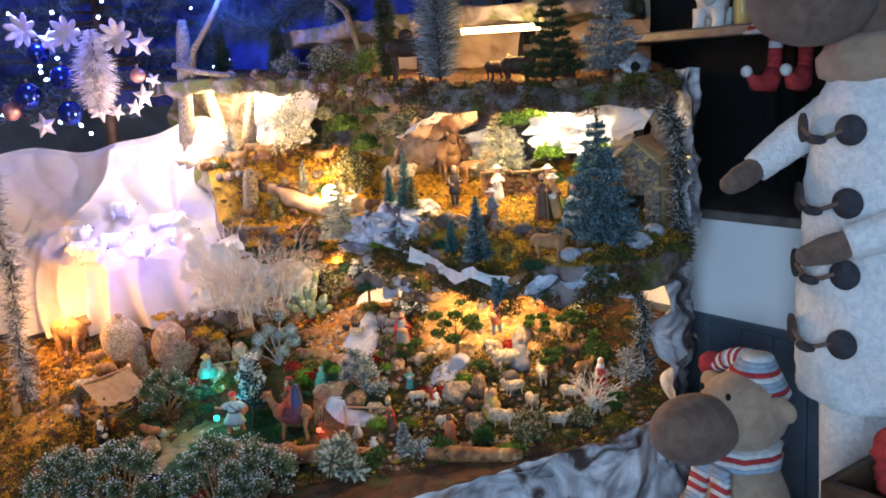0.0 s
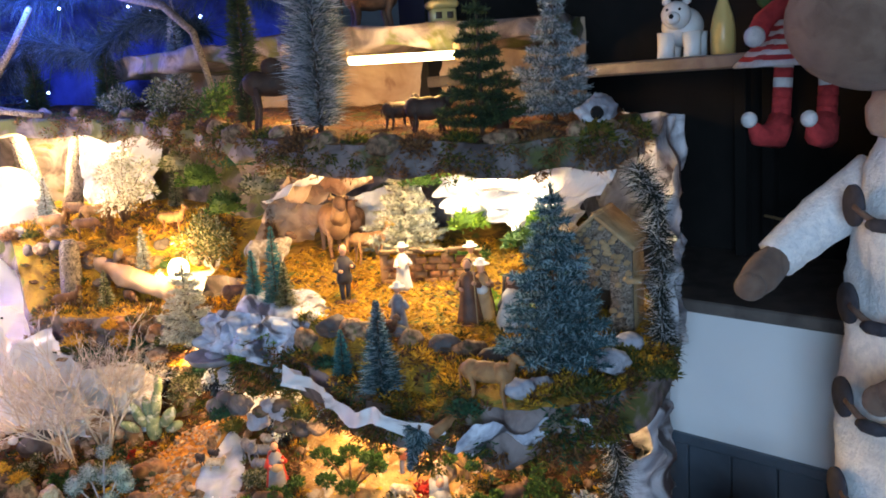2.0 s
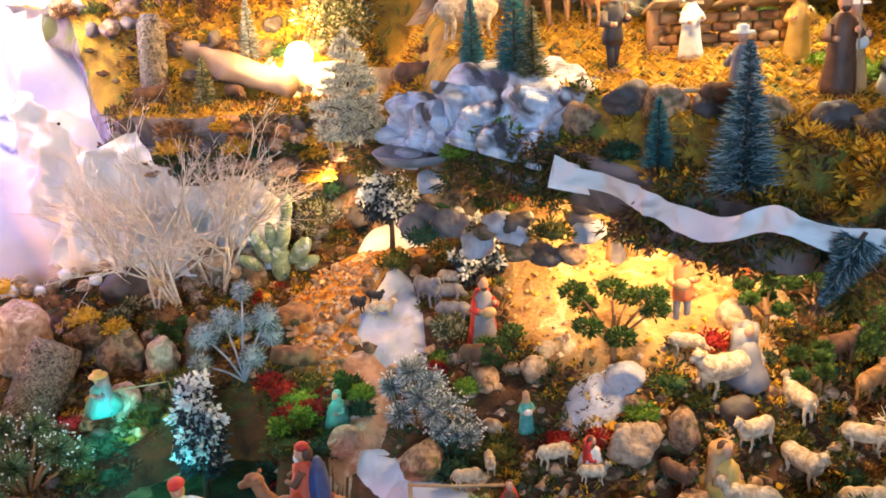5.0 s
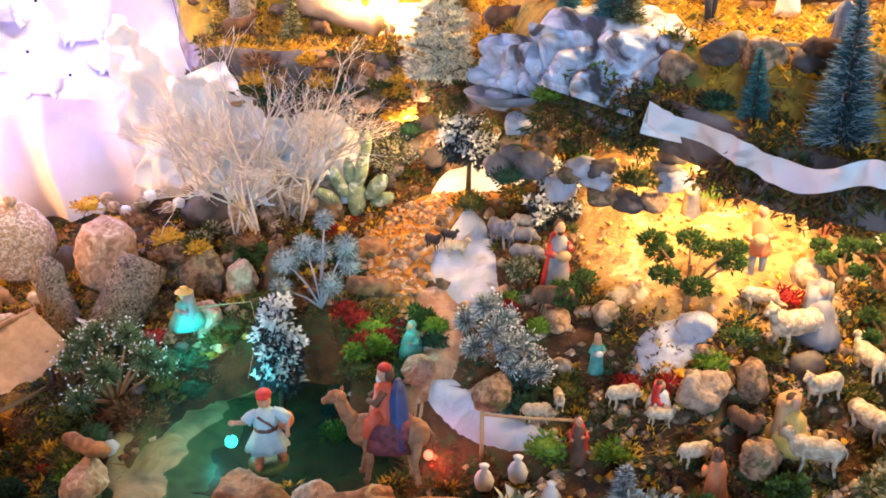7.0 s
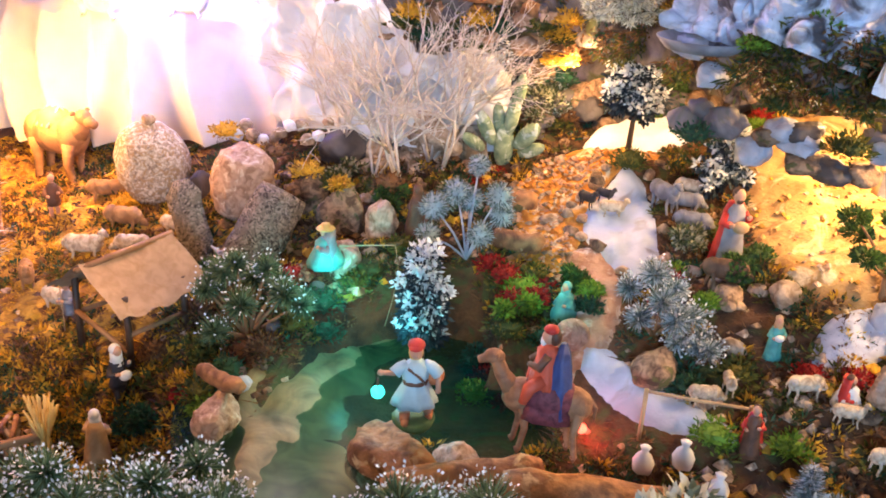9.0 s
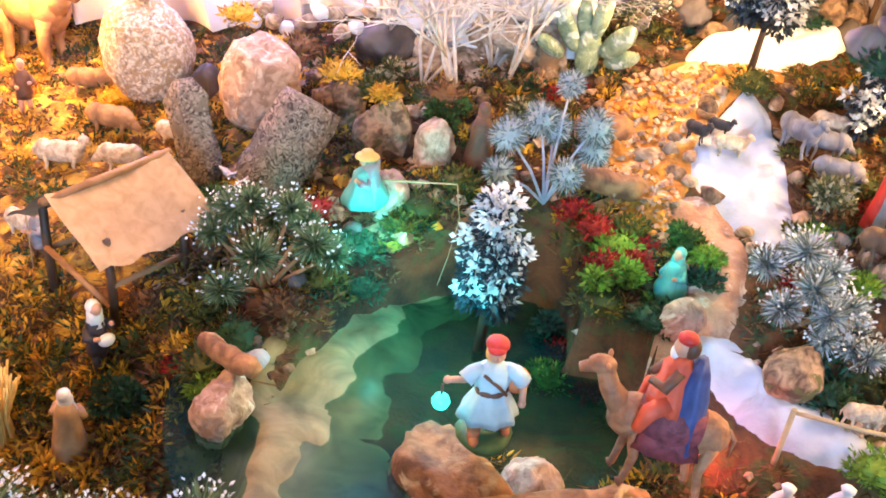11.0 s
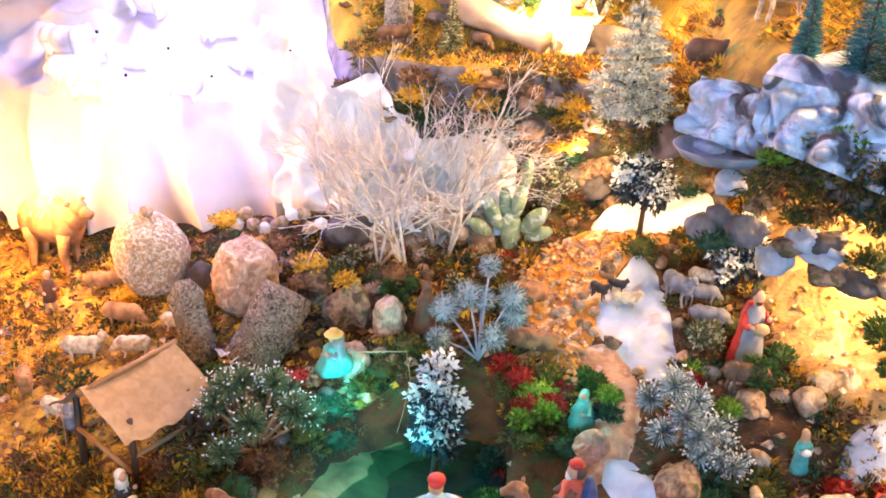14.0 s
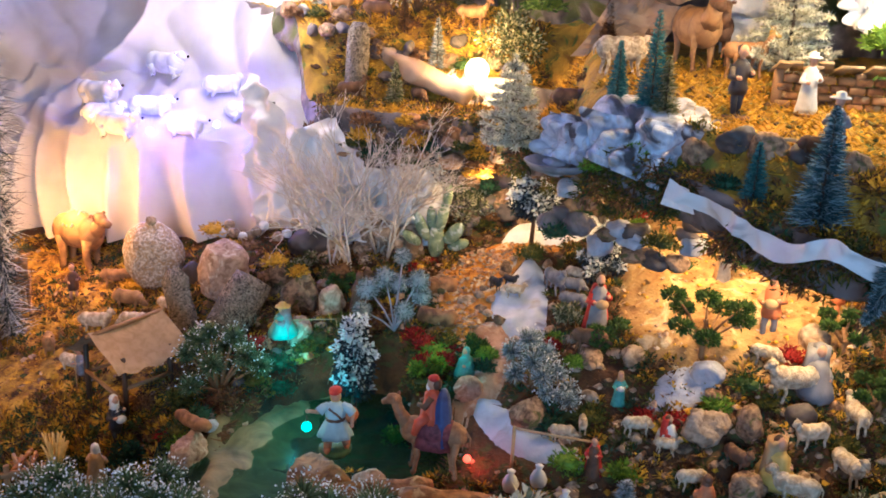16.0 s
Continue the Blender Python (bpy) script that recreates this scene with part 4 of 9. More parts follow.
def fir(name, at, h, w, material, label, seed, group="miniature trees", tiers=11, category="tree"):
    """An artificial fir: whorls of drooping branches, each a small bristle brush."""
    rng = random.Random(seed)
    e = thing(name, at, label, category, group, rz=rng.uniform(0, 360))
    part("trunk", Build().add(tube([(0, 0, 0), (0.002, 0, h * 0.5), (0, 0, h)], [h * 0.022, h * 0.015, 0.0015], 7), "darkwood")
         .add(lathe([(w * 0.13, 0), (w * 0.13, h * 0.015), (w * 0.06, h * 0.03)], 10), "darkwood"), e)
    pts, dirs, lens, twigs = [], [], [], Build()
    for i in range(tiers):
        t = i / tiers
        z, reach = h * (0.10 + 0.88 * t), w * 0.5 * (1 - t) ** 0.9 + 0.008
        n = max(4, int(9 * (1 - t) + 3))
        for k in range(n):
            a = 6.283 * (k + rng.uniform(-0.3, 0.3)) / n + i * 0.7
            l = reach * rng.uniform(0.75, 1.15)
            d = Vector((math.cos(a), math.sin(a), rng.uniform(-0.1, 0.35)))
            p0 = Vector((0, 0, z))
            p1 = p0 + d * l
            twigs.add(tube([p0, p0.lerp(p1, 0.5) + Vector((0, 0, 0.004)), p1], [0.0015, 0.001, 0.0006], 4), "darkwood")
            for q in range(int(90 + l * 2400)):
                s = rng.uniform(0.12, 1.0)
                pts.append(tuple(p0.lerp(p1, s)))
                dirs.append((d.x * 0.7 + rng.uniform(-1, 1), d.y * 0.7 + rng.uniform(-1, 1), rng.uniform(-0.7, 1.0)))
                lens.append(rng.uniform(0.008, 0.017) * (0.6 + h * 1.6))
    for q in range(90):
        pts.append((0, 0, h * rng.uniform(0.86, 1.0)))
        dirs.append((rng.uniform(-1, 1), rng.uniform(-1, 1), rng.uniform(0.2, 1.4)))
        lens.append(0.011)
    part("branch", twigs, e)
    part("needles", Build().add(spikes(pts, dirs, lens, 0.0030, rng), material), e, smooth=False)
    return e


def bush(name, at, h, w, material, label, seed, group="miniature bushes", clumps=9, per=130, leaf=0.011, category="bush", stem=True, wide=0.5, form="leaf", bare=0.32):
    """A spray of small leaves in uneven clumps on thin stems."""
    rng = random.Random(seed)
    e = thing(name, at, label, category, group, rz=rng.uniform(0, 360))
    stems, pts, dirs, lens = Build(), [], [], []
    for c in range(clumps):
        a, r = rng.uniform(0, 6.283), w * 0.5 * math.sqrt(rng.random()) * 0.72
        z = h * rng.uniform(bare, 0.86) * (1 - 0.35 * (r / (w * 0.5)) ** 2)
        ctr = Vector((r * math.cos(a), r * math.sin(a), z))
        stems.add(tube([(0, 0, 0), (ctr.x * 0.35, ctr.y * 0.35, z * 0.55), tuple(ctr)], [max(0.0012, h * 0.014), h * 0.009, 0.0008], 5), "darkwood")
        size = w * 0.5 * rng.uniform(0.32, 0.50)
        for q in range(per):
            d = Vector((rng.gauss(0, 1), rng.gauss(0, 1), rng.gauss(0.15, 0.9))).normalized()
            p = ctr + d * size * rng.random() ** 0.5 * 0.9
            pts.append((p.x, p.y, max(0.003, p.z)))
            dirs.append((d.x + rng.uniform(-0.6, 0.6), d.y + rng.uniform(-0.6, 0.6), d.z + rng.uniform(-0.4, 0.8)))
            lens.append(leaf * rng.uniform(0.6, 1.3))
    if stem:
        part("stem", stems, e)
    make = leaves(pts, dirs, lens, leaf * wide, rng) if form == "leaf" else spikes(pts, dirs, lens, leaf * 0.16, rng)
    part("foliage", Build().add(make, material), e, smooth=False)
    return e


def pompom_bush(name, at, h, w, label, seed, clumps=9, size=0.034, needles=420, flecks=90, foliage="needle", group="miniature bushes"):
    """A bush of round heads of needles, each head dotted with snow on its outer side."""
    rng = random.Random(seed)
    e = thing(name, at, label, "bush", group, rz=rng.uniform(0, 360))
    stems, pts, dirs, lens, fp, fd, fl = Build(), [], [], [], [], [], []
    for c in range(clumps):
        a, r = c * 2.4 + rng.uniform(-0.4, 0.4), w * 0.5 * math.sqrt((c + 0.4) / clumps)
        z = h * (1.0 - 0.55 * (r / (w * 0.5)) ** 1.6) - size * 0.6 + rng.uniform(-0.02, 0.012)
        ctr = Vector((r * math.cos(a), r * math.sin(a), max(z, size * 0.8)))
        stems.add(tube([(0, 0, 0), (ctr.x * 0.45, ctr.y * 0.45, ctr.z * 0.5), tuple(ctr)], [0.004, 0.003, 0.0015], 5), "wood")
        q0 = size * rng.uniform(0.8, 1.2)
        for q in range(needles):
            d = Vector((rng.gauss(0, 1), rng.gauss(0, 1), rng.gauss(0.25, 0.8))).normalized()
            pts.append(tuple(ctr + d * q0 * rng.uniform(0.05, 0.45)))
            dirs.append(tuple(d + Vector((rng.uniform(-.25, .25), rng.uniform(-.25, .25), rng.uniform(-.2, .3)))))
            lens.append(q0 * rng.uniform(0.45, 0.68))
        for q in range(flecks):
            d = Vector((rng.gauss(0, 1), rng.gauss(-0.25, 1), rng.gauss(0.5, 0.8))).normalized()
            fp.append(tuple(ctr + d * q0 * rng.uniform(0.55, 1.02)))
            fd.append(tuple(d + Vector((rng.uniform(-.8, .8), rng.uniform(-.8, .8), rng.uniform(-.8, .8)))))
            fl.append(rng.uniform(0.003, 0.0065))
    part("stem", stems, e)
    part("foliage", Build().add(spikes(pts, dirs, lens, 0.0026, rng), foliage), e, smooth=False)
    part("snow", Build().add(leaves(fp, fd, fl, 0.0036, rng), "fleck"), e, "white snow flecks", smooth=False)["kind"] = "stuff"
    return e


def snow_tree(name, at, h, w, label, seed, bare=0.30, pads=24, taper=0.55):
    """A dark little tree whose boughs carry clots of snow."""
    rng = random.Random(seed)
    e = thing(name, at, label, "tree", "miniature trees", rz=rng.uniform(0, 360))
    stems, pts, dirs, lens, fp, fd, fl = Build(), [], [], [], [], [], []
    stems.add(tube([(0, 0, 0), (0.003, 0, h * 0.5), (0, 0, h * 0.95)], [h * 0.032, h * 0.02, 0.0015], 8), "darkwood")
    for c in range(pads):
        u = c / (pads - 1)
        a = c * 2.4 + rng.uniform(-0.4, 0.4)
        r = w * 0.5 * (1 - u) ** taper * rng.uniform(0.25, 0.95) * (0.75 + 0.25 * min(1, u * 6))
        z = h * (bare + (0.94 - bare) * u)
        ctr = Vector((r * math.cos(a), r * math.sin(a), z))
        stems.add(tube([(0, 0, z * 0.82), (ctr.x * 0.5, ctr.y * 0.5, z * 0.93), tuple(ctr)], [0.0028, 0.002, 0.001], 5), "darkwood")
        q0 = w * 0.17
        for q in range(120):
            d = Vector((rng.gauss(0, 1), rng.gauss(0, 1), rng.gauss(-0.1, 0.8))).normalized()
            pts.append(tuple(ctr + d * q0 * rng.random() ** 0.5))
            dirs.append(tuple(d + Vector((0, 0, rng.uniform(-1.0, 0.2)))))
            lens.append(rng.uniform(0.006, 0.013))
        for k in range(3):
            b0 = ctr + Vector((rng.uniform(-1, 1), rng.uniform(-1, 1), rng.uniform(0.2, 1.0))) * q0 * 0.75
            for q in range(26):
                d = Vector((rng.gauss(0, 1), rng.gauss(0, 1), rng.gauss(0.2, 0.7)))
                fp.append(tuple(b0 + d * 0.0042))
                fd.append(tuple(d))
                fl.append(rng.uniform(0.007, 0.013))
    part("trunk", stems, e)
    part("foliage", Build().add(leaves(pts, dirs, lens, 0.0055, rng), "darkleaf"), e, smooth=False)
    part("snow", Build().add(leaves(fp, fd, fl, 0.0070, rng), "fleck"), e, "clots of white flocked snow", smooth=False)["kind"] = "stuff"
    return e


def tuft(at, r, material, label, seed, h=None, count=420, category="moss", blade=0.010):
    """A cushion of moss or dyed lichen."""
    rng = random.Random(seed)
    h = h or r * 0.8
    pts, dirs, lens = [], [], []
    for q in range(count):
        d = Vector((rng.gauss(0, 1), rng.gauss(0, 1), abs(rng.gauss(0, 0.9)))).normalized()
        s = rng.random() ** 0.4
        pts.append((d.x * r * s, d.y * r * s, d.z * h * s))
        dirs.append((d.x + rng.uniform(-1, 1), d.y + rng.uniform(-1, 1), d.z + rng.uniform(-0.6, 0.8)))
        lens.append(blade * rng.uniform(0.5, 1.2))
    b = Build().add(leaves(pts, dirs, lens, blade * 0.35, rng), material)
    core = lump(r * 0.8, r * 0.8, h * 0.55, seed, 0.3, 2)
    b.add(core, material)
    return solid("moss_tuft", b, at, label, category, "moss tufts", smooth=False)


def rock(at, rx, ry, rz, material, label, seed, rough=0.28, rot=0.0, name="rock", group="stones of the landscape", sub=3, tilt=(0, 0)):
    return solid(name, Build().add(lump(rx, ry, rz, seed, rough, sub), material), at, label, "rock", group, rz=rot, tilt=tilt)


def figurine(at, h, robe, label, rot=0.0, cloak=None, head="hair", stance="robe", arm=0.5, staff=False, base="c_green", seed=0, name="figurine", sash=None, load=None):
    """A painted nativity statuette, one plain mesh."""
    b = Build()
    u = h / 0.12
    cloth = cloak or robe
    if stance == "kneel":
        b.add(lathe([(0.024, 0.0), (0.026, 0.012), (0.022, 0.026), (0.016, 0.040), (0.015, 0.052), (0.008, 0.060)], 14, 0.08, 6, 1.0, 1.35), robe)
        top_z = 0.058
    elif stance == "legs":
        for s in (-1, 1):
            b.add(tube([(s * 0.007, s * 0.006, 0.0), (s * 0.008, s * 0.005, 0.022), (s * 0.006, 0, 0.046)], [0.0045, 0.0052, 0.0072], 8), cloak or "c_brown")
            b.add(ball(s * 0.007, s * 0.006 - 0.004, 0.003, 0.004, 0.008, 0.003, 8, 5), "darkwood")
        b.add(lathe([(0.013, 0.036), (0.0145, 0.046), (0.0115, 0.060), (0.0135, 0.076), (0.012, 0.086), (0.006, 0.094)], 14, 0.07, 5, 1.15, 0.85), robe)
        top_z = 0.092
        cloth = robe
    else:
        b.add(lathe([(0.021, 0.0), (0.0195, 0.012), (0.0165, 0.035), (0.0135, 0.058), (0.0140, 0.074), (0.012, 0.086), (0.006, 0.094)], 16, 0.10, 7, 1.1, 0.9, seed), robe)
        top_z = 0.092
    if cloak and stance != "legs":
        b.add(moved(lathe([(0.0225, 0.004), (0.020, 0.03), (0.0165, 0.058), (0.0155, 0.078), (0.010, top_z + 0.003)], 14, 0.12, 5, 1.08, 0.75, 1.0), 0, 0.0055, 0), cloak)
    if sash:
        b.add(lathe([(0.0135, top_z - 0.036), (0.0142, top_z - 0.033), (0.0135, top_z - 0.030)], 14, 0, 5, 1.15, 0.9), sash)
    b.add(tube([(0, 0, top_z - 0.004), (0, -0.001, top_z + 0.006)], [0.005, 0.0045], 8), "skin")
    b.add(ball(0, -0.002, top_z + 0.014, 0.0082, 0.0092, 0.0108), "skin")
    if head == "hair":
        b.add(ball(0, 0.0012, top_z + 0.0165, 0.0088, 0.0093, 0.0098), "hair")
        b.add(ball(0, -0.0055, top_z + 0.0085, 0.0060, 0.0050, 0.0062, 8, 5), "hair")
    elif head == "bare":
        b.add(ball(0, 0.002, top_z + 0.017, 0.0085, 0.0088, 0.0092), "hair")
    elif head.startswith("hat:"):
        b.add(moved(lathe([(0.0185, 0.0), (0.017, 0.002), (0.009, 0.003), (0.0085, 0.010), (0.004, 0.012)], 14), 0, 0, top_z + 0.019), head[4:])
    else:
        b.add(ball(0, 0.002, top_z + 0.0165, 0.0098, 0.0102, 0.0105), head)
        b.add(lathe([(0.0135, top_z - 0.012), (0.0110, top_z), (0.0105, top_z + 0.012)], 12, 0.06, 5, 1, 0.85), head)
    for s in (-1, 1):
        lift = arm if s > 0 else arm * 0.5
        sh = Vector((s * 0.0125, 0, top_z - 0.012))
        el = Vector((s * 0.019, -0.004, top_z - 0.030 + 0.012 * lift))
        ha = Vector((s * 0.011, -0.019, top_z - 0.036 + 0.034 * lift))
        b.add(tube([sh, el, el.lerp(ha, 0.7)], [0.0058, 0.0062, 0.0055], 8), cloth)
        b.add(tube([el.lerp(ha, 0.65), ha], [0.0033, 0.0030], 6), "skin")
        b.add(ball(ha.x, ha.y, ha.z, 0.0038, n=7, m=5), "skin")
    if staff:
        b.add(tube([(0.015, -0.020, 0.0), (0.013, -0.019, 0.06), (0.012, -0.018, 0.115), (0.008, -0.018, 0.124)], 0.0013, 5), "palewood")
    if load:
        b.add(ball(0, -0.021, top_z - 0.026, 0.012, 0.009, 0.009), load)
    if base:
        b.add(lathe([(0.026, -0.004), (0.026, 0.0), (0.022, 0.002)], 14, 0.06, 3), base)
    return solid(name, b, at, label, "figurine", "nativity statuettes", rz=rot, scale=u)


def beast(at, length, material, label, rot=0.0, height=0.72, neck=0.25, snout=0.16, leg=0.030, ears=True, horns=False, hump=False, face=None, tail=0.3, name="animal_figurine", fat=0.26, graze=False, group="animal statuettes", extra=None):
    """A four-legged statuette, one plain mesh, length from chest to rump; it faces -y."""
    b = Build()
    l = length
    top_z = height * l
    face = face or material
    b.add(ball(0, 0, top_z - fat * l, fat * l * 0.86, l * 0.5, fat * l, 12, 8), material)
    b.add(ball(0, -l * 0.30, top_z - fat * l * 0.95, fat * l * 0.84, l * 0.24, fat * l * 1.02), material)
    b.add(ball(0, l * 0.30, top_z - fat * l * 0.95, fat * l * 0.80, l * 0.24, fat * l * 0.98), material)
    if hump:
        b.add(ball(0, l * 0.02, top_z + l * 0.05, l * 0.13, l * 0.19, l * 0.17), material)
    d = -1 if graze else 1
    n0 = Vector((0, -l * 0.40, top_z - fat * l * 0.7))
    n1 = n0 + Vector((0, -neck * l * 0.55, d * neck * l * (0.95 if not graze else 0.9)))
    b.add(tube([n0, n0.lerp(n1, 0.5) + Vector((0, -0.03 * l, -0.01 * l)), n1], [fat * l * 0.60, fat * l * 0.42, fat * l * 0.36], 9), material)
    b.add(ball(0, n1.y - 0.02 * l, n1.z + 0.01 * l, fat * l * 0.40, l * 0.13, fat * l * 0.42), face)
    b.add(tube([(0, n1.y - 0.04 * l, n1.z), (0, n1.y - 0.04 * l - snout * l, n1.z - 0.07 * l)], [fat * l * 0.33, fat * l * 0.20], 9), face)
    for s in (-1, 1):
        if ears:
            b.add(ball(s * fat * l * 0.46, n1.y + 0.03 * l, n1.z + fat * l * 0.30, l * 0.055, l * 0.025, l * 0.035, 7, 5), face)
        if horns:
            b.add(tube([(s * l * 0.05, n1.y, n1.z + l * 0.07), (s * l * 0.12, n1.y + 0.02 * l, n1.z + l * 0.15), (s * l * 0.10, n1.y + l * 0.08, n1.z + l * 0.19)], [l * 0.022, l * 0.018, l * 0.006], 6), "palewood")
        for y, k in ((-0.32, 0.05), (0.34, -0.05)):
            y = y + s * 0.05
            hip = top_z - fat * l * 1.2
            b.add(tube([(s * fat * l * 0.5, y * l, hip), (s * fat * l * 0.52, (y + k) * l, hip * 0.5), (s * fat * l * 0.5, y * l, 0.02 * l), (s * fat * l * 0.5, (y - 0.025) * l, 0)],
                       [leg * l * 2.0, leg * l * 1.25, leg * l, leg * l * 1.4], 7), material)
    b.add(tube([(0, l * 0.50, top_z - fat * l * 0.6), (0, l * 0.57, top_z - fat * l), (0, l * 0.56, top_z - fat * l * 1.2 - tail * l * 0.5)], [l * 0.03, l * 0.022, l * 0.012], 6), material)
    if extra:
        extra(b, l, top_z)
    return solid(name, b, at, label, "animal figurine", group, rz=rot)


def sheep(at, l, rot, label, material="wool", face=None, graze=False, height=0.78):
    return beast(at, l, material, label, rot, height, 0.24, 0.13, 0.032, fat=0.25, face=face, graze=graze, name="sheep_figurine", tail=0.2)


# ---- the terrace with the stable ----
bottle = bottle_brush


def on(x, y, dz=0.0):
    return (x, y, stage_rough(x, y) + dz - 0.002)


def on_low(x, y, dz=0.0):
    return (x, y, low_rough(x, y) + dz - 0.002)


def on_top(x, y, dz=0.0):
    return (x, y, top_rough(x, y) + dz - 0.002)


fir("blue_fir", on(0.384, 2.060), 0.315, 0.185, "pine_blue", "large blue-green frosted artificial fir on the terrace rim", 1, tiers=15)
fir("frosted_fir", on(0.160, 2.70), 0.215, 0.175, "pine_cream", "pale cream-frosted artificial fir beside the stable", 2, tiers=11)
bottle("bottle_brush_tree", (0.092, 2.150, stage(0.092, 2.15) - 0.005), 0.175, 0.088, "pine_blue", "dark blue-green bottle-brush tree on the ledge", 3, bristles=2600)
bottle("bottle_brush_tree", (0.022, 2.235, stage(0.022, 2.235) - 0.005), 0.092, 0.044, "pine_teal", "small turquoise bottle-brush tree on the ledge", 4)
bottle("bottle_brush_tree", on(-0.165, 2.500), 0.100, 0.038, "pine_teal", "slim teal bottle-brush tree on the straw", 5)
bottle("bottle_brush_tree", on(-0.113, 2.443), 0.165, 0.060, "pine_teal", "tall slim teal bottle-brush tree on the straw", 6)
bottle("bottle_brush_tree", on(-0.092, 2.425), 0.100, 0.046, "pine_olive", "olive bottle-brush tree with pale tips", 7)
bottle("bottle_brush_tree", on(-0.165, 2.85), 0.098, 0.040, "dry", "brown dried bottle-brush tree before the cave", 8)
fir("frosted_fir", (-0.345, 2.66, stage(-0.33, 2.70) - 0.02), 0.185, 0.125, "pine_cream", "pale yellow-green frosted fir at the terrace end", 9, tiers=9)
bottle("bottle_brush_tree", on(-0.632, 3.02), 0.110, 0.052, "pine_olive", "olive bottle-brush tree on the lower straw", 10)

figurine(on(0.026, 2.451), 0.120, "c_black", "grey-jacketed hunter statuette in dark trousers holding a gun", 20, "c_black", "bare", "legs", 0.5, seed=1, base="c_brown")
figurine(on(0.263, 2.281), 0.126, "c_brown", "bearded statuette in a brown robe holding a staff", -10, None, "hair", "robe", 0.6, True, "c_brown", 2)
figurine(on(0.345, 2.270), 0.150, "c_white", "seated statuette in a dark shawl and white apron", -35, "c_black", "c_brown", "kneel", 0.4, seed=3, base="c_brown")
figurine(on(0.130, 2.262), 0.100, "c_grey", "statuette of a shepherd in a grey smock", 160, None, "hat:c_white", "robe", 0.4, seed=4, base="c_brown")
figurine(on(0.146, 2.480), 0.100, "c_white", "statuette in a pale robe and white hat", 10, None, "hat:c_white", "robe", 0.4, seed=5, base="c_brown")
figurine(on(0.285, 2.44), 0.105, "c_yellow", "statuette in a pale yellow robe by the fence", -15, None, "hat:c_white", "robe", 0.8, seed=6, base="c_brown")
beast(on(-0.005, 2.75), 0.135, "fawn", "brown ox statuette lying in the cave mouth", 15, 0.86, 0.30, 0.16, 0.034, horns=True, face="brownfur", fat=0.29)
beast(on(0.045, 2.77), 0.105, "brownfur", "dark brown donkey statuette in the cave mouth", -5, 0.95, 0.35, 0.17, 0.030, fat=0.25)
sheep(on(-0.150, 2.66), 0.092, 90, "white sheep statuette with a brown head on straw", "wool", "brownfur")
beast(on(-0.235, 2.70), 0.07, "brownfur", "brown lying goat statuette with a white blaze", 80, 0.6, 0.25, 0.15, 0.03, horns=True, face="wool")
beast(on(0.075, 2.66), 0.080, "fawn", "tan goat statuette with tied bundle", 100, 0.9, 0.35, 0.15, 0.028, horns=True, face="c_yellow", fat=0.20)
beast((0.260, 1.985, stage(0.26, 1.985) - 0.004), 0.088, "fawn", "tan dog statuette standing on the rim", 55, 0.80, 0.24, 0.17, 0.03, tail=0.8, fat=0.20, name="dog_figurine")
beast(on(0.10, 2.235), 0.05, "brownfur", "small brown kid statuette", 60, 0.85, 0.3, 0.14, 0.03)

rng = random.Random(5)
sticks = thing("stick_bundle", on(0.206, 2.165), "bundle of thin dark sticks on straw", "sticks", rz=-12)
for k in range(16):
    a = rng.uniform(-0.3, 0.3)
    part("stick", Build().add(tube([(-0.055 * math.cos(a) + rng.uniform(-.01, .01), -0.055 * math.sin(a), 0.003 + rng.uniform(0, 0.012)), (0.0, rng.uniform(-.008, .008), 0.006 + rng.uniform(0, 0.01)), (0.06 * math.cos(a), 0.06 * math.sin(a), 0.003 + rng.uniform(0, 0.012))], 0.0016, 5), "darkwood"), sticks)

stable = thing("manger_fence", on(0.205, 2.52), "low stable wall of stacked brown billets under split pale shingles", "fence", rz=-8)
for x in (-0.098, -0.034, 0.032, 0.096):
    part("post", Build().add(slat(x - 0.008, -0.008, -0.006, x + 0.008, 0.010, 0.066), "wood"), stable)
for row in range(4):
    for k in range(7):
        x0 = -0.10 + 0.029 * k + (0.010 if row % 2 else 0)
        part("billet", Build().add(slat(x0, -0.014 + 0.002 * ((k + row) % 3), 0.002 + 0.0145 * row, x0 + 0.026, 0.008, 0.0150 + 0.0145 * row, 0.2), "log" if (k + row) % 3 else "wood"), stable)
for k in range(9):
    part("shingle", Build().add(turned(slat(-0.011, -0.036, 0, 0.011, 0.030, 0.005), pose(-0.096 + k * 0.024, 0, 0.066 + 0.003 * (k % 2), -20 + 4 * (k % 3), 3 * (-1) ** k, 7 * (-1) ** k)), "palewood"), stable, "bleached split shingle")
figurine(on(0.290, 2.305), 0.120, "c_tan", "statuette in a tan coat and white apron beside the bearded man", -5, "c_brown", "hat:c_white", "robe", 0.6, seed=7, base="c_brown", load="c_white")
tuft(on(0.325, 2.34), 0.034, "lime", "bright green dyed moss cushion on straw", 2001)
tuft(on(0.305, 2.40), 0.026, "lime", "bright green dyed moss cushion on straw", 2002)
leaning = bottle("bottle_brush_tree", (0.150, 1.995, 0.985), 0.095, 0.050, "pine_blue", "small dark blue bottle-brush tree hanging down over the rim", 2003, base=False)
leaning.rotation_euler = (radians(200), radians(14), 0)

house = thing("bark_house", on(0.515, 2.255), "small house of cork chips with a wooden roof", "house", rz=-28)
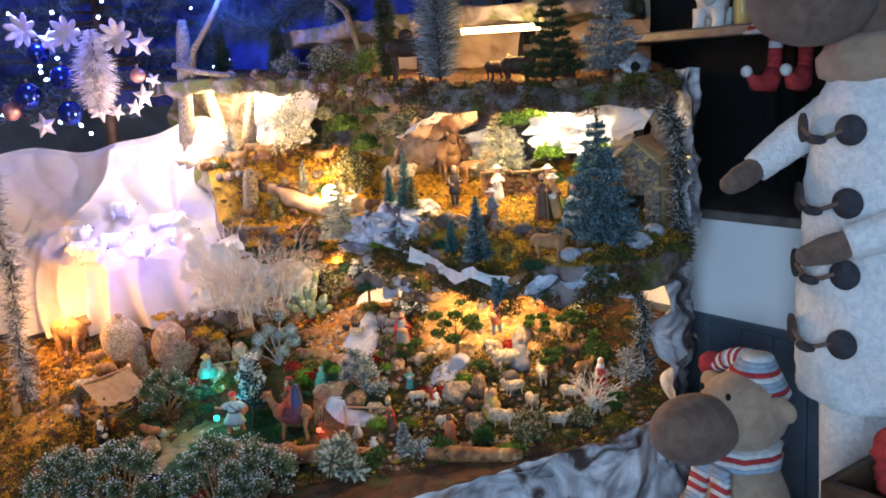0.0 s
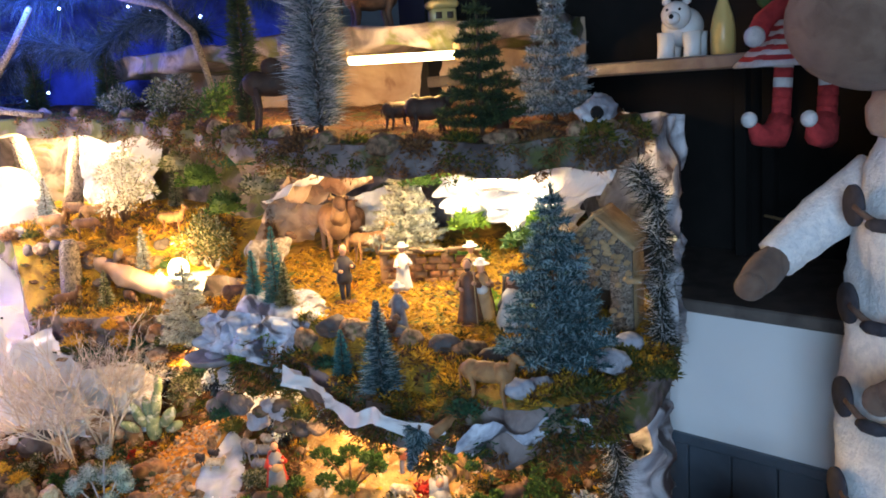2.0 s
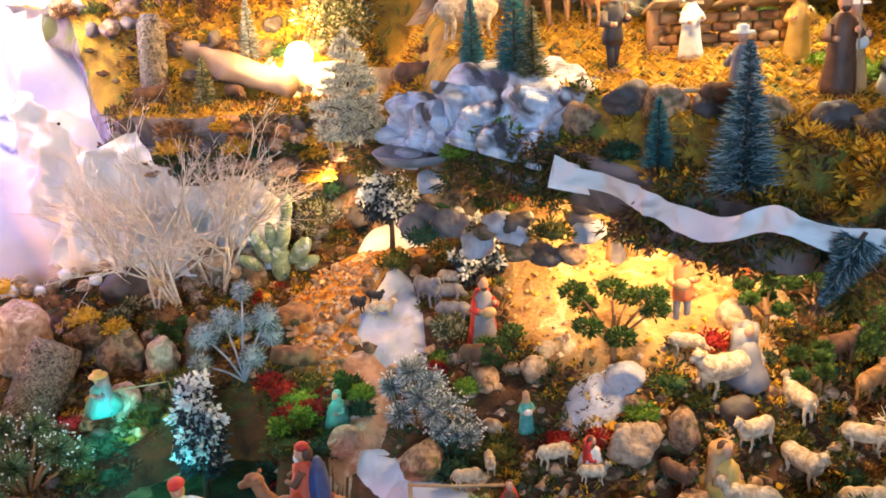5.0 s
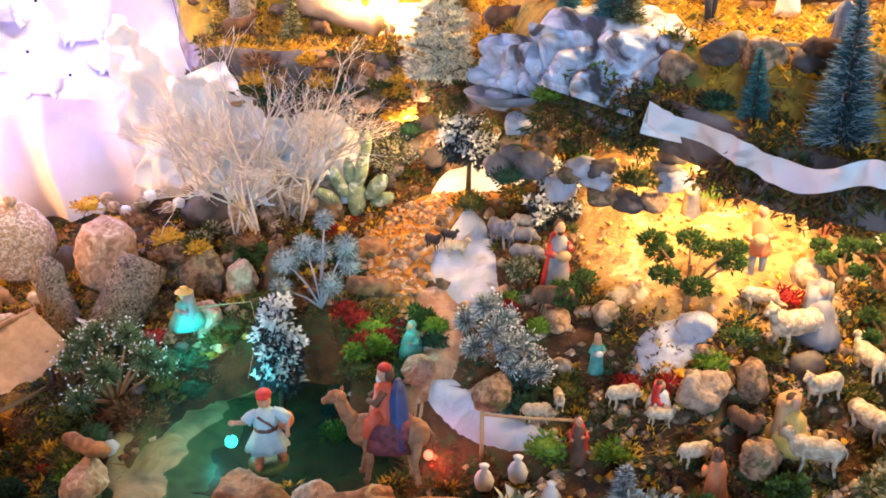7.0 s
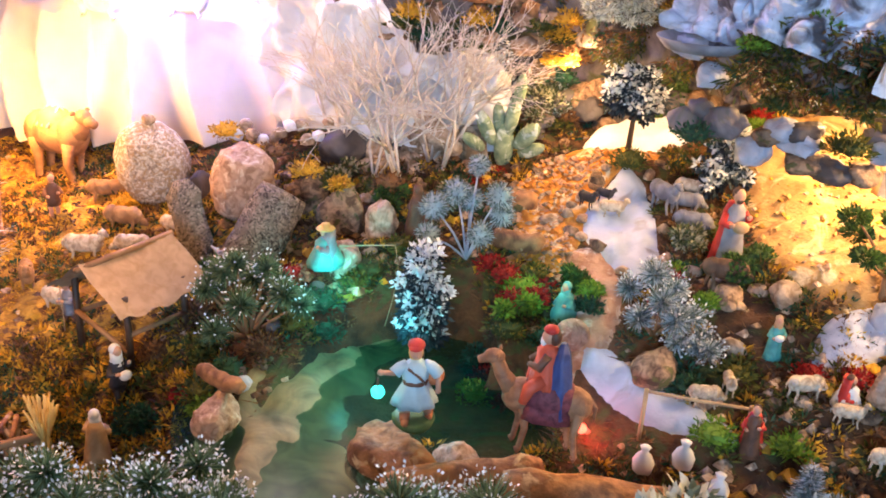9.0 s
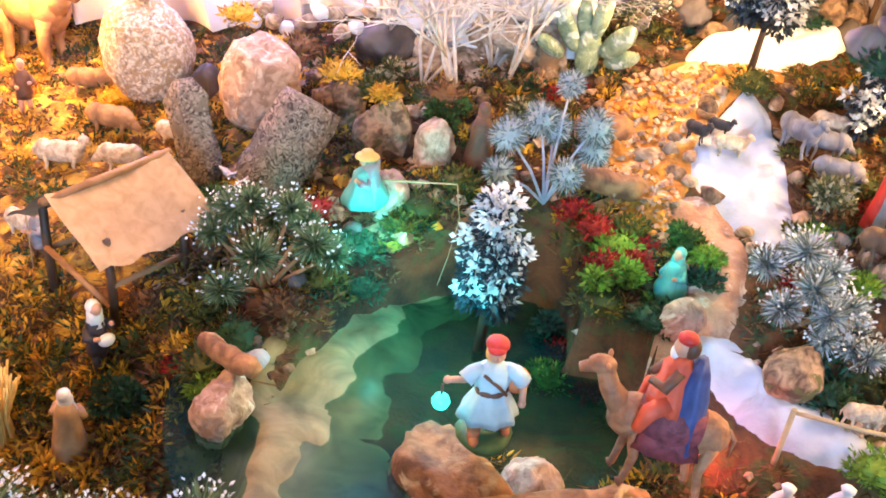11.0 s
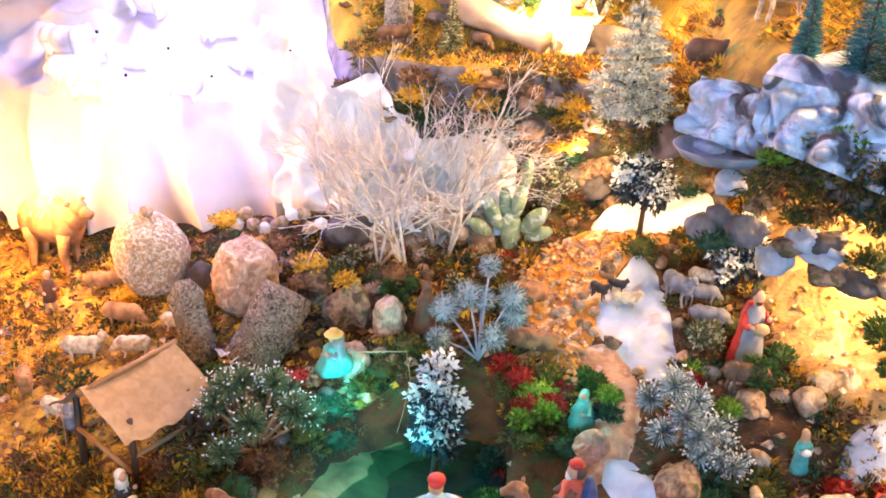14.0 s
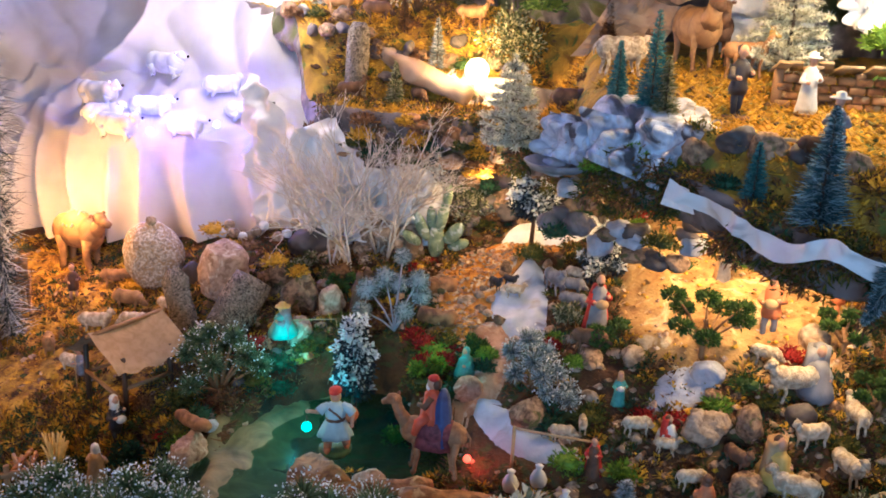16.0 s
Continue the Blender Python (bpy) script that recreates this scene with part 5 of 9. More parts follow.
part("wall", Build().add(slat(-0.062, -0.050, -0.01, -0.022, -0.040, 0.15, 0.05), "bark").add(slat(0.022, -0.050, -0.01, 0.062, -0.040, 0.15, 0.05), "bark")
     .add(slat(-0.022, -0.050, 0.075, 0.022, -0.040, 0.15, 0.05), "bark").add(slat(-0.062, -0.040, -0.01, -0.052, 0.05, 0.15, 0.05), "palewood")
     .add(slat(0.052, -0.040, -0.01, 0.062, 0.05, 0.15, 0.05), "palewood").add(slat(-0.052, 0.04, -0.01, 0.052, 0.05, 0.15, 0.05), "darkwood"), house, "cork-chip front and board sides")
part("gable", Build().add(([(-0.062, -0.048, 0.15), (0.062, -0.048, 0.15), (0, -0.048, 0.205), (-0.062, 0.05, 0.15), (0.062, 0.05, 0.15), (0, 0.05, 0.205)], [(0, 1, 2), (3, 5, 4), (0, 2, 5, 3), (1, 4, 5, 2), (0, 3, 4, 1)]), "bark"), house, smooth=False)
for s in (-1, 1):
    part("roof_board", Build().add(turned(slat(-0.005, -0.068, -0.003, 0.092, 0.066, 0.004), pose(0, 0, 0.212, 0, 40 if s > 0 else 140, 0)), "palewood"), house)
part("ledge", Build().add(slat(0.055, -0.055, 0.088, 0.078, 0.055, 0.097), "palewood"), house)
for k in range(70):
    x, z = rng.uniform(-0.058, 0.058), rng.uniform(0.0, 0.19)
    if abs(x) < 0.026 and z < 0.08 or z > 0.15 and abs(x) > 0.062 * (0.205 - z) / 0.055:
        continue
    part("cork_chip", Build().add(moved(lump(0.008, 0.004, 0.007, k, 0.5, 1), x, -0.052, z), "palewood"), house, smooth=False)


def garland(name, path, r, material, label, seed, count):
    rng = random.Random(seed)
    e = thing(name, (0, 0, 0), label, "garland")
    part("wire", Build().add(tube(path, 0.003, 6), "darkwood"), e)
    pts, dirs, lens = [], [], []
    p = [Vector(q) for q in path]
    for k in range(count):
        s = rng.uniform(0, len(p) - 1.001)
        i = int(s)
        pts.append(tuple(p[i].lerp(p[i + 1], s - i)))
        dirs.append((rng.gauss(0, 1), rng.gauss(0, 1), rng.gauss(-0.3, 0.9)))
        lens.append(r * rng.uniform(0.5, 1.1))
    part("bristles", Build().add(spikes(pts, dirs, lens, 0.0026, rng), material), e, smooth=False)
    return e


garland("frosted_garland", [(0.560, 2.19, 1.35), (0.585, 2.16, 1.29), (0.590, 2.15, 1.19), (0.585, 2.14, 1.09), (0.585, 2.13, 1.03)], 0.048, "garland_dark", "dark green garland with frosted tips hanging on the flank", 11, 3200)
garland("frosted_garland", [(0.46, 2.08, 0.94), (0.49, 2.09, 0.86), (0.48, 2.10, 0.78), (0.50, 2.10, 0.70)], 0.045, "garland_dark", "dark frosted garland below the terrace rim", 12, 1500)

# crumpled paper rocks round the stable
def sheet(name, corners, nu, nv, depth, seed, material, label, freq=7.0, sag=0.0):
    return solid(name, Build().add(paper(corners, int(nu * 1.5), int(nv * 1.5), depth, seed, freq * 1.5, sag), material), (0, 0, 0), label, "paper", "crumpled paper rocks", smooth=False)


sheet("paper_rock", [(0.24, 2.66, 1.235), (0.50, 2.46, 1.18), (0.50, 2.44, 1.37), (0.22, 2.66, 1.385)], 40, 28, 0.075, 31, "white_paper", "white crumpled paper glowing in lamplight in the grotto", 11)
for k, (x, y, z, r) in enumerate(((0.30, 2.60, 1.20, 0.04), (0.40, 2.50, 1.17, 0.035), (0.26, 2.58, 1.32, 0.03), (0.20, 2.62, 1.30, 0.04), (0.43, 2.44, 1.22, 0.025))):
    tuft((x, y, z), r, "leaf" if k % 2 else "lime", "green leaf spray tucked into the grotto paper", 640 + k, h=r, blade=0.016)
sheet("paper_rock", [(0.33, 2.44, 1.335), (0.52, 2.34, 1.27), (0.56, 2.30, 1.345), (0.36, 2.30, 1.385)], 18, 12, 0.03, 32, "white_paper", "white crumpled paper hanging under the upper rim", 9)
sheet("paper_rock", [(-0.12, 2.80, 1.25), (0.10, 2.70, 1.30), (0.10, 2.55, 1.375), (-0.10, 2.60, 1.315)], 22, 14, 0.03, 33, "tan_paper", "brown crumpled paper over the cave mouth", 8)
sheet("paper_rock", [(-0.16, 2.68, 1.285), (0.02, 2.58, 1.335), (0.04, 2.52, 1.37), (-0.12, 2.60, 1.30)], 14, 10, 0.02, 34, "white_paper", "white paper lit over the cave mouth", 9)
sheet("paper_rock", [(-0.24, 2.90, 1.13), (-0.08, 2.86, 1.12), (-0.03, 2.80, 1.24), (-0.16, 2.82, 1.27)], 16, 12, 0.03, 35, "tan_paper", "grey-brown paper rock beside the cave", 8)
sheet("paper_rock", [(0.07, 2.86, 1.12), (0.26, 2.80, 1.12), (0.20, 2.74, 1.27), (0.03, 2.80, 1.28)], 16, 12, 0.035, 36, "white_paper", "grey-white paper rock behind the animals", 8)
sheet("paper_rock", [(-0.235, 2.43, 1.015), (-0.10, 2.33, 0.985), (-0.06, 2.335, 1.085), (-0.215, 2.445, 1.09)], 34, 20, 0.036, 37, "cascade", "blue-white crumpled paper snow spilling over the rim", 15)
sheet("paper_rock", [(-0.31, 2.53, 0.995), (-0.205, 2.435, 0.99), (-0.19, 2.46, 1.07), (-0.28, 2.55, 1.07)], 20, 14, 0.030, 471, "cascade", "blue-white crumpled paper snow above the bowl", 15)
tagged(part("rim_snow", Build().add(patch([(-0.235, 2.44), (-0.06, 2.335), (-0.015, 2.345), (0.005, 2.43), (-0.05, 2.52), (-0.19, 2.56)], lambda x, y: stage_rough(x, y) + 0.012 * crease(Vector((x, y, 0.3)), 14, 5), 0.012, 0.006), "cascade")), "blue-white crusted snow on the terrace rim", "snow", kind="structure")
for k in range(26):
    x, z = rng.uniform(-0.27, -0.02), rng.uniform(0.83, 1.02)
    y = 2.47 - 0.42 * (x + 0.22) + (z - 0.9) * 0.25
    rock((x, y, z - 0.02), rng.uniform(0.018, 0.036), rng.uniform(0.018, 0.03), rng.uniform(0.014, 0.024), ("bluestone", "darkstone", "stone", "rock_dark")[k % 4], "grey stone piled in the cascade below the rim", 600 + k, 0.3, rng.uniform(0, 360))
for k, (x, y, z, r, m) in enumerate(((-0.25, 2.47, 0.86, 0.03, "deepgreen"), (-0.16, 2.42, 0.92, 0.025, "moss"), (-0.08, 2.38, 0.88, 0.03, "moss"), (-0.05, 2.36, 0.97, 0.025, "deepgreen"), (-0.2, 2.44, 0.99, 0.02, "lime"))):
    tuft((x, y - 0.01, z), r, m, "moss cushion between the cascade stones", 660 + k)
RIM_LINE = ((-0.095, 2.28, 0.998), (-0.04, 2.255, 0.988), (-0.012, 2.20, 0.974), (0.010, 2.155, 0.962), (0.035, 2.11, 0.968), (0.06, 2.06, 0.979), (0.09, 2.025, 0.987), (0.135, 2.005, 0.977), (0.19, 1.985, 0.97))


def rim_height(x, y):
    for p, q in zip(RIM_LINE, RIM_LINE[1:]):
        if x <= q[0]:
            return p[2] + (q[2] - p[2]) * max(0, (x - p[0]) / (q[0] - p[0]))
    return RIM_LINE[-1][2]


drape("white_rim", [p[:2] for p in RIM_LINE], lambda x, y: rim_height(x, y) - 0.016 * min(1, max(0.15, (0.20 - x) / 0.04)), lambda x, y: rim_height(x, y) + 0.013 * min(1, max(0.15, (0.20 - x) / 0.04)), 90, 12, 0.011, 41, "white_paper", "white paper band along the terrace rim", 15)
sheet("paper_rock", [(-0.10, 2.285, 0.975), (-0.05, 2.27, 0.965), (-0.06, 2.285, 1.0), (-0.09, 2.295, 1.008)], 10, 8, 0.012, 38, "white_paper", "pale folded paper corner at the rim band", 14)
drape("cloth_skirt", [(-0.98, 3.03), (-0.86, 2.96), (-0.72, 2.93), (-0.60, 2.90), (-0.50, 2.90)], flat(0.69), lambda x, y: 0.85 + 0.40 * (-0.56 - x) + 0.03 * math.sin(x * 31), 110, 36, 0.060, 45, "white_paper", "grey-white crumpled paper rock under the goat pasture", 11)
for k, (x, y, r) in enumerate(((-0.66, 2.87, 0.045), (-0.56, 2.87, 0.04), (-0.74, 2.86, 0.035))):
    sheet("paper_rock", [(x - r, y, low(x, y) - 0.01), (x + r, y - 0.03, low(x, y) - 0.01), (x + r * 0.6, y + 0.02, low(x, y) + r * 1.7), (x - r * 0.7, y + 0.03, low(x, y) + r * 1.4)], 9, 7, 0.03, 460 + k, "palestone", "pinkish crumpled paper rock before the twigs", 9)
sheet("paper_rock", [(0.19, 2.00, 0.93), (0.45, 1.98, 0.915), (0.41, 1.925, 0.995), (0.20, 1.95, 0.985)], 26, 10, 0.022, 42, "cascade", "white crumpled paper under the terrace rim", 10)
sheet("paper_rock", [(-0.70, 3.18, 1.00), (-0.40, 3.02, 0.995), (-0.34, 3.10, 1.10), (-0.62, 3.26, 1.14)], 24, 12, 0.03, 43, "white_paper", "cream crumpled paper below the goat pasture", 8)
for k in range(9):
    x, y = -0.05 + 0.05 * k + rng.uniform(-.01, .01), 0
    y = 2.30 - 0.62 * max(0, x + 0.05) if x < 0.3 else 2.04
    rock((x, y + 0.035, stage(x, y + 0.035) - 0.012), 0.026 + 0.010 * rng.random(), 0.020, 0.026, "darkstone" if k % 2 else "stone", "dark stone set along the terrace rim", 50 + k)
bowl = Build().add(lathe([(0.02, 0), (0.05, 0.006), (0.062, 0.02), (0.060, 0.021), (0.045, 0.010), (0.01, 0.006)], 28), "c_grey")
solid("bowl", bowl, (-0.255, 2.475, 0.972), "dark grey shallow bowl under the paper cascade", "bowl")

# the goat pasture and the lit cave
bush("olive_bush", on(-0.36, 3.10), 0.15, 0.21, "pine_olive", "big olive bush with pale leaf tips", 21, clumps=14, per=190)
bush("flocked_bush", on(-0.61, 3.20), 0.22, 0.19, "pine_cream", "cream-flocked bush in the lamplight", 22, clumps=13, per=190)
bottle("bottle_brush_tree", on(-0.85, 3.28), 0.145, 0.075, "pine_grey", "grey-green bottle-brush tree by the cave", 23)
bottle("bottle_brush_tree", on(-0.545, 3.10), 0.127, 0.049, "pine_grey", "grey bottle-brush tree on the pasture", 24)
bottle("bottle_brush_tree", on(-0.63, 3.13), 0.100, 0.035, "dry", "brown slim bottle-brush tree on the pasture", 25)
bottle("bottle_brush_tree", on(-0.51, 3.40), 0.185, 0.050, "pine_olive", "yellow-green slim bottle-brush tree", 26)
for k, (x, y, l, r, m) in enumerate(((-0.78, 3.30, 0.075, 70, "brownfur"), (-0.71, 3.26, 0.07, 110, "fawn"), (-0.91, 3.36, 0.08, 60, "brownfur"), (-0.70, 3.14, 0.065, 100, "brownfur"), (-0.47, 3.14, 0.07, 80, "fawn"), (-0.80, 3.17, 0.07, 95, "fawn"), (-0.58, 3.05, 0.055, 40, "brownfur"), (-0.74, 3.03, 0.06, 120, "brownfur"))):
    beast(on(x, y), l, m, "brown goat statuette on the straw pasture" if m == "brownfur" else "tan goat statuette on the straw pasture", r, 0.85, 0.32, 0.15, 0.03, horns=True, fat=0.22, graze=k % 3 == 0)
for k, (x, y, z, h, t, lab) in enumerate(((-1.06, 3.40, 1.20, 0.52, 4, "bark post at the cave mouth"), (-0.93, 3.50, 1.20, 0.28, -14, "bark slab leaning in the cave"), (-0.84, 3.46, 1.20, 0.24, 12, "bark slab leaning in the cave"), (-0.74, 3.08, 0.98, 0.19, 3, "grey bark stump below the pasture"))):
    b = Build().add(lathe([(0.030, 0), (0.026, h * 0.3), (0.028, h * 0.6), (0.023, h * 0.9), (0.015, h)], 14, 0.16, 6, 1.0, 0.8, k), "bark")
    solid("bark_post", b, (x, y, z), lab, "bark", tilt=(0, t))
sheet("paper_rock", [(-0.78, 3.46, 1.23), (-0.58, 3.38, 1.23), (-0.52, 3.34, 1.43), (-0.80, 3.42, 1.46)], 18, 14, 0.04, 44, "white_paper", "white crumpled paper glowing in the cave", 8)

# straw and moss underfoot
STAGE_IN = [(0.30, 1.99), (0.55, 2.1), (0.6, 2.4), (0.55, 2.75), (-0.05, 2.8), (-0.2, 2.6), (-0.05, 2.38), (0.1, 2.16)]
PASTURE = [(-0.95, 3.3), (-0.75, 3.0), (-0.32, 2.92), (-0.25, 3.1), (-0.55, 3.5), (-1.0, 3.6)]
scatter("straw", "straw", STAGE_IN, stage_rough, 16000, 0.024, 0.0030, 61, "golden straw strewn over the terrace", 0.9)
scatter("straw", "straw", PASTURE, stage_rough, 9000, 0.024, 0.0030, 62, "golden straw strewn over the pasture", 0.9)
scatter("moss", "moss", STAGE_IN, stage_rough, 5000, 0.013, 0.0022, 63, "olive moss patches on the terrace", 0.9, clump=0.62)
for k, (x, y, r, m) in enumerate(((0.36, 2.33, 0.035, "lime"), (0.50, 2.09, 0.035, "moss"), (0.42, 1.99, 0.03, "moss"), (0.13, 2.10, 0.022, "moss"), (-0.13, 2.40, 0.022, "lime"), (-0.01, 2.275, 0.022, "deepgreen"), (0.22, 1.97, 0.025, "deepgreen"), (0.30, 2.62, 0.05, "leaf"), (0.10, 2.80, 0.05, "leaf"), (0.55, 2.03, 0.03, "moss"))):
    tuft(on(x, y), r, m, "cushion of green moss on the terrace" if m != "lime" else "bright green dyed moss cushion", 70 + k)
for k, (x, y, r) in enumerate(((0.47, 2.05, 0.035), (0.31, 1.99, 0.028), (0.52, 2.12, 0.03), (0.35, 2.02, 0.022))):
    rock(on(x, y), r, r * 0.8, r * 0.7, "bluestone", "grey-white stone by the fir", 90 + k)
tube_branch = Build().add(tube([(0, 0, 0.012), (0.05, -0.01, 0.02), (0.11, 0.0, 0.016), (0.16, -0.015, 0.008)], [0.004, 0.0035, 0.003, 0.0015], 6), "palewood")
solid("branch", tube_branch, on(0.03, 2.30), "bare pale branch lying on the rim", "branch", rz=-28)
solid("branch", Build().add(tube([(0, 0, 0.02), (0.06, 0.01, 0.03), (0.13, 0.0, 0.012)], [0.010, 0.008, 0.006], 8), "wood"), on(0.17, 1.97), "brown wood piece leaning on the rim", "branch", rz=40)
debris("straw_clods", STAGE_IN, stage_rough, 1500, 0.007, ("straw", "straw", "moss", "dry"), 64, "golden and brown straw clods on the terrace")
debris("straw_clods", PASTURE, stage_rough, 1200, 0.008, ("straw", "dry", "straw"), 65, "golden and brown straw clods on the pasture")
RIM_BED = [(0.27, 1.95), (0.5, 1.98), (0.6, 2.12), (0.55, 2.14), (0.40, 2.04), (0.28, 2.02), (0.14, 2.14), (0.03, 2.27), (-0.06, 2.38), (-0.09, 2.35), (0.01, 2.20), (0.13, 2.08)]
scatter("straw", "straw", [(-0.8, 2.98), (-0.36, 2.88), (-0.24, 2.6), (-0.2, 2.9), (-0.3, 3.18), (-0.8, 3.22)], stage_rough, 9000, 0.024, 0.0030, 67, "golden straw on the pasture slope", 1.0)
moss_bed("moss_bed", RIM_BED, stage_rough, 200, 0.014, ("moss", "dry", "dry", "moss", "straw"), 66, "mixed dark moss along the terrace rim", 0.35)
moss_bed("moss_bed", PASTURE, stage_rough, 420, 0.014, ("moss", "dry", "straw", "dry"), 68, "brown and olive moss on the pasture", 0.45, 36, 0.012)
for k in range(46):
    x = rng.uniform(-0.95, -0.24)
    y = 3.10 + (0.18 * max(0, -0.55 - x)) + rng.uniform(-0.035, 0.03) - 0.22 * max(0, x + 0.45)
    if k % 3 == 0:
        tuft(on(x, y), rng.uniform(0.018, 0.032), rng.choice(("moss", "dry", "leaf")), "moss cushion on the pasture bank", 1700 + k, count=300, blade=0.012)
    else:
        rock(on(x, y, -0.008), rng.uniform(0.016, 0.036), rng.uniform(0.016, 0.028), rng.uniform(0.012, 0.026), rng.choice(("stone", "rock_dark", "stone", "darkstone")), "brown stone on the pasture bank", 1750 + k, 0.3, rng.uniform(0, 360))
for k, (x, y, z, r, m) in enumerate(((-0.30, 3.02, 1.22, 0.05, "leaf"), (-0.20, 2.98, 1.27, 0.05, "pine_olive"), (-0.40, 3.22, 1.28, 0.06, "leaf"), (-0.14, 2.90, 1.31, 0.04, "pine_olive"), (-0.48, 3.32, 1.32, 0.05, "pine_olive"), (-0.27, 3.05, 1.34, 0.05, "deepgreen"))):
    tuft((x, y, z), r, m, "green leaf spray pinned to the rock face", 1800 + k, h=r, count=420, blade=0.017)

PASTURE = [(-0.95, 3.24), (-0.80, 3.0), (-0.55, 2.94), (-0.37, 2.88), (-0.31, 2.70), (-0.24, 2.60), (-0.20, 2.80), (-0.28, 3.1), (-0.5, 3.3), (-0.9, 3.5)]
moss_bed("moss_bed", PASTURE, stage_rough, 700, 0.013, ("dry", "straw", "moss", "straw", "dry"), 94, "dry golden moss over the goat pasture slope", 0.30, 34, 0.013)
debris("gravel", PASTURE, stage_rough, 420, 0.009, ("stone", "soil", "dry", "darkstone"), 95, "chips and clods on the goat pasture slope")


def paper_roll(points, radii, seed, material):
    """A roll of stiff paper, dented and uneven."""
    pts = [Vector(p) for p in points]
    path, rad = [], []
    for k in range(25):
        q = k / 24 * (len(pts) - 1)
        i = min(int(q), len(pts) - 2)
        path.append(pts[i].lerp(pts[i + 1], q - i))
        rad.append((radii[i] + (radii[i + 1] - radii[i]) * (q - i)))
    v, f = tube(path, rad, 22)
    v = [tuple(Vector(p) + Vector((0, noise.noise(Vector(p) * 26 + Vector((seed, 0, 0))), noise.noise(Vector(p) * 24 + Vector((0, seed, 0))))) * 0.010) for p in v]
    return Build().add((v, f), material)


solid("paper_roll", paper_roll([(-0.68, 3.13, 1.10), (-0.58, 3.07, 1.055), (-0.46, 3.01, 1.02)], [0.022, 0.030, 0.024], 4, "tan_paper"), (0, 0, 0), "cream rolled paper lying along the goat pasture", "paper")
solid("lamp_bulb", Build().add(lathe([(0.004, -0.030), (0.018, -0.026), (0.027, -0.008), (0.027, 0.008), (0.018, 0.024), (0.004, 0.029)], 18), "bulb").add(tube([(0, 0, -0.03), (0, 0.004, -0.055)], [0.011, 0.012], 12), "palewood"), (-0.445, 3.055, 1.075), "glowing warm lamp bulb on the pasture", "lamp", tilt=(50, 30))
sheet("paper_rock", [(-0.62, 3.10, 1.06), (-0.45, 3.06, 1.02), (-0.43, 3.10, 1.10), (-0.60, 3.16, 1.13)], 12, 8, 0.03, 470, "white_paper", "white torn paper behind the rolled paper", 9)
moss_bed("moss_bed", [(0.10, 2.12), (0.28, 1.97), (0.50, 2.0), (0.56, 2.16), (0.40, 2.22), (0.14, 2.22)], stage_rough, 420, 0.012, ("straw", "moss", "straw", "dry"), 96, "golden and olive moss on the terrace slope", 0.25, 34, 0.013)


# ---- the white cloth mountain ----
def cloth_at(s, t):
    """A point of the cloth: a slack back, a lumpy ledge half way down, a gathered skirt below it."""
    x = -1.80 + 1.02 * s + 0.03 * math.sin(t * 5 + s * 3)
    crest = 1.255 + 0.10 * math.exp(-((s - 0.72) / 0.16) ** 2) - 0.12 * max(0, (s - 0.82) / 0.18) + 0.015 * math.sin(s * 17)
    foot = 0.60 + 0.06 * s
    out = math.exp(-((s - 0.52) / 0.36) ** 2)
    level = t
    t = min(1, max(0, t + math.sin(math.pi * t) * (0.075 * noise.noise(Vector((s * 5.5, 0.4, 0.7))) + 0.030 * noise.noise(Vector((s * 15, t * 2, 3.1))))))
    if t < 0.40:
        z = crest + (1.0 - crest) * t / 0.40
    elif t < 0.62:
        z = 1.0 - 0.13 * (t - 0.40) / 0.22
    else:
        z = 0.87 + (foot - 0.87) * (t - 0.62) / 0.38
    y = 3.42 - 0.15 * blend(0, 1, t / 0.42) - (0.05 + 0.20 * out) * blend(0, 1, (t - 0.38) / 0.25) - 0.05 * blend(0, 1, (t - 0.60) / 0.4)
    skirt = blend(0, 1, (t - 0.54) / 0.20)
    back = 1 - blend(0, 1, (t - 0.30) / 0.2)
    ledge = blend(0, 1, (t - 0.34) / 0.1) * (1 - blend(0, 1, (t - 0.58) / 0.12))
    ph = s * 33 + 2.6 * noise.noise(Vector((s * 4.2, t * 1.6, 3))) + 0.8 * noise.noise(Vector((s * 13, t * 2, 1)))
    y -= skirt * (0.046 + 0.050 * abs(noise.noise(Vector((s * 6, 0.3, 2))))) * (1 - abs(math.sin(ph)) ** 0.8) * (0.5 + 0.8 * blend(0, 1, (t - 0.6) / 0.4))
    fold = s * 2.9 + t * 1.5 + 0.5 * noise.noise(Vector((s * 2.2, t * 2.2, 6)))
    y -= back * 0.085 * (1 - abs(math.sin(fold * 2.4)) ** 0.7) + back * 0.05 * abs(noise.noise(Vector((s * 7 - t * 3, t * 3.5 + s, 5.1))))
    z += ledge * (0.034 * noise.noise(Vector((s * 12, t * 15, 8))) + 0.016 * noise.noise(Vector((s * 27, t * 30, 2))))
    y -= 0.006 * noise.noise(Vector((s * 18, t * 14, 8)))
    return Vector((x, y + (0.03 if level < 0.02 else 0), z))


def cloth_mountain():
    nu, nv = 210, 110
    v = [tuple(cloth_at(i / nu, j / nv)) for i in range(nu + 1) for j in range(nv + 1)]
    f = []
    for i in range(nu):
        for j in range(nv):
            k = i * (nv + 1) + j
            f.append((k, k + 1, k + nv + 2, k + nv + 1))
    return Build().add((v, f), "cloth")


solid("draped_cloth", cloth_mountain(), (0, 0, 0), "white cloth draped in folds as a snow mountain, glowing violet", "cloth")
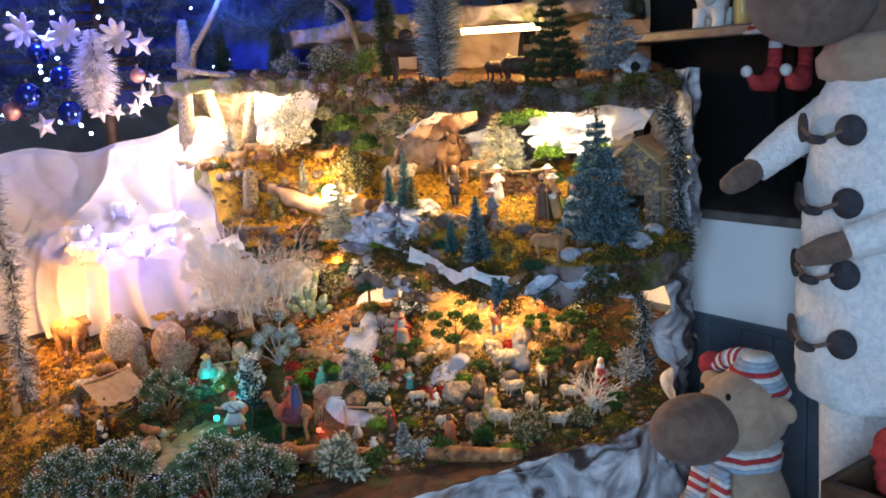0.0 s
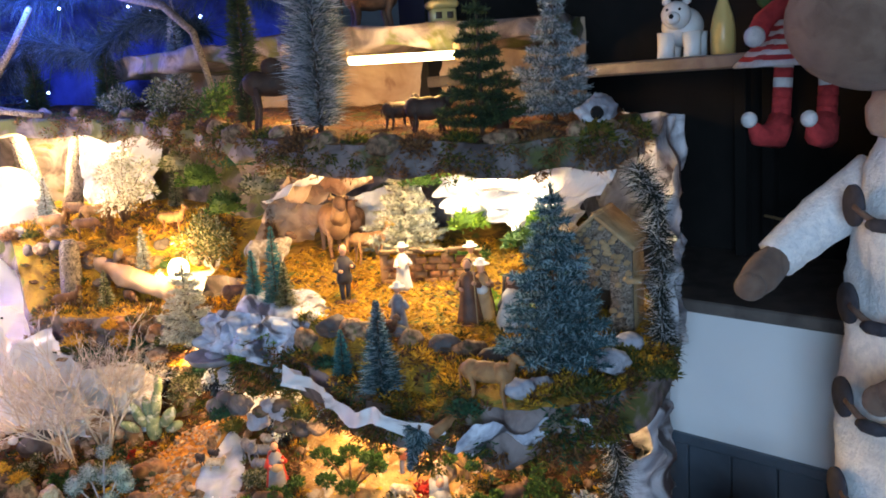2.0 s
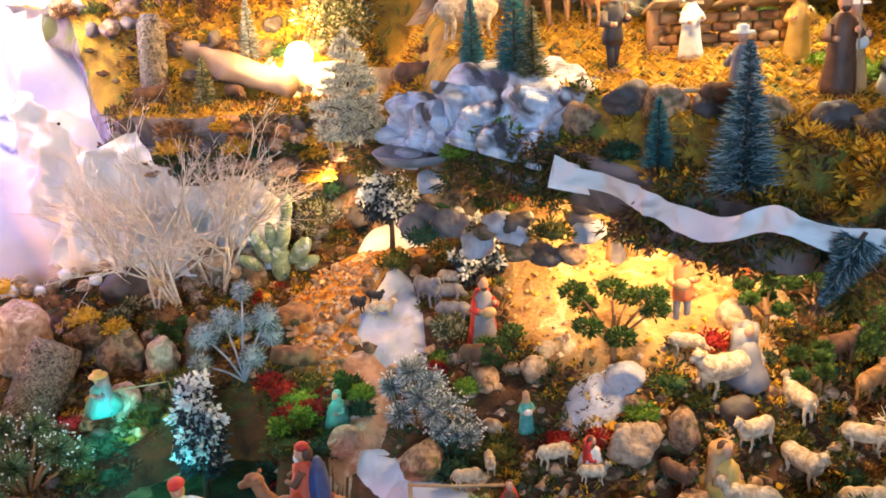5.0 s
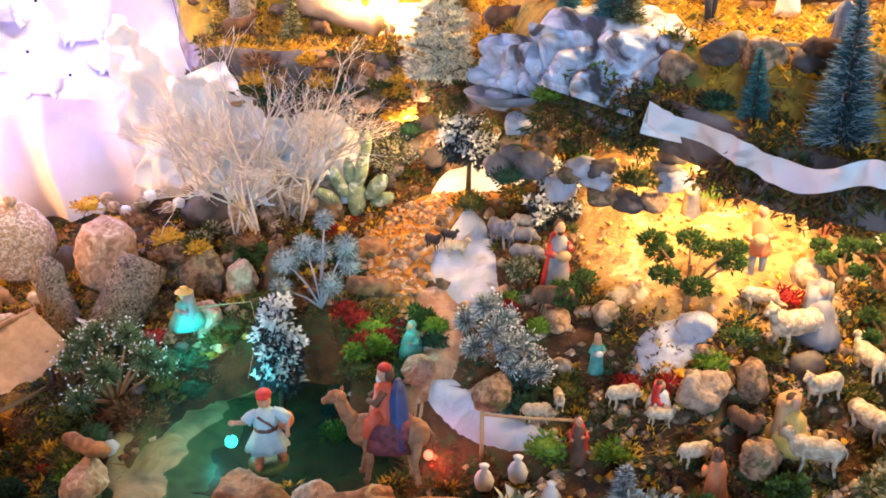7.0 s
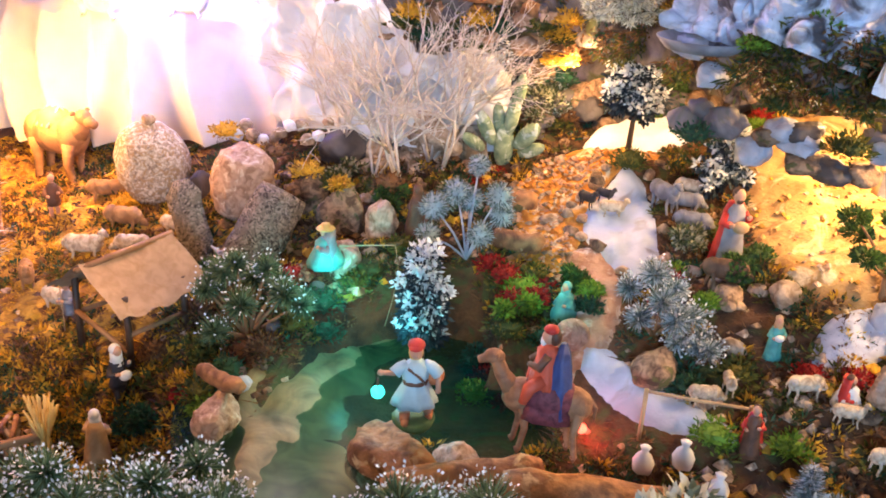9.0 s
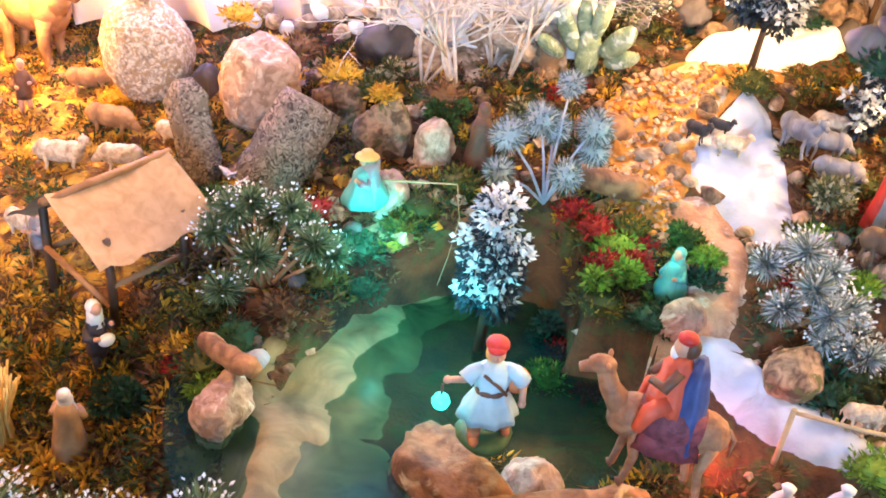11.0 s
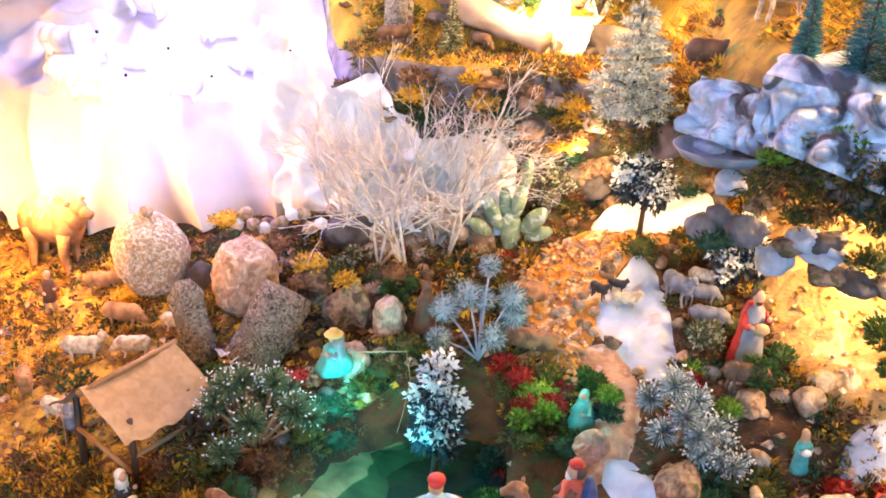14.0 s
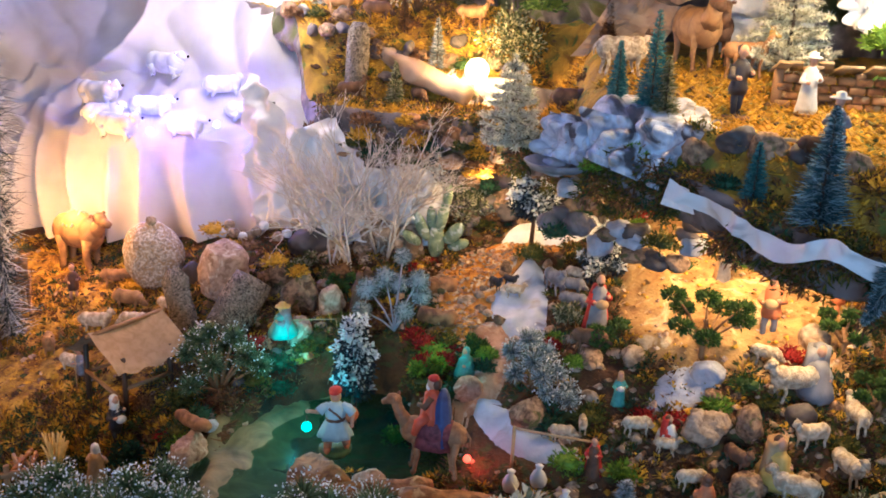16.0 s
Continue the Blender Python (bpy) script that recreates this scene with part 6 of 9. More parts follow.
for k, (s, t, l, r) in enumerate(((0.52, 0.40, 0.085, 70), (0.40, 0.50, 0.085, 75), (0.56, 0.555, 0.075, 95), (0.50, 0.62, 0.085, 75), (0.70, 0.47, 0.07, 120), (0.78, 0.53, 0.075, 100), (0.66, 0.60, 0.07, 85), (0.45, 0.585, 0.07, 110))):
    p = cloth_at(s, t)
    beast((p.x, p.y - 0.012, p.z - 0.004), l * 1.3, "c_white", "small white polar bear statuette on the glowing cloth", r, 0.54, 0.13, 0.14, 0.062, fat=0.25, tail=0.1, name="polar_bear_figurine",
          extra=lambda b, l, top_z: b.add(ball(0, -l * 0.72, top_z - l * 0.05, l * 0.035, n=7, m=5), "black"))
for k, (s, t) in enumerate(((0.505, 0.59), (0.58, 0.60), (0.72, 0.585), (0.43, 0.535))):
    p = cloth_at(s, t)
    solid("led", Build().add(ball(0, 0, 0, 0.009), "led_violet"), (p.x, p.y - 0.012, p.z + 0.004), "small blue light glowing on the cloth", "light", "fairy lights")

# ---- the lower landscape: paths, snow and pond ----
def lay(name, poly, material, label, lift=0.007, dome=0.0, category="path"):
    return tagged(part(name, Build().add(patch(poly, low_rough, lift, 0.008, dome), material)), label, category, kind="structure")


lay("gravel_path", [(-0.50, 2.72), (-0.44, 2.86), (-0.30, 2.92), (-0.20, 2.90), (-0.24, 2.78), (-0.33, 2.74), (-0.36, 2.62), (-0.40, 2.52), (-0.46, 2.56)], "gravel", "orange gravel path winding through the moss")
lay("gravel_path_low", [(-0.41, 2.60), (-0.33, 2.60), (-0.30, 2.48), (-0.34, 2.36), (-0.42, 2.34), (-0.41, 2.44)], "pinkgravel", "pinkish gravel path above the stream", 0.008)
lay("ochre_ground", [(-0.12, 2.86), (0.12, 2.92), (0.30, 2.70), (0.34, 2.46), (0.26, 2.34), (0.02, 2.33), (-0.08, 2.40), (-0.13, 2.55), (-0.10, 2.70)], "ochre", "ochre sand ground under the lamps", 0.009)
lay("snow_pool", [(-0.290, 2.765), (-0.325, 2.735), (-0.372, 2.695), (-0.372, 2.63), (-0.335, 2.565), (-0.285, 2.485), (-0.255, 2.49), (-0.248, 2.6), (-0.248, 2.669), (-0.258, 2.735)], "ice", "white crusted snow patch on the path", 0.010)
lay("snow_bank", [(-0.37, 2.86), (-0.20, 2.86), (-0.12, 2.90), (-0.14, 2.96), (-0.34, 2.95)], "snow", "white snow bank behind the path", 0.034)
lay("snow_bank_low", [(-0.09, 2.31), (-0.02, 2.30), (0.05, 2.33), (0.03, 2.385), (-0.06, 2.38)], "bluestone", "blue-white crusted snow among the stones", 0.014)
lay("snow_stream", [(-0.385, 2.40), (-0.345, 2.40), (-0.31, 2.355), (-0.26, 2.315), (-0.19, 2.27), (-0.165, 2.235), (-0.25, 2.245), (-0.33, 2.295), (-0.375, 2.345)], "ice", "white paper stream curving down to the front", 0.014)
lay("snow_left", [(-0.78, 2.92), (-0.62, 2.86), (-0.52, 2.93), (-0.56, 3.06), (-0.78, 3.04)], "snow", "white snow at the foot of the cloth mountain", 0.02)
pond = Build()
ring = [(0.30 * math.cos(a / 40 * 6.2832) * 1.05 - 0.62, 0.33 * math.sin(a / 40 * 6.2832) + 2.34, 0.474) for a in range(40)]
pond.add((ring + [(-0.62, 2.34, 0.474)], [(k, (k + 1) % 40, 40) for k in range(40)]), "water")
tagged(part("water", pond), "green-brown still pond water lit teal", "water", kind="structure")
def pond_bed():
    """Cream paper laid down the west bank and on under the water, with a crumpled lip."""
    v, f, nu, nv = [], [], 60, 30
    for i in range(nu + 1):
        y = 2.10 + 0.46 * i / nu
        for j in range(nv + 1):
            t = j / nv
            x = pond_bank(y) - 0.055 + 0.26 * t
            deep = 0.60 + 0.3 * blend(0, 1, (2.42 - y) / 0.2)
            z = blend(low(x - 0.02, y) + 0.008, 0.480, t / 0.20) if t < 0.20 else blend(0.480, 0.430, (t - 0.20) / deep)
            z = max(z, 0.40) + 0.009 * crease(Vector((x, y, 0.2)), 13, 4) + 0.004 * noise.noise(Vector((x, y, 1)) * 40)
            v.append((x + 0.008 * noise.noise(Vector((y * 22, t * 3, 0))), y, z))
    for i in range(nu):
        for j in range(nv):
            k = i * (nv + 1) + j
            f.append((k, k + nv + 1, k + nv + 2, k + 1))
    return Build().add((v, f), "creambed")


tagged(part("pond_shore", pond_bed()), "cream crumpled paper bank running under the pond water", "shore", kind="structure")
for k in range(9):
    y = 2.28 + 0.029 * k
    rock((pond_bank(y) - 0.060 + 0.010 * math.sin(k * 2.3), y, low(pond_bank(y) - 0.06, y) - 0.004 + 0.006 * math.sin(k * 1.7)), 0.017, 0.013, 0.013 + 0.004 * math.sin(k * 3.1), ("stone", "bluestone", "darkstone")[k % 3], "small grey stone edging the pond bank", 930 + k, 0.3, k * 47, "pebble", "stones edging the pond", 2)

rnd = random.Random(9)
# stones, placed where they show
for k, (x, y, rx, ry, rz, m, lab, ro) in enumerate((
        (-1.155, 2.815, 0.072, 0.066, 0.085, "granite", "rounded speckled granite boulder with a knob", 0.08),
        (-0.955, 2.735, 0.072, 0.055, 0.080, "pinkstone", "broad pinkish flat-topped boulder", 0.18),
        (-0.800, 2.900, 0.070, 0.040, 0.045, "darkstone", "dark sloping slab of stone", 0.2),
        (-0.640, 2.905, 0.075, 0.050, 0.055, "palestone", "pale slab under the white twigs", 0.25),
        (-1.06, 2.80, 0.026, 0.026, 0.034, "darkstone", "small dark stone between the boulders", 0.15),
        (-0.775, 2.675, 0.040, 0.035, 0.055, "stone", "upright brown stone among boulders", 0.25), (-0.70, 2.66, 0.030, 0.028, 0.042, "palestone", "pale round stone among boulders", 0.25),
        (-0.845, 2.735, 0.040, 0.035, 0.050, "stone", "moss-topped brown stone among boulders", 0.25), (-0.745, 2.56, 0.028, 0.03, 0.04, "pinkstone", "pinkish stone by the angler", 0.2),
        (-0.278, 2.335, 0.034, 0.030, 0.032, "stone", "brown boulder on the stream bank", 0.18), (0.010, 2.262, 0.040, 0.030, 0.036, "palestone", "pale angular boulder among sheep", 0.35),
        (0.020, 2.345, 0.032, 0.026, 0.026, "bluestone", "blue-grey rounded stone on snow", 0.14), (-0.385, 2.325, 0.022, 0.022, 0.024, "pinkstone", "round orange-lit stone in the stream", 0.08),
        (-0.39, 2.40, 0.030, 0.026, 0.028, "pinkstone", "pale stone at the path end", 0.2), (-0.17, 2.44, 0.028, 0.022, 0.022, "stone", "brown stone beside the gravel", 0.2), (-0.10, 2.42, 0.026, 0.022, 0.022, "palestone", "tan stone beside the gravel", 0.2),
        (0.075, 2.25, 0.028, 0.024, 0.036, "stone", "brown upright stone behind lambs", 0.2), (0.155, 2.27, 0.030, 0.024, 0.026, "darkstone", "dark stone behind the lambs", 0.2), (0.06, 2.17, 0.032, 0.026, 0.034, "stone", "brown boulder by the shepherd", 0.25),
        (0.20, 2.40, 0.03, 0.025, 0.03, "palestone", "pale stone under the lamps", 0.2), (-0.48, 2.71, 0.030, 0.028, 0.028, "stone", "brown stone near the path", 0.2), (-0.86, 2.255, 0.042, 0.034, 0.045, "pinkstone", "pinkish stone on the pond bank", 0.25),
        (-0.605, 2.195, 0.085, 0.055, 0.050, "log", "reddish-brown rock beneath the lantern bearer", 0.3), (-0.535, 2.215, 0.040, 0.030, 0.030, "palestone", "pale stone beneath the lantern bearer", 0.25))):
    rock(on_low(x, y, -0.006), rx, ry, rz, m, lab, 200 + k, ro, rnd.uniform(0, 360))
solid("stone_knob", Build().add(lump(0.013, 0.011, 0.014, 3, 0.3, 2), "palestone"), (-1.155, 2.815, low(-1.155, 2.815) + 0.136), "small pale stone on the granite boulder", "rock")

# many little stones strewn about the pasture and the banks
for k in range(190):
    zone = k % 4
    if zone == 0:
        x, y = rnd.uniform(-0.25, 0.45), rnd.uniform(2.06, 2.33)
    elif zone == 1:
        x, y = rnd.uniform(-1.02, -0.55), rnd.uniform(2.74, 2.98)
    elif zone == 2:
        x, y = rnd.uniform(-0.20, 0.50), rnd.uniform(2.10, 2.48)
    else:
        x, y = rnd.uniform(-0.60, -0.10), rnd.uniform(2.50, 2.96)
    if pond_depth(x, y) > -0.3 or inside((x, y), [(-0.38, 2.72), (-0.25, 2.72), (-0.25, 2.52), (-0.34, 2.52)]) or inside((x, y), [(-0.45, 2.43), (-0.36, 2.42), (-0.17, 2.29), (-0.16, 2.21), (-0.28, 2.21), (-0.45, 2.34)]):
        continue
    r = rnd.uniform(0.007, 0.017)
    rock(on_low(x, y, -0.003), r * rnd.uniform(0.9, 1.4), r, r * rnd.uniform(0.6, 1.0), rnd.choice(("stone", "palestone", "palestone", "pinkstone", "stone")), "small rounded pebble among moss and gravel", 400 + k, 0.30, rnd.uniform(0, 360), "pebble", "pebbles", 2)

for k, (x, y) in enumerate(((-0.385, 2.70), (-0.365, 2.72), (-0.345, 2.74), (-0.39, 2.675), (-0.325, 2.765), (-0.385, 2.64), (-0.37, 2.615), (-0.255, 2.745), (-0.245, 2.70), (-0.24, 2.62), (-0.245, 2.55), (-0.345, 2.585), (-0.31, 2.53), (-0.365, 2.665))):
    rock(on_low(x, y, 0.002), 0.012 + 0.005 * (k % 3), 0.011, 0.008 + 0.003 * (k % 2), ("palestone", "pinkstone", "stone")[k % 3], "flat pale stone edging the snow patch", 980 + k, 0.3, k * 61, "pebble", "pebbles", 2)

# golden moss and pale lichen lodged on the boulders
for k, (x, y, z, r, m) in enumerate(((-0.945, 2.755, 0.100, 0.022, "straw"), (-0.915, 2.775, 0.085, 0.028, "dry"), (-0.845, 2.735, 0.072, 0.028, "straw"), (-0.80, 2.74, 0.05, 0.024, "moss"), (-1.02, 2.84, 0.10, 0.030, "straw"), (-0.775, 2.675, 0.082, 0.018, "straw"), (-0.70, 2.74, 0.03, 0.03, "dry"), (-1.19, 2.77, 0.01, 0.03, "straw"), (-1.09, 2.74, 0.0, 0.026, "straw"))):
    tuft(on_low(x, y, z), r, m, "golden dry moss lodged on the boulders", 880 + k, count=300, blade=0.011)
for k in range(11):
    x, y = -1.0 + 0.017 * k, 2.84 + 0.012 * math.sin(k * 2.1)
    rock(on_low(x, y, 0.085 + 0.014 * math.sin(k * 1.3)), 0.015, 0.013, 0.013, "palestone" if k % 3 else "white_paper", "pale round pebble heaped behind the boulders", 900 + k, 0.25, k * 50, "pebble", "pebbles", 2)

# trees and bushes of the lower landscape
snow_tree("snowy_tree", (-0.292, 2.775, low(-0.292, 2.775)), 0.172, 0.110, "small dark tree heavily flocked with snow", 31, 0.48, 36, 0.35)
snow_tree("snowy_tree", (-0.605, 2.425, 0.460), 0.225, 0.105, "snow-flocked dark tree standing by the pond", 32, 0.36, 28)
snow_tree("frosted_bush", on_low(-0.139, 2.69), 0.112, 0.095, "dark frosted bush behind the red-cloaked statuette", 33, 0.2, 16)
snow_tree("frosted_bush", on_low(-0.545, 2.99), 0.190, 0.115, "dark bush with cream tips before the terrace", 34, 0.35, 22)
pompom_bush("frosted_bush", on_low(-0.275, 2.395), 0.115, 0.11, "grey-green bush with frosted sprays over the stream", 35, 9, 0.026, 420, 40, "thistle")
pompom_bush("frosted_bush", on_low(-0.225, 2.365), 0.060, 0.06, "pale frosted sprig over the stream", 36, 5, 0.022, 300, 60, "thistle")
bush("frosted_bush", on_low(-0.100, 2.94), 0.20, 0.10, "pine_grey", "grey frosted bush under the cascade", 37, clumps=10, per=130)
pompom_bush("leafy_bush", on_low(-0.865, 2.425), 0.150, 0.170, "green bush with snowy tips by the pond", 38, 11, 0.032, 460, 45)
pompom_bush("leafy_bush", on_low(-0.965, 1.985), 0.25, 0.210, "round frosted green bush at the front", 39, 13, 0.036, 460, 120)
pompom_bush("leafy_bush", on_low(-0.82, 1.985), 0.245, 0.200, "round frosted green bush at the front", 40, 13, 0.036, 460, 120)
pompom_bush("leafy_bush", on_low(-0.57, 1.95), 0.225, 0.200, "low frosted green bush at the front", 41, 13, 0.036, 460, 120)
pompom_bush("leafy_bush", on_low(-0.47, 1.99), 0.17, 0.170, "round frosted green bush at the front", 42, 13, 0.036, 460, 120)
bush("leafy_bush", on_low(-0.56, 2.055), 0.09, 0.13, "pine_frost", "pale leafy bush at the front edge", 43, clumps=10, per=130, leaf=0.017)
bush("leafy_bush", on_low(-0.28, 2.05), 0.11, 0.13, "pine_frost", "pale broad-leaved bush at the front edge", 44, clumps=10, per=120, leaf=0.020)
bush("leafy_bush", on_low(-0.02, 2.06), 0.06, 0.09, "leaf", "green leafy sprig at the front edge", 45, clumps=7, per=120, leaf=0.014)
bottle("frosted_sprig", on_low(-0.126, 2.130), 0.095, 0.045, "pine_grey", "white frosted upright sprig at the front", 46, profile="round", base=False)
bush("frosted_bush", on_low(-0.09, 2.11), 0.05, 0.10, "thistle", "white frosted fern at the front", 47, clumps=8, per=100)
bush("frosted_bush", on_low(0.20, 2.075), 0.11, 0.10, "pine_olive", "grey-green bush on the front edge", 48, clumps=9, per=130)
garland("pine_garland", [(-1.40, 2.62, 0.50), (-1.41, 2.63, 0.72), (-1.40, 2.64, 0.95), (-1.43, 2.64, 1.12), (-1.45, 2.66, 1.24)], 0.075, "snowleaf", "dark pine branch with frosted needles standing at the cloth", 13, 4200)


def topiary(at, h, w, label, seed, pads=6):
    rng = random.Random(seed)
    e = thing("topiary_tree", at, label, "tree", "topiary trees", rz=rng.uniform(0, 360))
    stems, pts, dirs, lens = Build(), [], [], []
    stems.add(tube([(0, 0, 0), (0.004, 0, h * 0.3), (-0.002, 0, h * 0.6)], [0.006, 0.0045, 0.003], 7), "wood")
    for k in range(pads):
        a = 6.283 * k / pads + rng.uniform(-0.3, 0.3)
        r = w * 0.42 * (1 if k else 0.2)
        z = h * (0.45 + 0.42 * rng.random()) if k else h * 0.86
        c = Vector((r * math.cos(a), r * math.sin(a), z))
        stems.add(tube([(0, 0, h * 0.3), (c.x * 0.5, c.y * 0.5, z * 0.72), tuple(c)], [0.003, 0.0022, 0.0012], 5), "wood")
        for q in range(420):
            d = Vector((rng.gauss(0, 1), rng.gauss(0, 1), rng.gauss(0, 0.55))).normalized()
            s = w * 0.135 * rng.random() ** 0.4
            p = c + Vector((d.x * s, d.y * s, d.z * s * 0.6))
            pts.append(tuple(p))
            dirs.append((d.x + rng.uniform(-.5, .5), d.y + rng.uniform(-.5, .5), d.z + rng.uniform(-0.2, 0.9)))
            lens.append(0.0085 * rng.uniform(0.6, 1.2))
    part("stem", stems, e)
    part("foliage", Build().add(leaves(pts, dirs, lens, 0.0042, rng), "leaf"), e, smooth=False)
    return e


topiary(on_low(0.010, 2.375), 0.140, 0.135, "dark green cloud-pruned topiary tree on sand", 51, 8)
topiary(on_low(0.245, 2.400), 0.090, 0.080, "small green topiary tree beside the red cushion", 52, 5)
topiary(on_low(0.330, 2.420), 0.095, 0.080, "small green topiary tree on the sand", 53, 5)
topiary(on_low(0.28, 2.30), 0.075, 0.075, "small green topiary tree by the sheep", 54, 5)


def thistles(at, h, label, seed):
    rng = random.Random(seed)
    e = thing("globe_thistles", at, label, "flower", rz=0)
    for k, (x, y, z, r) in enumerate(((-0.055, 0.0, 0.085, 0.026), (-0.02, -0.01, 0.115, 0.024), (0.02, -0.015, 0.05, 0.024), (0.045, 0.0, 0.11, 0.026), (0.01, 0.02, 0.15, 0.020), (0.05, 0.01, 0.075, 0.023), (-0.06, -0.03, 0.05, 0.022), (0.0, 0.03, 0.09, 0.024))):
        head = part("flower_head", Build().add(ball(x, y, z, r * 0.66), "thistle"), e)
        pts, dirs, lens = [], [], []
        for q in range(420):
            d = Vector((rng.gauss(0, 1), rng.gauss(0, 1), rng.gauss(0, 1))).normalized()
            pts.append((x + d.x * r * 0.6, y + d.y * r * 0.6, z + d.z * r * 0.6))
            dirs.append(tuple(d + Vector((rng.uniform(-.2, .2), rng.uniform(-.2, .2), rng.uniform(-.2, .2)))))
            lens.append(r * 0.42 * rng.uniform(0.7, 1.2))
        part("bristles", Build().add(spikes(pts, dirs, lens, 0.0026, rng), "thistle"), head, smooth=False)
        part("stem", Build().add(tube([(0.0, 0.0, 0), (x * 0.4, y * 0.4, z * 0.5), (x, y, z)], [0.0022, 0.0018, 0.0014], 5), "bluestone"), e)
    return e


thistles(on_low(-0.550, 2.560, 0.028), 0.16, "cluster of pale blue-grey globe thistles", 55)


def twig_tree(at, h, spread, label, seed, depth=5, name="white_twig_tree", thick=0.0022, material="white_twig"):
    rng = random.Random(seed)
    e = thing(name, at, label, "twigs", "bare twig trees")
    stem, b = Build(), Build()

    def grow(p, d, l, r, n):
        q = p + d * l
        m = p.lerp(q, 0.5) + Vector((rng.uniform(-1, 1), rng.uniform(-1, 1), 0)) * l * 0.08
        (stem if n > depth - 2 else b).add(tube([p, m, q], [r, r * 0.85, r * 0.7], 5), material)
        if n == 0:
            return
        for k in range(3 if n > 2 else 2):
            e = (d + Vector((rng.gauss(0, 1), rng.gauss(0, 1), rng.gauss(0.1, 0.6))) * spread).normalized()
            grow(p.lerp(q, rng.uniform(0.55, 1.0)), e, l * rng.uniform(0.55, 0.82), r * 0.62, n - 1)
    for k in range(4):
        grow(Vector((0, 0, 0)), Vector((rng.gauss(0, 0.28), rng.gauss(0, 0.28), 1)).normalized(), h * 0.36, thick, depth)
    part("stem", stem, e)
    part("twig", b, e)["kind"] = "stuff"
    return e


twig_tree(on_low(-0.685, 2.80), 0.42, 0.50, "bare white twig tree before the cloth mountain", 61, 4, thick=0.0034)
twig_tree(on_low(-0.74, 2.83), 0.36, 0.60, "bare white twig tree before the cloth mountain", 66, 4, thick=0.0030)
twig_tree(on_low(-0.64, 2.86), 0.44, 0.42, "bare white twig tree before the cloth mountain", 67, 4, thick=0.0030)
twig_tree(on_low(-0.615, 2.84), 0.36, 0.55, "bare white twig tree before the cloth mountain", 62, thick=0.0032)
twig_tree(on_low(-0.80, 2.88), 0.34, 0.50, "bare white twigs before the cloth mountain", 63, 4, thick=0.0030)
twig_tree((-0.60, 2.93, 0.72), 0.24, 0.28, "tall pale dried stalks", 64, 3)
twig_tree(on_low(0.358, 2.165), 0.165, 0.55, "small bare white twig tree on the front edge", 65, 4, thick=0.0050)

cactus = thing("cactus", on_low(-0.505, 2.86), "flat-padded cactus dusted white", "cactus")
for k, (x, y, z, a, rx, rzz) in enumerate(((0.0, 0.0, 0.035, 0, 0.024, 0.036), (-0.035, 0.0, 0.068, -28, 0.018, 0.030), (0.012, 0.0, 0.095, 10, 0.017, 0.034), (0.040, -0.008, 0.058, 40, 0.020, 0.028), (-0.012, 0.006, 0.082, -8, 0.015, 0.028), (0.022, 0.0, 0.140, 6, 0.014, 0.026), (-0.055, -0.006, 0.04, -55, 0.015, 0.024), (0.05, 0.0, 0.03, 65, 0.016, 0.024))):
    part("pad", Build().add(turned(ball(0, 0, 0, rx * 0.82, 0.010, rzz * 1.2, 12, 8), pose(x, y, z, 0, a, 20 * (-1) ** k)), "cactus"), cactus)

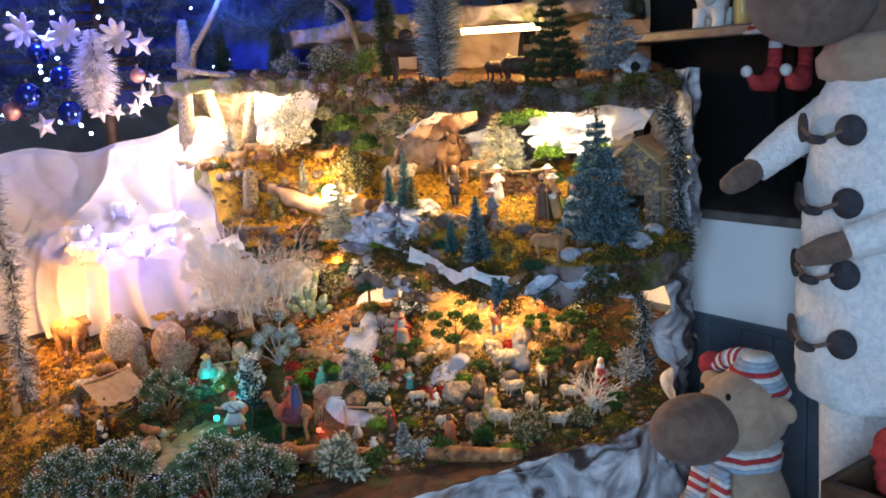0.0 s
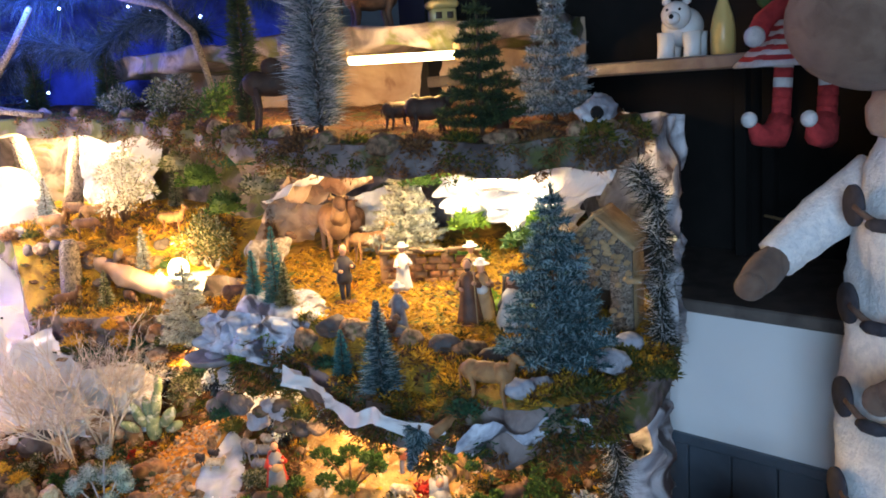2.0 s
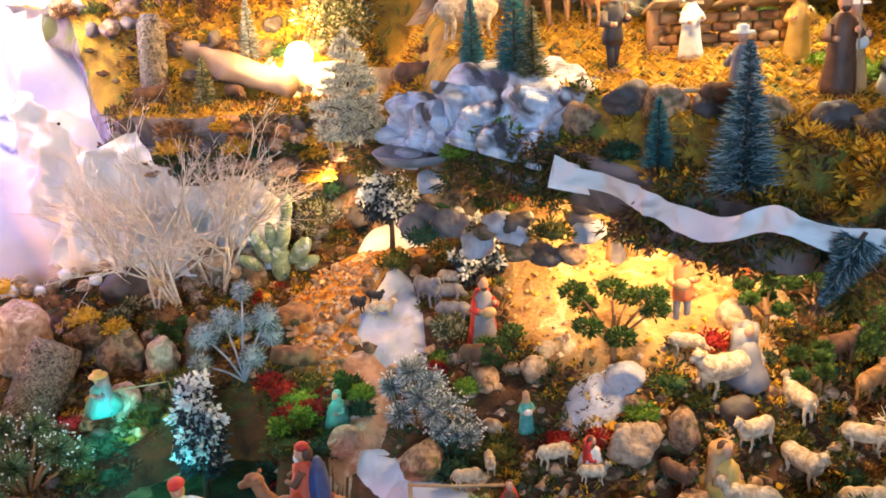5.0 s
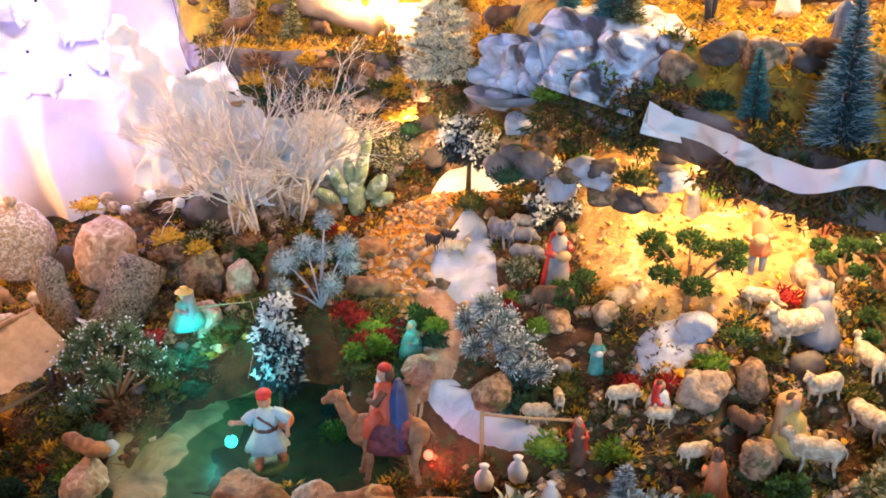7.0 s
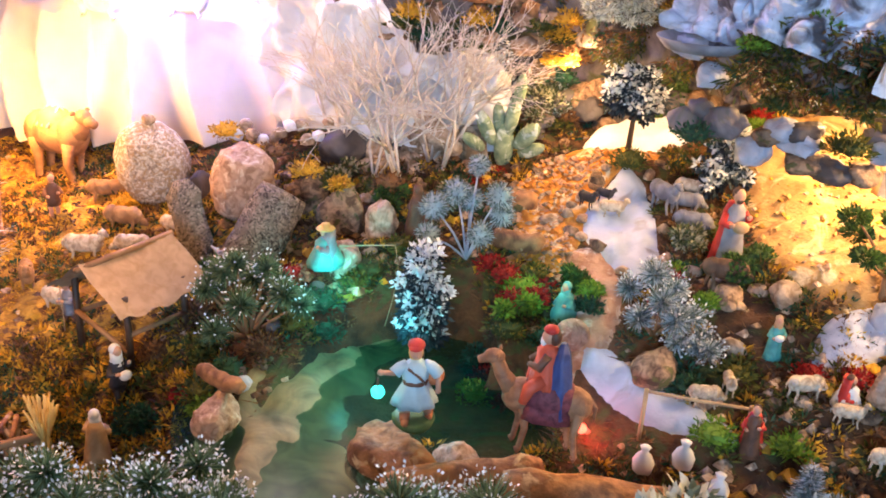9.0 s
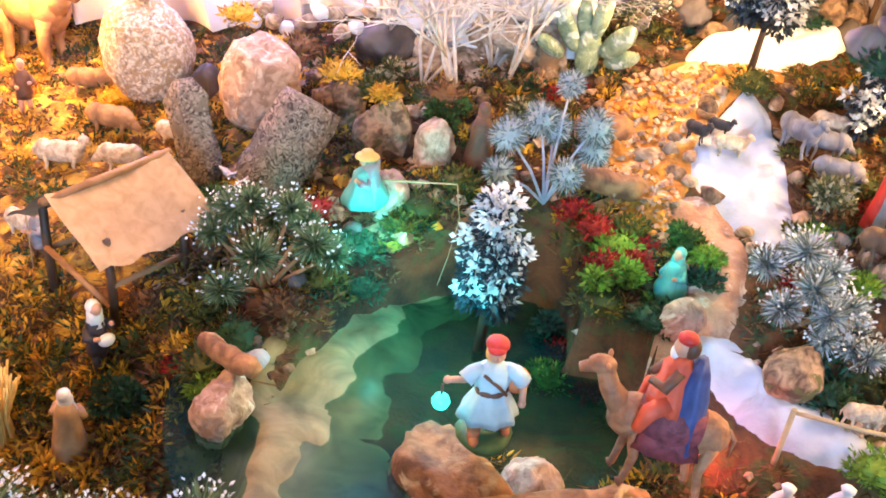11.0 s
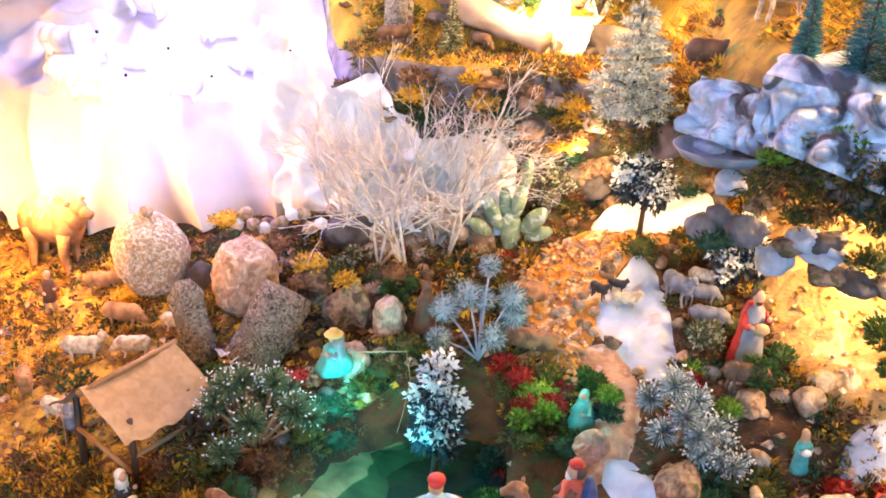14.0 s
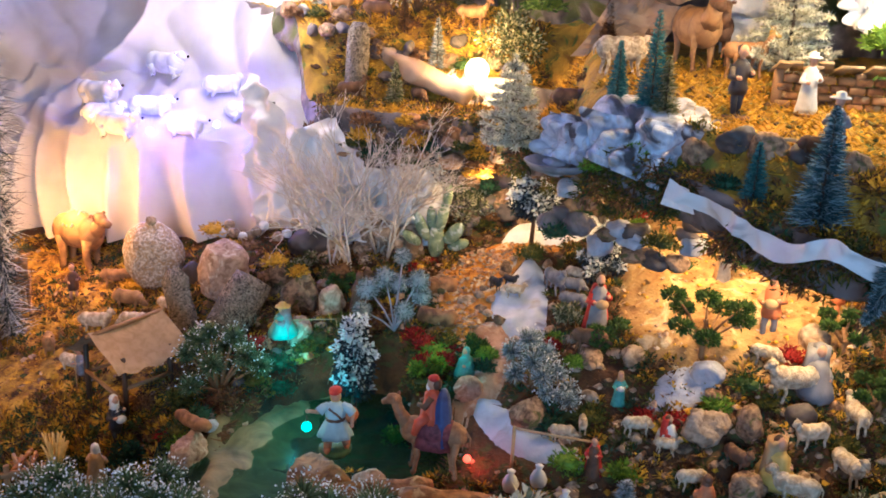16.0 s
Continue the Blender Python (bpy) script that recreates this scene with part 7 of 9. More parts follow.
# statuettes of the lower landscape
def lantern_bearer():
    """A striding statuette with a flared tunic, both arms out, a sack at its back."""
    b = Build()
    b.add(lathe([(0.030, -0.004), (0.031, 0.002), (0.024, 0.006)], 16, 0.08, 3), "c_green")
    b.add(tube([(-0.014, -0.012, 0.004), (-0.012, -0.008, 0.022), (-0.006, 0, 0.044)], [0.006, 0.0065, 0.008], 8), "skin")
    b.add(tube([(0.020, 0.004, 0.006), (0.018, -0.010, 0.026), (0.006, 0, 0.044)], [0.006, 0.007, 0.008], 8), "skin")
    for x, y in ((-0.015, -0.016), (0.021, 0.0)):
        b.add(ball(x, y, 0.007, 0.006, 0.011, 0.006, 10, 6), "c_orange").add(tube([(x, y + 0.003, 0.006), (x, y + 0.003, 0.020)], [0.0065, 0.0075], 8), "c_orange")
    b.add(lathe([(0.029, 0.028), (0.027, 0.036), (0.021, 0.050), (0.0145, 0.064), (0.017, 0.078), (0.016, 0.090), (0.008, 0.098)], 26, 0.11, 8, 1.1, 0.85), "c_pale")
    b.add(lathe([(0.0155, 0.061), (0.0168, 0.064), (0.0155, 0.067)], 16, 0.03, 5, 1.1, 0.9), "c_brown")
    b.add(tube([(-0.012, -0.012, 0.090), (0.004, -0.016, 0.078), (0.014, -0.011, 0.064)], 0.002, 6), "c_brown")
    for s, el, ha in ((-1, (-0.030, -0.006, 0.080), (-0.050, -0.016, 0.088)), (1, (0.032, -0.004, 0.076), (0.030, -0.018, 0.058))):
        b.add(tube([(s * 0.012, 0, 0.092), (s * 0.022, -0.002, 0.087), el], [0.0065, 0.0085, 0.0095], 10), "c_pale")
        b.add(tube([el, ha], [0.004, 0.0035], 8), "skin").add(ball(*ha, 0.0045, n=8, m=6), "skin")
    b.add(ball(0, -0.001, 0.112, 0.0095, 0.0105, 0.0125, 12, 9), "skin").add(ball(0, -0.012, 0.110, 0.0022, 0.003, 0.003, 6, 5), "skin")
    b.add(ball(0, 0.005, 0.107, 0.0105, 0.009, 0.014, 12, 8), "c_yellow")
    b.add(ball(0, 0.001, 0.121, 0.0125, 0.0135, 0.0075, 14, 8), "c_red").add(ball(-0.002, -0.008, 0.120, 0.010, 0.009, 0.004, 10, 6), "c_red")
    b.add(ball(0.028, 0.012, 0.066, 0.015, 0.013, 0.016, 12, 8), "c_orange")
    return b


solid("figurine", lantern_bearer(), (-0.590, 2.205, 0.545), "statuette in a pale blue tunic and red cap carrying a lantern", "figurine", "nativity statuettes", rz=12, scale=0.88)
solid("led_lantern", Build().add(ball(0, 0, 0, 0.0085), "led_teal").add(tube([(0, 0, 0.008), (0, 0, 0.02)], 0.0015, 5), "c_brown"), (-0.634, 2.190, 0.590), "glowing teal lantern light above the pond", "light")


def rider(b, l, top_z):
    b.add(ball(0, l * 0.02, top_z - l * 0.16, l * 0.25, l * 0.36, l * 0.27, 16, 10), "c_maroon")
    for s in (-1, 1):
        b.add(moved(lathe([(l * 0.20, -l * 0.34), (l * 0.19, -l * 0.20), (l * 0.12, 0)], 12, 0.14, 6, 0.35, 1.3), s * l * 0.17, l * 0.02, top_z - l * 0.08), "c_maroon")
    b.add(moved(lathe([(l * 0.20, 0), (l * 0.18, l * 0.14), (l * 0.12, l * 0.34), (l * 0.12, l * 0.46), (l * 0.05, l * 0.54)], 18, 0.14, 7), 0, -l * 0.04, top_z - l * 0.02), "c_coral")
    for s in (-1, 1):
        b.add(tube([(s * l * 0.12, -l * 0.06, top_z + l * 0.10), (s * l * 0.20, -l * 0.20, top_z + l * 0.02), (s * l * 0.20, -l * 0.26, top_z - l * 0.18)], [l * 0.085, l * 0.08, l * 0.05], 10), "c_coral")
        b.add(tube([(s * l * 0.10, -l * 0.03, top_z + l * 0.42), (s * l * 0.17, -l * 0.12, top_z + l * 0.28), (s * l * 0.06, -l * 0.24, top_z + l * 0.26)], [l * 0.055, l * 0.055, l * 0.035], 9), "c_brown")
    b.add(moved(lathe([(l * 0.24, -l * 0.34), (l * 0.22, -l * 0.1), (l * 0.19, l * 0.18), (l * 0.13, l * 0.42), (l * 0.06, l * 0.54)], 20, 0.13, 6, 0.95, 0.65), 0, l * 0.13, top_z), "c_blue")
    b.add(ball(0, -l * 0.05, top_z + l * 0.61, l * 0.075, l * 0.08, l * 0.10, 12, 9), "skin")
    b.add(ball(0, -l * 0.10, top_z + l * 0.545, l * 0.05, l * 0.045, l * 0.07, 10, 7), "c_white")
    b.add(ball(0, -l * 0.03, top_z + l * 0.70, l * 0.085, l * 0.09, l * 0.055, 12, 8), "c_red")
    b.add(ball(0, l * 0.02, top_z + l * 0.61, l * 0.08, l * 0.075, l * 0.10, 12, 8), "c_brown")


beast((-0.428, 2.200, 0.522), 0.105, "camelhide", "camel statuette with a rider in orange and a blue cloak", -98, 0.90, 0.42, 0.16, 0.036, hump=True, fat=0.22, extra=rider, name="camel_figurine")
figurine(on_low(-0.160, 2.520), 0.126, "c_grey", "statuette in a grey tunic and red cloak playing pipes", 15, "c_red", "hair", "robe", 0.7, seed=12, load="c_tan")
figurine(on_low(0.124, 2.415), 0.122, "c_orange", "statuette in an orange shirt and grey trousers", -20, "c_grey", "bare", "legs", 0.5, seed=13, load="c_tan")
figurine(on_low(0.080, 2.610), 0.092, "c_grey", "statuette with a staff and a hat in lamplight", 20, "c_tan", "hat:c_yellow", "robe", 0.6, True, "c_brown", 14)
figurine(on_low(0.262, 2.500), 0.113, "c_orange", "statuette in an orange tunic carrying a pole", 40, "c_orange", "bare", "legs", 0.9, True, "c_brown", 15)
figurine(on_low(0.186, 2.325), 0.135, "c_grey", "kneeling statuette in a grey-blue cloak", 10, "c_grey", "c_grey", "kneel", 0.3, seed=16, base=None)
figurine(on_low(0.395, 2.235), 0.105, "c_red", "statuette in a red robe and white hood", 15, "c_white", "c_white", "robe", 0.4, seed=17)
figurine(on_low(-0.768, 2.528, 0.035), 0.100, "c_teal", "angler statuette in green seated on a rock", -60, "c_grey", "hat:c_yellow", "kneel", 0.7, seed=18, base=None)
figurine(on_low(-0.638, 2.645), 0.100, "c_blue", "statuette in blue and brown by the water", 170, "c_brown", "c_brown", "robe", 0.4, seed=19)
figurine(on_low(-0.398, 2.445), 0.085, "c_teal", "small kneeling statuette lit teal", -40, None, "c_teal", "kneel", 0.5, seed=20, base=None)
figurine(on_low(-0.006, 2.140), 0.090, "c_brown", "statuette in a brown robe and rosy cloak", 190, "c_orange", "c_brown", "robe", 0.4, seed=21, base="c_brown")
figurine(on_low(0.105, 2.190), 0.120, "c_yellow", "kneeling statuette in pale yellow", 30, "c_tan", "bare", "kneel", 0.4, seed=22, base=None)
figurine(on_low(-0.169, 2.226), 0.075, "c_brown", "small statuette in a red and brown cloak", -20, "c_red", "bare", "robe", 0.6, seed=23, base=None)
figurine(on_low(-0.125, 2.345), 0.065, "c_teal", "small statuette with a green dress and white apron", 5, None, "c_tan", "robe", 0.4, seed=24, base=None, load="c_white")
figurine(on_low(-0.051, 2.262), 0.070, "c_white", "crouching statuette in white and red", 60, "c_red", "c_brown", "kneel", 0.4, seed=25, base=None)
rod = Build().add(tube([(0, 0, 0), (0.09, 0, 0.014)], [0.0016, 0.0009], 5), "palewood")
rod.add(tube([(0.09, 0, 0.014), (0.098, -0.005, -0.03), (0.092, -0.02, -0.075), (0.085, -0.03, -0.11)], 0.0006, 4), "palewood")
solid("fishing_rod", rod, (-0.745, 2.515, low(-0.745, 2.515) + 0.078), "thin fishing rod with a hanging line", "fishing rod", rz=-8)

# flocks
for k, (x, y, l, r, m, g, lab) in enumerate((
        (0.110, 2.352, 0.046, 60, "wool", True, "cream lamb statuette lying on gravel"), (0.148, 2.305, 0.078, -78, "wool", False, "cream ewe statuette standing on stones"), (0.165, 2.232, 0.055, -70, "wool", False, "white lamb statuette climbing"),
        (0.130, 2.158, 0.066, -110, "wool", False, "white lamb statuette leaping"), (0.210, 2.19, 0.062, 20, "wool", False, "white lamb statuette on stones"), (0.240, 2.265, 0.06, 190, "wool", False, "pale sheep statuette on stones"),
        (0.27, 2.14, 0.06, 80, "wool", False, "pale sheep statuette near the edge"), (-0.220, 2.285, 0.040, 90, "wool", True, "small white rabbit-like lamb statuette"), (-0.185, 2.305, 0.036, 0, "wool", False, "small white lamb statuette"), (-0.10, 2.275, 0.045, 100, "wool", True, "cream lamb statuette lying on pebbles"),
        (-0.055, 2.24, 0.036, 80, "wool", False, "tiny white lamb statuette"), (-0.24, 2.665, 0.060, 30, "greyfur", False, "blue-grey sheep statuette on moss"), (-0.205, 2.655, 0.050, 80, "greyfur", True, "grey sheep statuette on moss"), (-0.195, 2.69, 0.045, 60, "wool", False, "white and grey sheep statuette"),
        (-0.20, 2.605, 0.055, 70, "greyfur", True, "dark grey pig statuette in the mud"), (-0.175, 2.465, 0.060, 85, "brownfur", True, "brown sow statuette by the path"), (0.33, 2.345, 0.06, 100, "brownfur", False, "brown goat statuette on stones"), (0.31, 2.22, 0.055, 60, "wool", False, "white sheep statuette on stones"),
        (0.355, 2.29, 0.055, 120, "fawn", False, "tan goat statuette on stones"), (-0.32, 2.665, 0.04, 80, "wool", False, "white goose statuette on the path"), (-0.36, 2.69, 0.035, 40, "c_black", False, "black and white goose statuette"), (-0.33, 2.70, 0.03, 60, "c_black", False, "dark goose statuette on snow"), (0.05, 2.21, 0.05, 30, "brownfur", False, "brown goat kid statuette"),
        (0.37, 2.17, 0.05, 70, "wool", False, "cream lamb statuette near the edge"), (-0.02, 2.185, 0.045, 100, "wool", True, "cream lamb statuette lying"))):
    sheep(on_low(x, y, 0.008), l, r, lab, m, graze=g)

# moss cushions and dyed lichen
for k, (x, y, r, m) in enumerate(((-0.116, 2.513, 0.024, "leaf"), (-0.229, 2.516, 0.021, "lime"), (-0.459, 2.490, 0.030, "lime"), (-0.505, 2.46, 0.022, "redmoss"), (-0.425, 2.50, 0.020, "redmoss"), (-0.48, 2.42, 0.035, "moss"), (-0.42, 2.40, 0.028, "deepgreen"), (-0.44, 2.535, 0.026, "moss"),
                                       (-0.52, 2.41, 0.03, "lime"), (-0.155, 2.545, 0.028, "redmoss"), (0.157, 2.372, 0.028, "redmoss"), (-0.083, 2.312, 0.026, "redmoss"), (-0.21, 2.245, 0.030, "lime"), (-0.235, 2.32, 0.028, "deepgreen"), (0.06, 2.225, 0.026, "deepgreen"),
                                       (-0.869, 2.725, 0.014, "redmoss"), (-0.835, 2.54, 0.034, "redmoss"), (-0.515, 2.835, 0.018, "redmoss"), (-0.545, 2.80, 0.016, "redmoss"), (-0.725, 2.785, 0.035, "moss"), (-0.875, 2.335, 0.036, "deepgreen"), (-0.885, 2.285, 0.024, "lime"), (-0.93, 2.32, 0.02, "redmoss"),
                                       (-0.755, 2.455, 0.030, "deepgreen"), (-0.79, 2.49, 0.035, "deepgreen"), (-0.70, 2.56, 0.035, "moss"), (0.02, 2.66, 0.026, "leaf"), (0.13, 2.68, 0.035, "lime"), (-0.04, 2.90, 0.022, "redmoss"), (-0.06, 2.87, 0.02, "lime"), (-0.23, 2.97, 0.03, "lime"), (-0.16, 2.60, 0.03, "moss"),
                                       (-0.29, 2.76, 0.035, "moss"), (0.08, 2.33, 0.028, "leaf"), (-0.26, 2.44, 0.02, "redmoss"), (0.20, 2.12, 0.03, "deepgreen"), (0.30, 2.08, 0.035, "moss"), (0.42, 2.12, 0.04, "moss"), (0.15, 2.05, 0.04, "lime"), (-0.66, 2.07, 0.03, "redmoss"), (-0.58, 2.12, 0.025, "deepgreen"))):
    lab = {"leaf": "green leafy cushion", "lime": "bright lime dyed moss cushion", "redmoss": "deep red dyed moss cushion", "moss": "olive brown moss cushion", "deepgreen": "dark green moss cushion"}[m]
    tuft(on_low(x, y), r, m, lab + " on the ground", 500 + k)
for k, (x, y, r, m) in enumerate(((-0.475, 2.455, 0.022, "redmoss"), (-0.440, 2.460, 0.018, "redmoss"), (-0.485, 2.515, 0.022, "redmoss"), (-0.36, 2.47, 0.018, "lime"), (-0.20, 2.43, 0.018, "lime"), (-0.245, 2.49, 0.018, "redmoss"))):
    tuft(on_low(x, y, 0.014), r, m, "deep red dyed moss cushion by the pond" if m == "redmoss" else "bright lime dyed moss cushion by the path", 570 + k)
LOWER = [(-1.9, 2.02), (0.4, 2.05), (0.55, 2.2), (0.58, 2.8), (-0.2, 2.95), (-0.5, 3.0), (-1.5, 3.0), (-1.9, 3.0)]


PATCHES = [[(-0.50, 2.72), (-0.44, 2.86), (-0.30, 2.92), (-0.20, 2.90), (-0.24, 2.78), (-0.33, 2.74), (-0.36, 2.62), (-0.40, 2.52), (-0.46, 2.56)],
           [(-0.33, 2.83), (-0.27, 2.82), (-0.25, 2.68), (-0.25, 2.56), (-0.28, 2.50), (-0.325, 2.55), (-0.375, 2.61), (-0.345, 2.70)], [(-0.41, 2.60), (-0.33, 2.60), (-0.30, 2.48), (-0.34, 2.36), (-0.42, 2.34), (-0.41, 2.44)],
           [(-0.44, 2.42), (-0.38, 2.41), (-0.33, 2.36), (-0.27, 2.32), (-0.19, 2.27), (-0.17, 2.225), (-0.26, 2.23), (-0.36, 2.29), (-0.43, 2.36)],
           [(-0.12, 2.86), (0.12, 2.92), (0.30, 2.70), (0.30, 2.46), (0.22, 2.38), (0.02, 2.37), (-0.08, 2.42), (-0.11, 2.55), (-0.10, 2.70)], [(-0.37, 2.86), (-0.20, 2.86), (-0.12, 2.90), (-0.14, 2.96), (-0.34, 2.95)]]


def off_water(x, y):
    """The ground, but out of sight where there is water, snow, sand or path."""
    if pond_depth(x, y) > -0.1 or any(inside((x, y), p) for p in PATCHES):
        return 0.38
    return low_rough(x, y)


scatter("dry_grass", "dry", LOWER, off_water, 20000, 0.024, 0.0026, 81, "brown dry grass and root fibres on the ground", 0.8)
moss_bed("moss_bed", LOWER, off_water, 4600, 0.014, ("moss", "dry", "moss", "dry", "deepgreen", "straw"), 82, "olive and brown moss over the lower ground", 0.36, 34, 0.012)
debris("gravel", LOWER, off_water, 3600, 0.0075, ("stone", "soil", "soil", "pinkstone", "dry"), 85, "loose chips and pebbles on the ground")
debris("gravel", [(-0.5, 2.72), (-0.44, 2.86), (-0.22, 2.88), (-0.40, 2.72), (-0.38, 2.50), (-0.40, 2.46), (-0.46, 2.56)], lambda x, y: low_rough(x, y) + 0.006, 700, 0.006, ("gravel", "pinkgravel", "palestone"), 86, "orange gravel grains on the path")
debris("gravel", [(-0.10, 2.8), (0.3, 2.7), (0.34, 2.46), (0.26, 2.28), (0.0, 2.28), (-0.12, 2.5)], lambda x, y: low_rough(x, y) + 0.007, 500, 0.006, ("ochre", "ochre", "straw", "pinkstone"), 87, "sand clods and chips on the ochre ground")
debris("bark_chips", [(-1.02, 2.50), (-0.50, 2.46), (-0.42, 2.62), (-0.52, 2.92), (-1.0, 2.92)], off_water, 520, 0.013, ("log", "stone", "dry", "soil", "pinkstone", "straw"), 97, "brown bark chips and dead leaves between the boulders")
debris("bark_chips", [(-0.20, 2.06), (0.48, 2.08), (0.50, 2.32), (-0.05, 2.34), (-0.28, 2.28)], off_water, 420, 0.012, ("palestone", "stone", "pinkstone", "log", "straw"), 98, "broken pale and brown stone chips among the flock")
YARD = [(-1.9, 2.2), (-1.1, 2.26), (-0.96, 2.42), (-0.90, 2.60), (-0.98, 2.86), (-1.2, 3.0), (-1.9, 3.1)]
lay("yard_ground", [(-1.75, 2.3), (-1.12, 2.28), (-1.0, 2.44), (-0.94, 2.60), (-1.0, 2.84), (-1.2, 2.96), (-1.75, 3.0)], "yard_straw", "golden straw litter over the farm yard ground", 0.006, category="straw")
scatter("straw", "straw", YARD, low_rough, 42000, 0.017, 0.0032, 83, "golden straw over the farm yard", 0.9)
debris("straw_clods", YARD, low_rough, 1500, 0.008, ("straw", "dry", "straw", "soil"), 88, "golden straw clods over the farm yard")

# ---- the farm yard ----
moss_bed("moss_bed", [(-1.30, 2.14), (-0.93, 2.14), (-0.90, 2.36), (-0.98, 2.44), (-1.30, 2.44)], low_rough, 220, 0.013, ("dry", "straw", "straw", "moss"), 99, "brown root fibres and moss before the hut", 0.3, 34, 0.016)
hut = thing("burlap_hut", on_low(-1.045, 2.435), "open hut with a sagging burlap roof on wooden posts", "hut", rz=-28)
for x, y, h in ((-0.055, -0.055, 0.105), (0.055, -0.055, 0.105), (-0.055, 0.05, 0.10), (0.055, 0.05, 0.10)):
    part("post", Build().add(tube([(x, y, -0.01), (x * 1.04, y, h * 0.5), (x, y, h)], [0.006, 0.005, 0.005], 6), "darkwood"), hut)
cover = Build()
for s in (-1, 1):
    cv, cf = [], []
    for i in range(13):
        for j in range(11):
            p = Vector((s * 0.082 * j / 10, -0.085 + 0.165 * i / 12, 0))
            z = 0.150 - 0.060 * (j / 10) + 0.006 * noise.noise(p * 30) - 0.010 * math.sin(math.pi * i / 12) + 0.003 * (j / 10) * math.sin(i * 1.7)
            cv.append((p.x, p.y, z))
    for i in range(12):
        for j in range(10):
            k = i * 11 + j
            cf.append((k, k + 1, k + 12, k + 11) if s > 0 else (k, k + 11, k + 12, k + 1))
    cover.add((cv, cf), "burlap")
part("roof", cover, hut, "tan burlap cloth")
part("ridge_pole", Build().add(tube([(0, -0.09, 0.143), (0, 0.085, 0.145)], 0.005, 6), "wood"), hut)
for a, b2 in (((-0.055, -0.058, 0.05), (0.055, -0.058, 0.018)), ((0.058, -0.055, 0.045), (0.058, 0.05, 0.04)), ((-0.058, -0.055, 0.045), (-0.058, 0.05, 0.04))):
    part("rail", Build().add(tube([a, b2], 0.004, 6), "wood"), hut)
stump = Build().add(lathe([(0.036, 0), (0.040, 0.02), (0.037, 0.07), (0.039, 0.11), (0.034, 0.135), (0.01, 0.137)], 22, 0.13, 9, 1.1, 0.95), "bark")
fibres = Build()
for k in range(26):
    a = rnd.uniform(0, 6.28)
    fibres.add(tube([(0.036 * math.cos(a), 0.034 * math.sin(a), 0.01), (0.05 * math.cos(a), 0.048 * math.sin(a), -0.006), (0.062 * math.cos(a + .3), 0.06 * math.sin(a + .3), 0.0)], 0.0014, 4), "white_twig")
bark_log = solid("bark_log", stump, on_low(-0.915, 2.585, 0.012), "pale furrowed bark log with frayed root fibres", "log", tilt=(-28, 26))
part("root_fibre", fibres, bark_log)["kind"] = "stuff"
solid("bark_slab", Build().add(lathe([(0.024, 0), (0.028, 0.04), (0.025, 0.08), (0.030, 0.12), (0.012, 0.145)], 16, 0.2, 5, 1.0, 0.5), "bark"), on_low(-0.998, 2.600), "grey curled bark slab leaning on a boulder", "bark", tilt=(-18, -16))


def saddle(b, l, top_z):
    b.add(ball(0, l * 0.02, top_z - l * 0.12, l * 0.26, l * 0.24, l * 0.22), "c_yellow")
    for s in (-0.10, 0.0, 0.10):
        b.add(tube([(-l * 0.26, s * l, top_z - l * 0.14), (0, s * l, top_z + l * 0.11), (l * 0.26, s * l, top_z - l * 0.14)], l * 0.016, 5), "c_white")


beast(on_low(-1.375, 2.895), 0.135, "fawn", "laden yellow-brown elephant statuette in lamplight", 70, 0.98, 0.22, 0.20, 0.055, fat=0.30, extra=saddle, tail=0.5, name="elephant_figurine")
beast(on_low(-1.43, 2.72), 0.11, "fawn", "tan camel statuette in lamplight", 40, 1.0, 0.5, 0.15, 0.035, hump=True, fat=0.22)
figurine(on_low(-1.318, 2.745), 0.092, "c_brown", "statuette in a short brown tunic in the yard", 30, "skin", "bare", "legs", 0.5, seed=31, base=None)
figurine(on_low(-1.160, 2.460), 0.085, "c_grey", "statuette in grey with a long stick by the hut", -40, "c_brown", "bare", "legs", 0.6, True, seed=32, base=None)
figurine(on_low(-1.023, 2.318), 0.100, "c_black", "statuette in dark clothes bending with a white bundle", 60, "c_black", "c_white", "legs", 0.9, seed=33, base=None, load="c_white")
figurine(on_low(-1.018, 2.228), 0.092, "c_white", "statuette in a white robe and hood with a raised hand", 195, "c_tan", "c_white", "robe", 0.9, seed=34, base=None)
figurine(on_low(-1.40, 2.55), 0.10, "c_tan", "statuette in tan in the yard", 0, "c_brown", "c_brown", "robe", 0.4, seed=35, base=None)
sheaf = thing("straw_sheaf", on_low(-1.095, 2.235), "tied sheaf of yellow straw", "sheaf")
for k in range(46):
    a, r = rnd.uniform(0, 6.28), rnd.uniform(0, 0.012)
    part("stalk", Build().add(tube([(r * math.cos(a), r * math.sin(a), 0.0), (r * 0.5 * math.cos(a), r * 0.5 * math.sin(a), 0.045), (r * 2.2 * math.cos(a), r * 2.2 * math.sin(a), 0.10 + rnd.uniform(-.02, .015))], 0.0016, 4), "c_yellow"), sheaf)
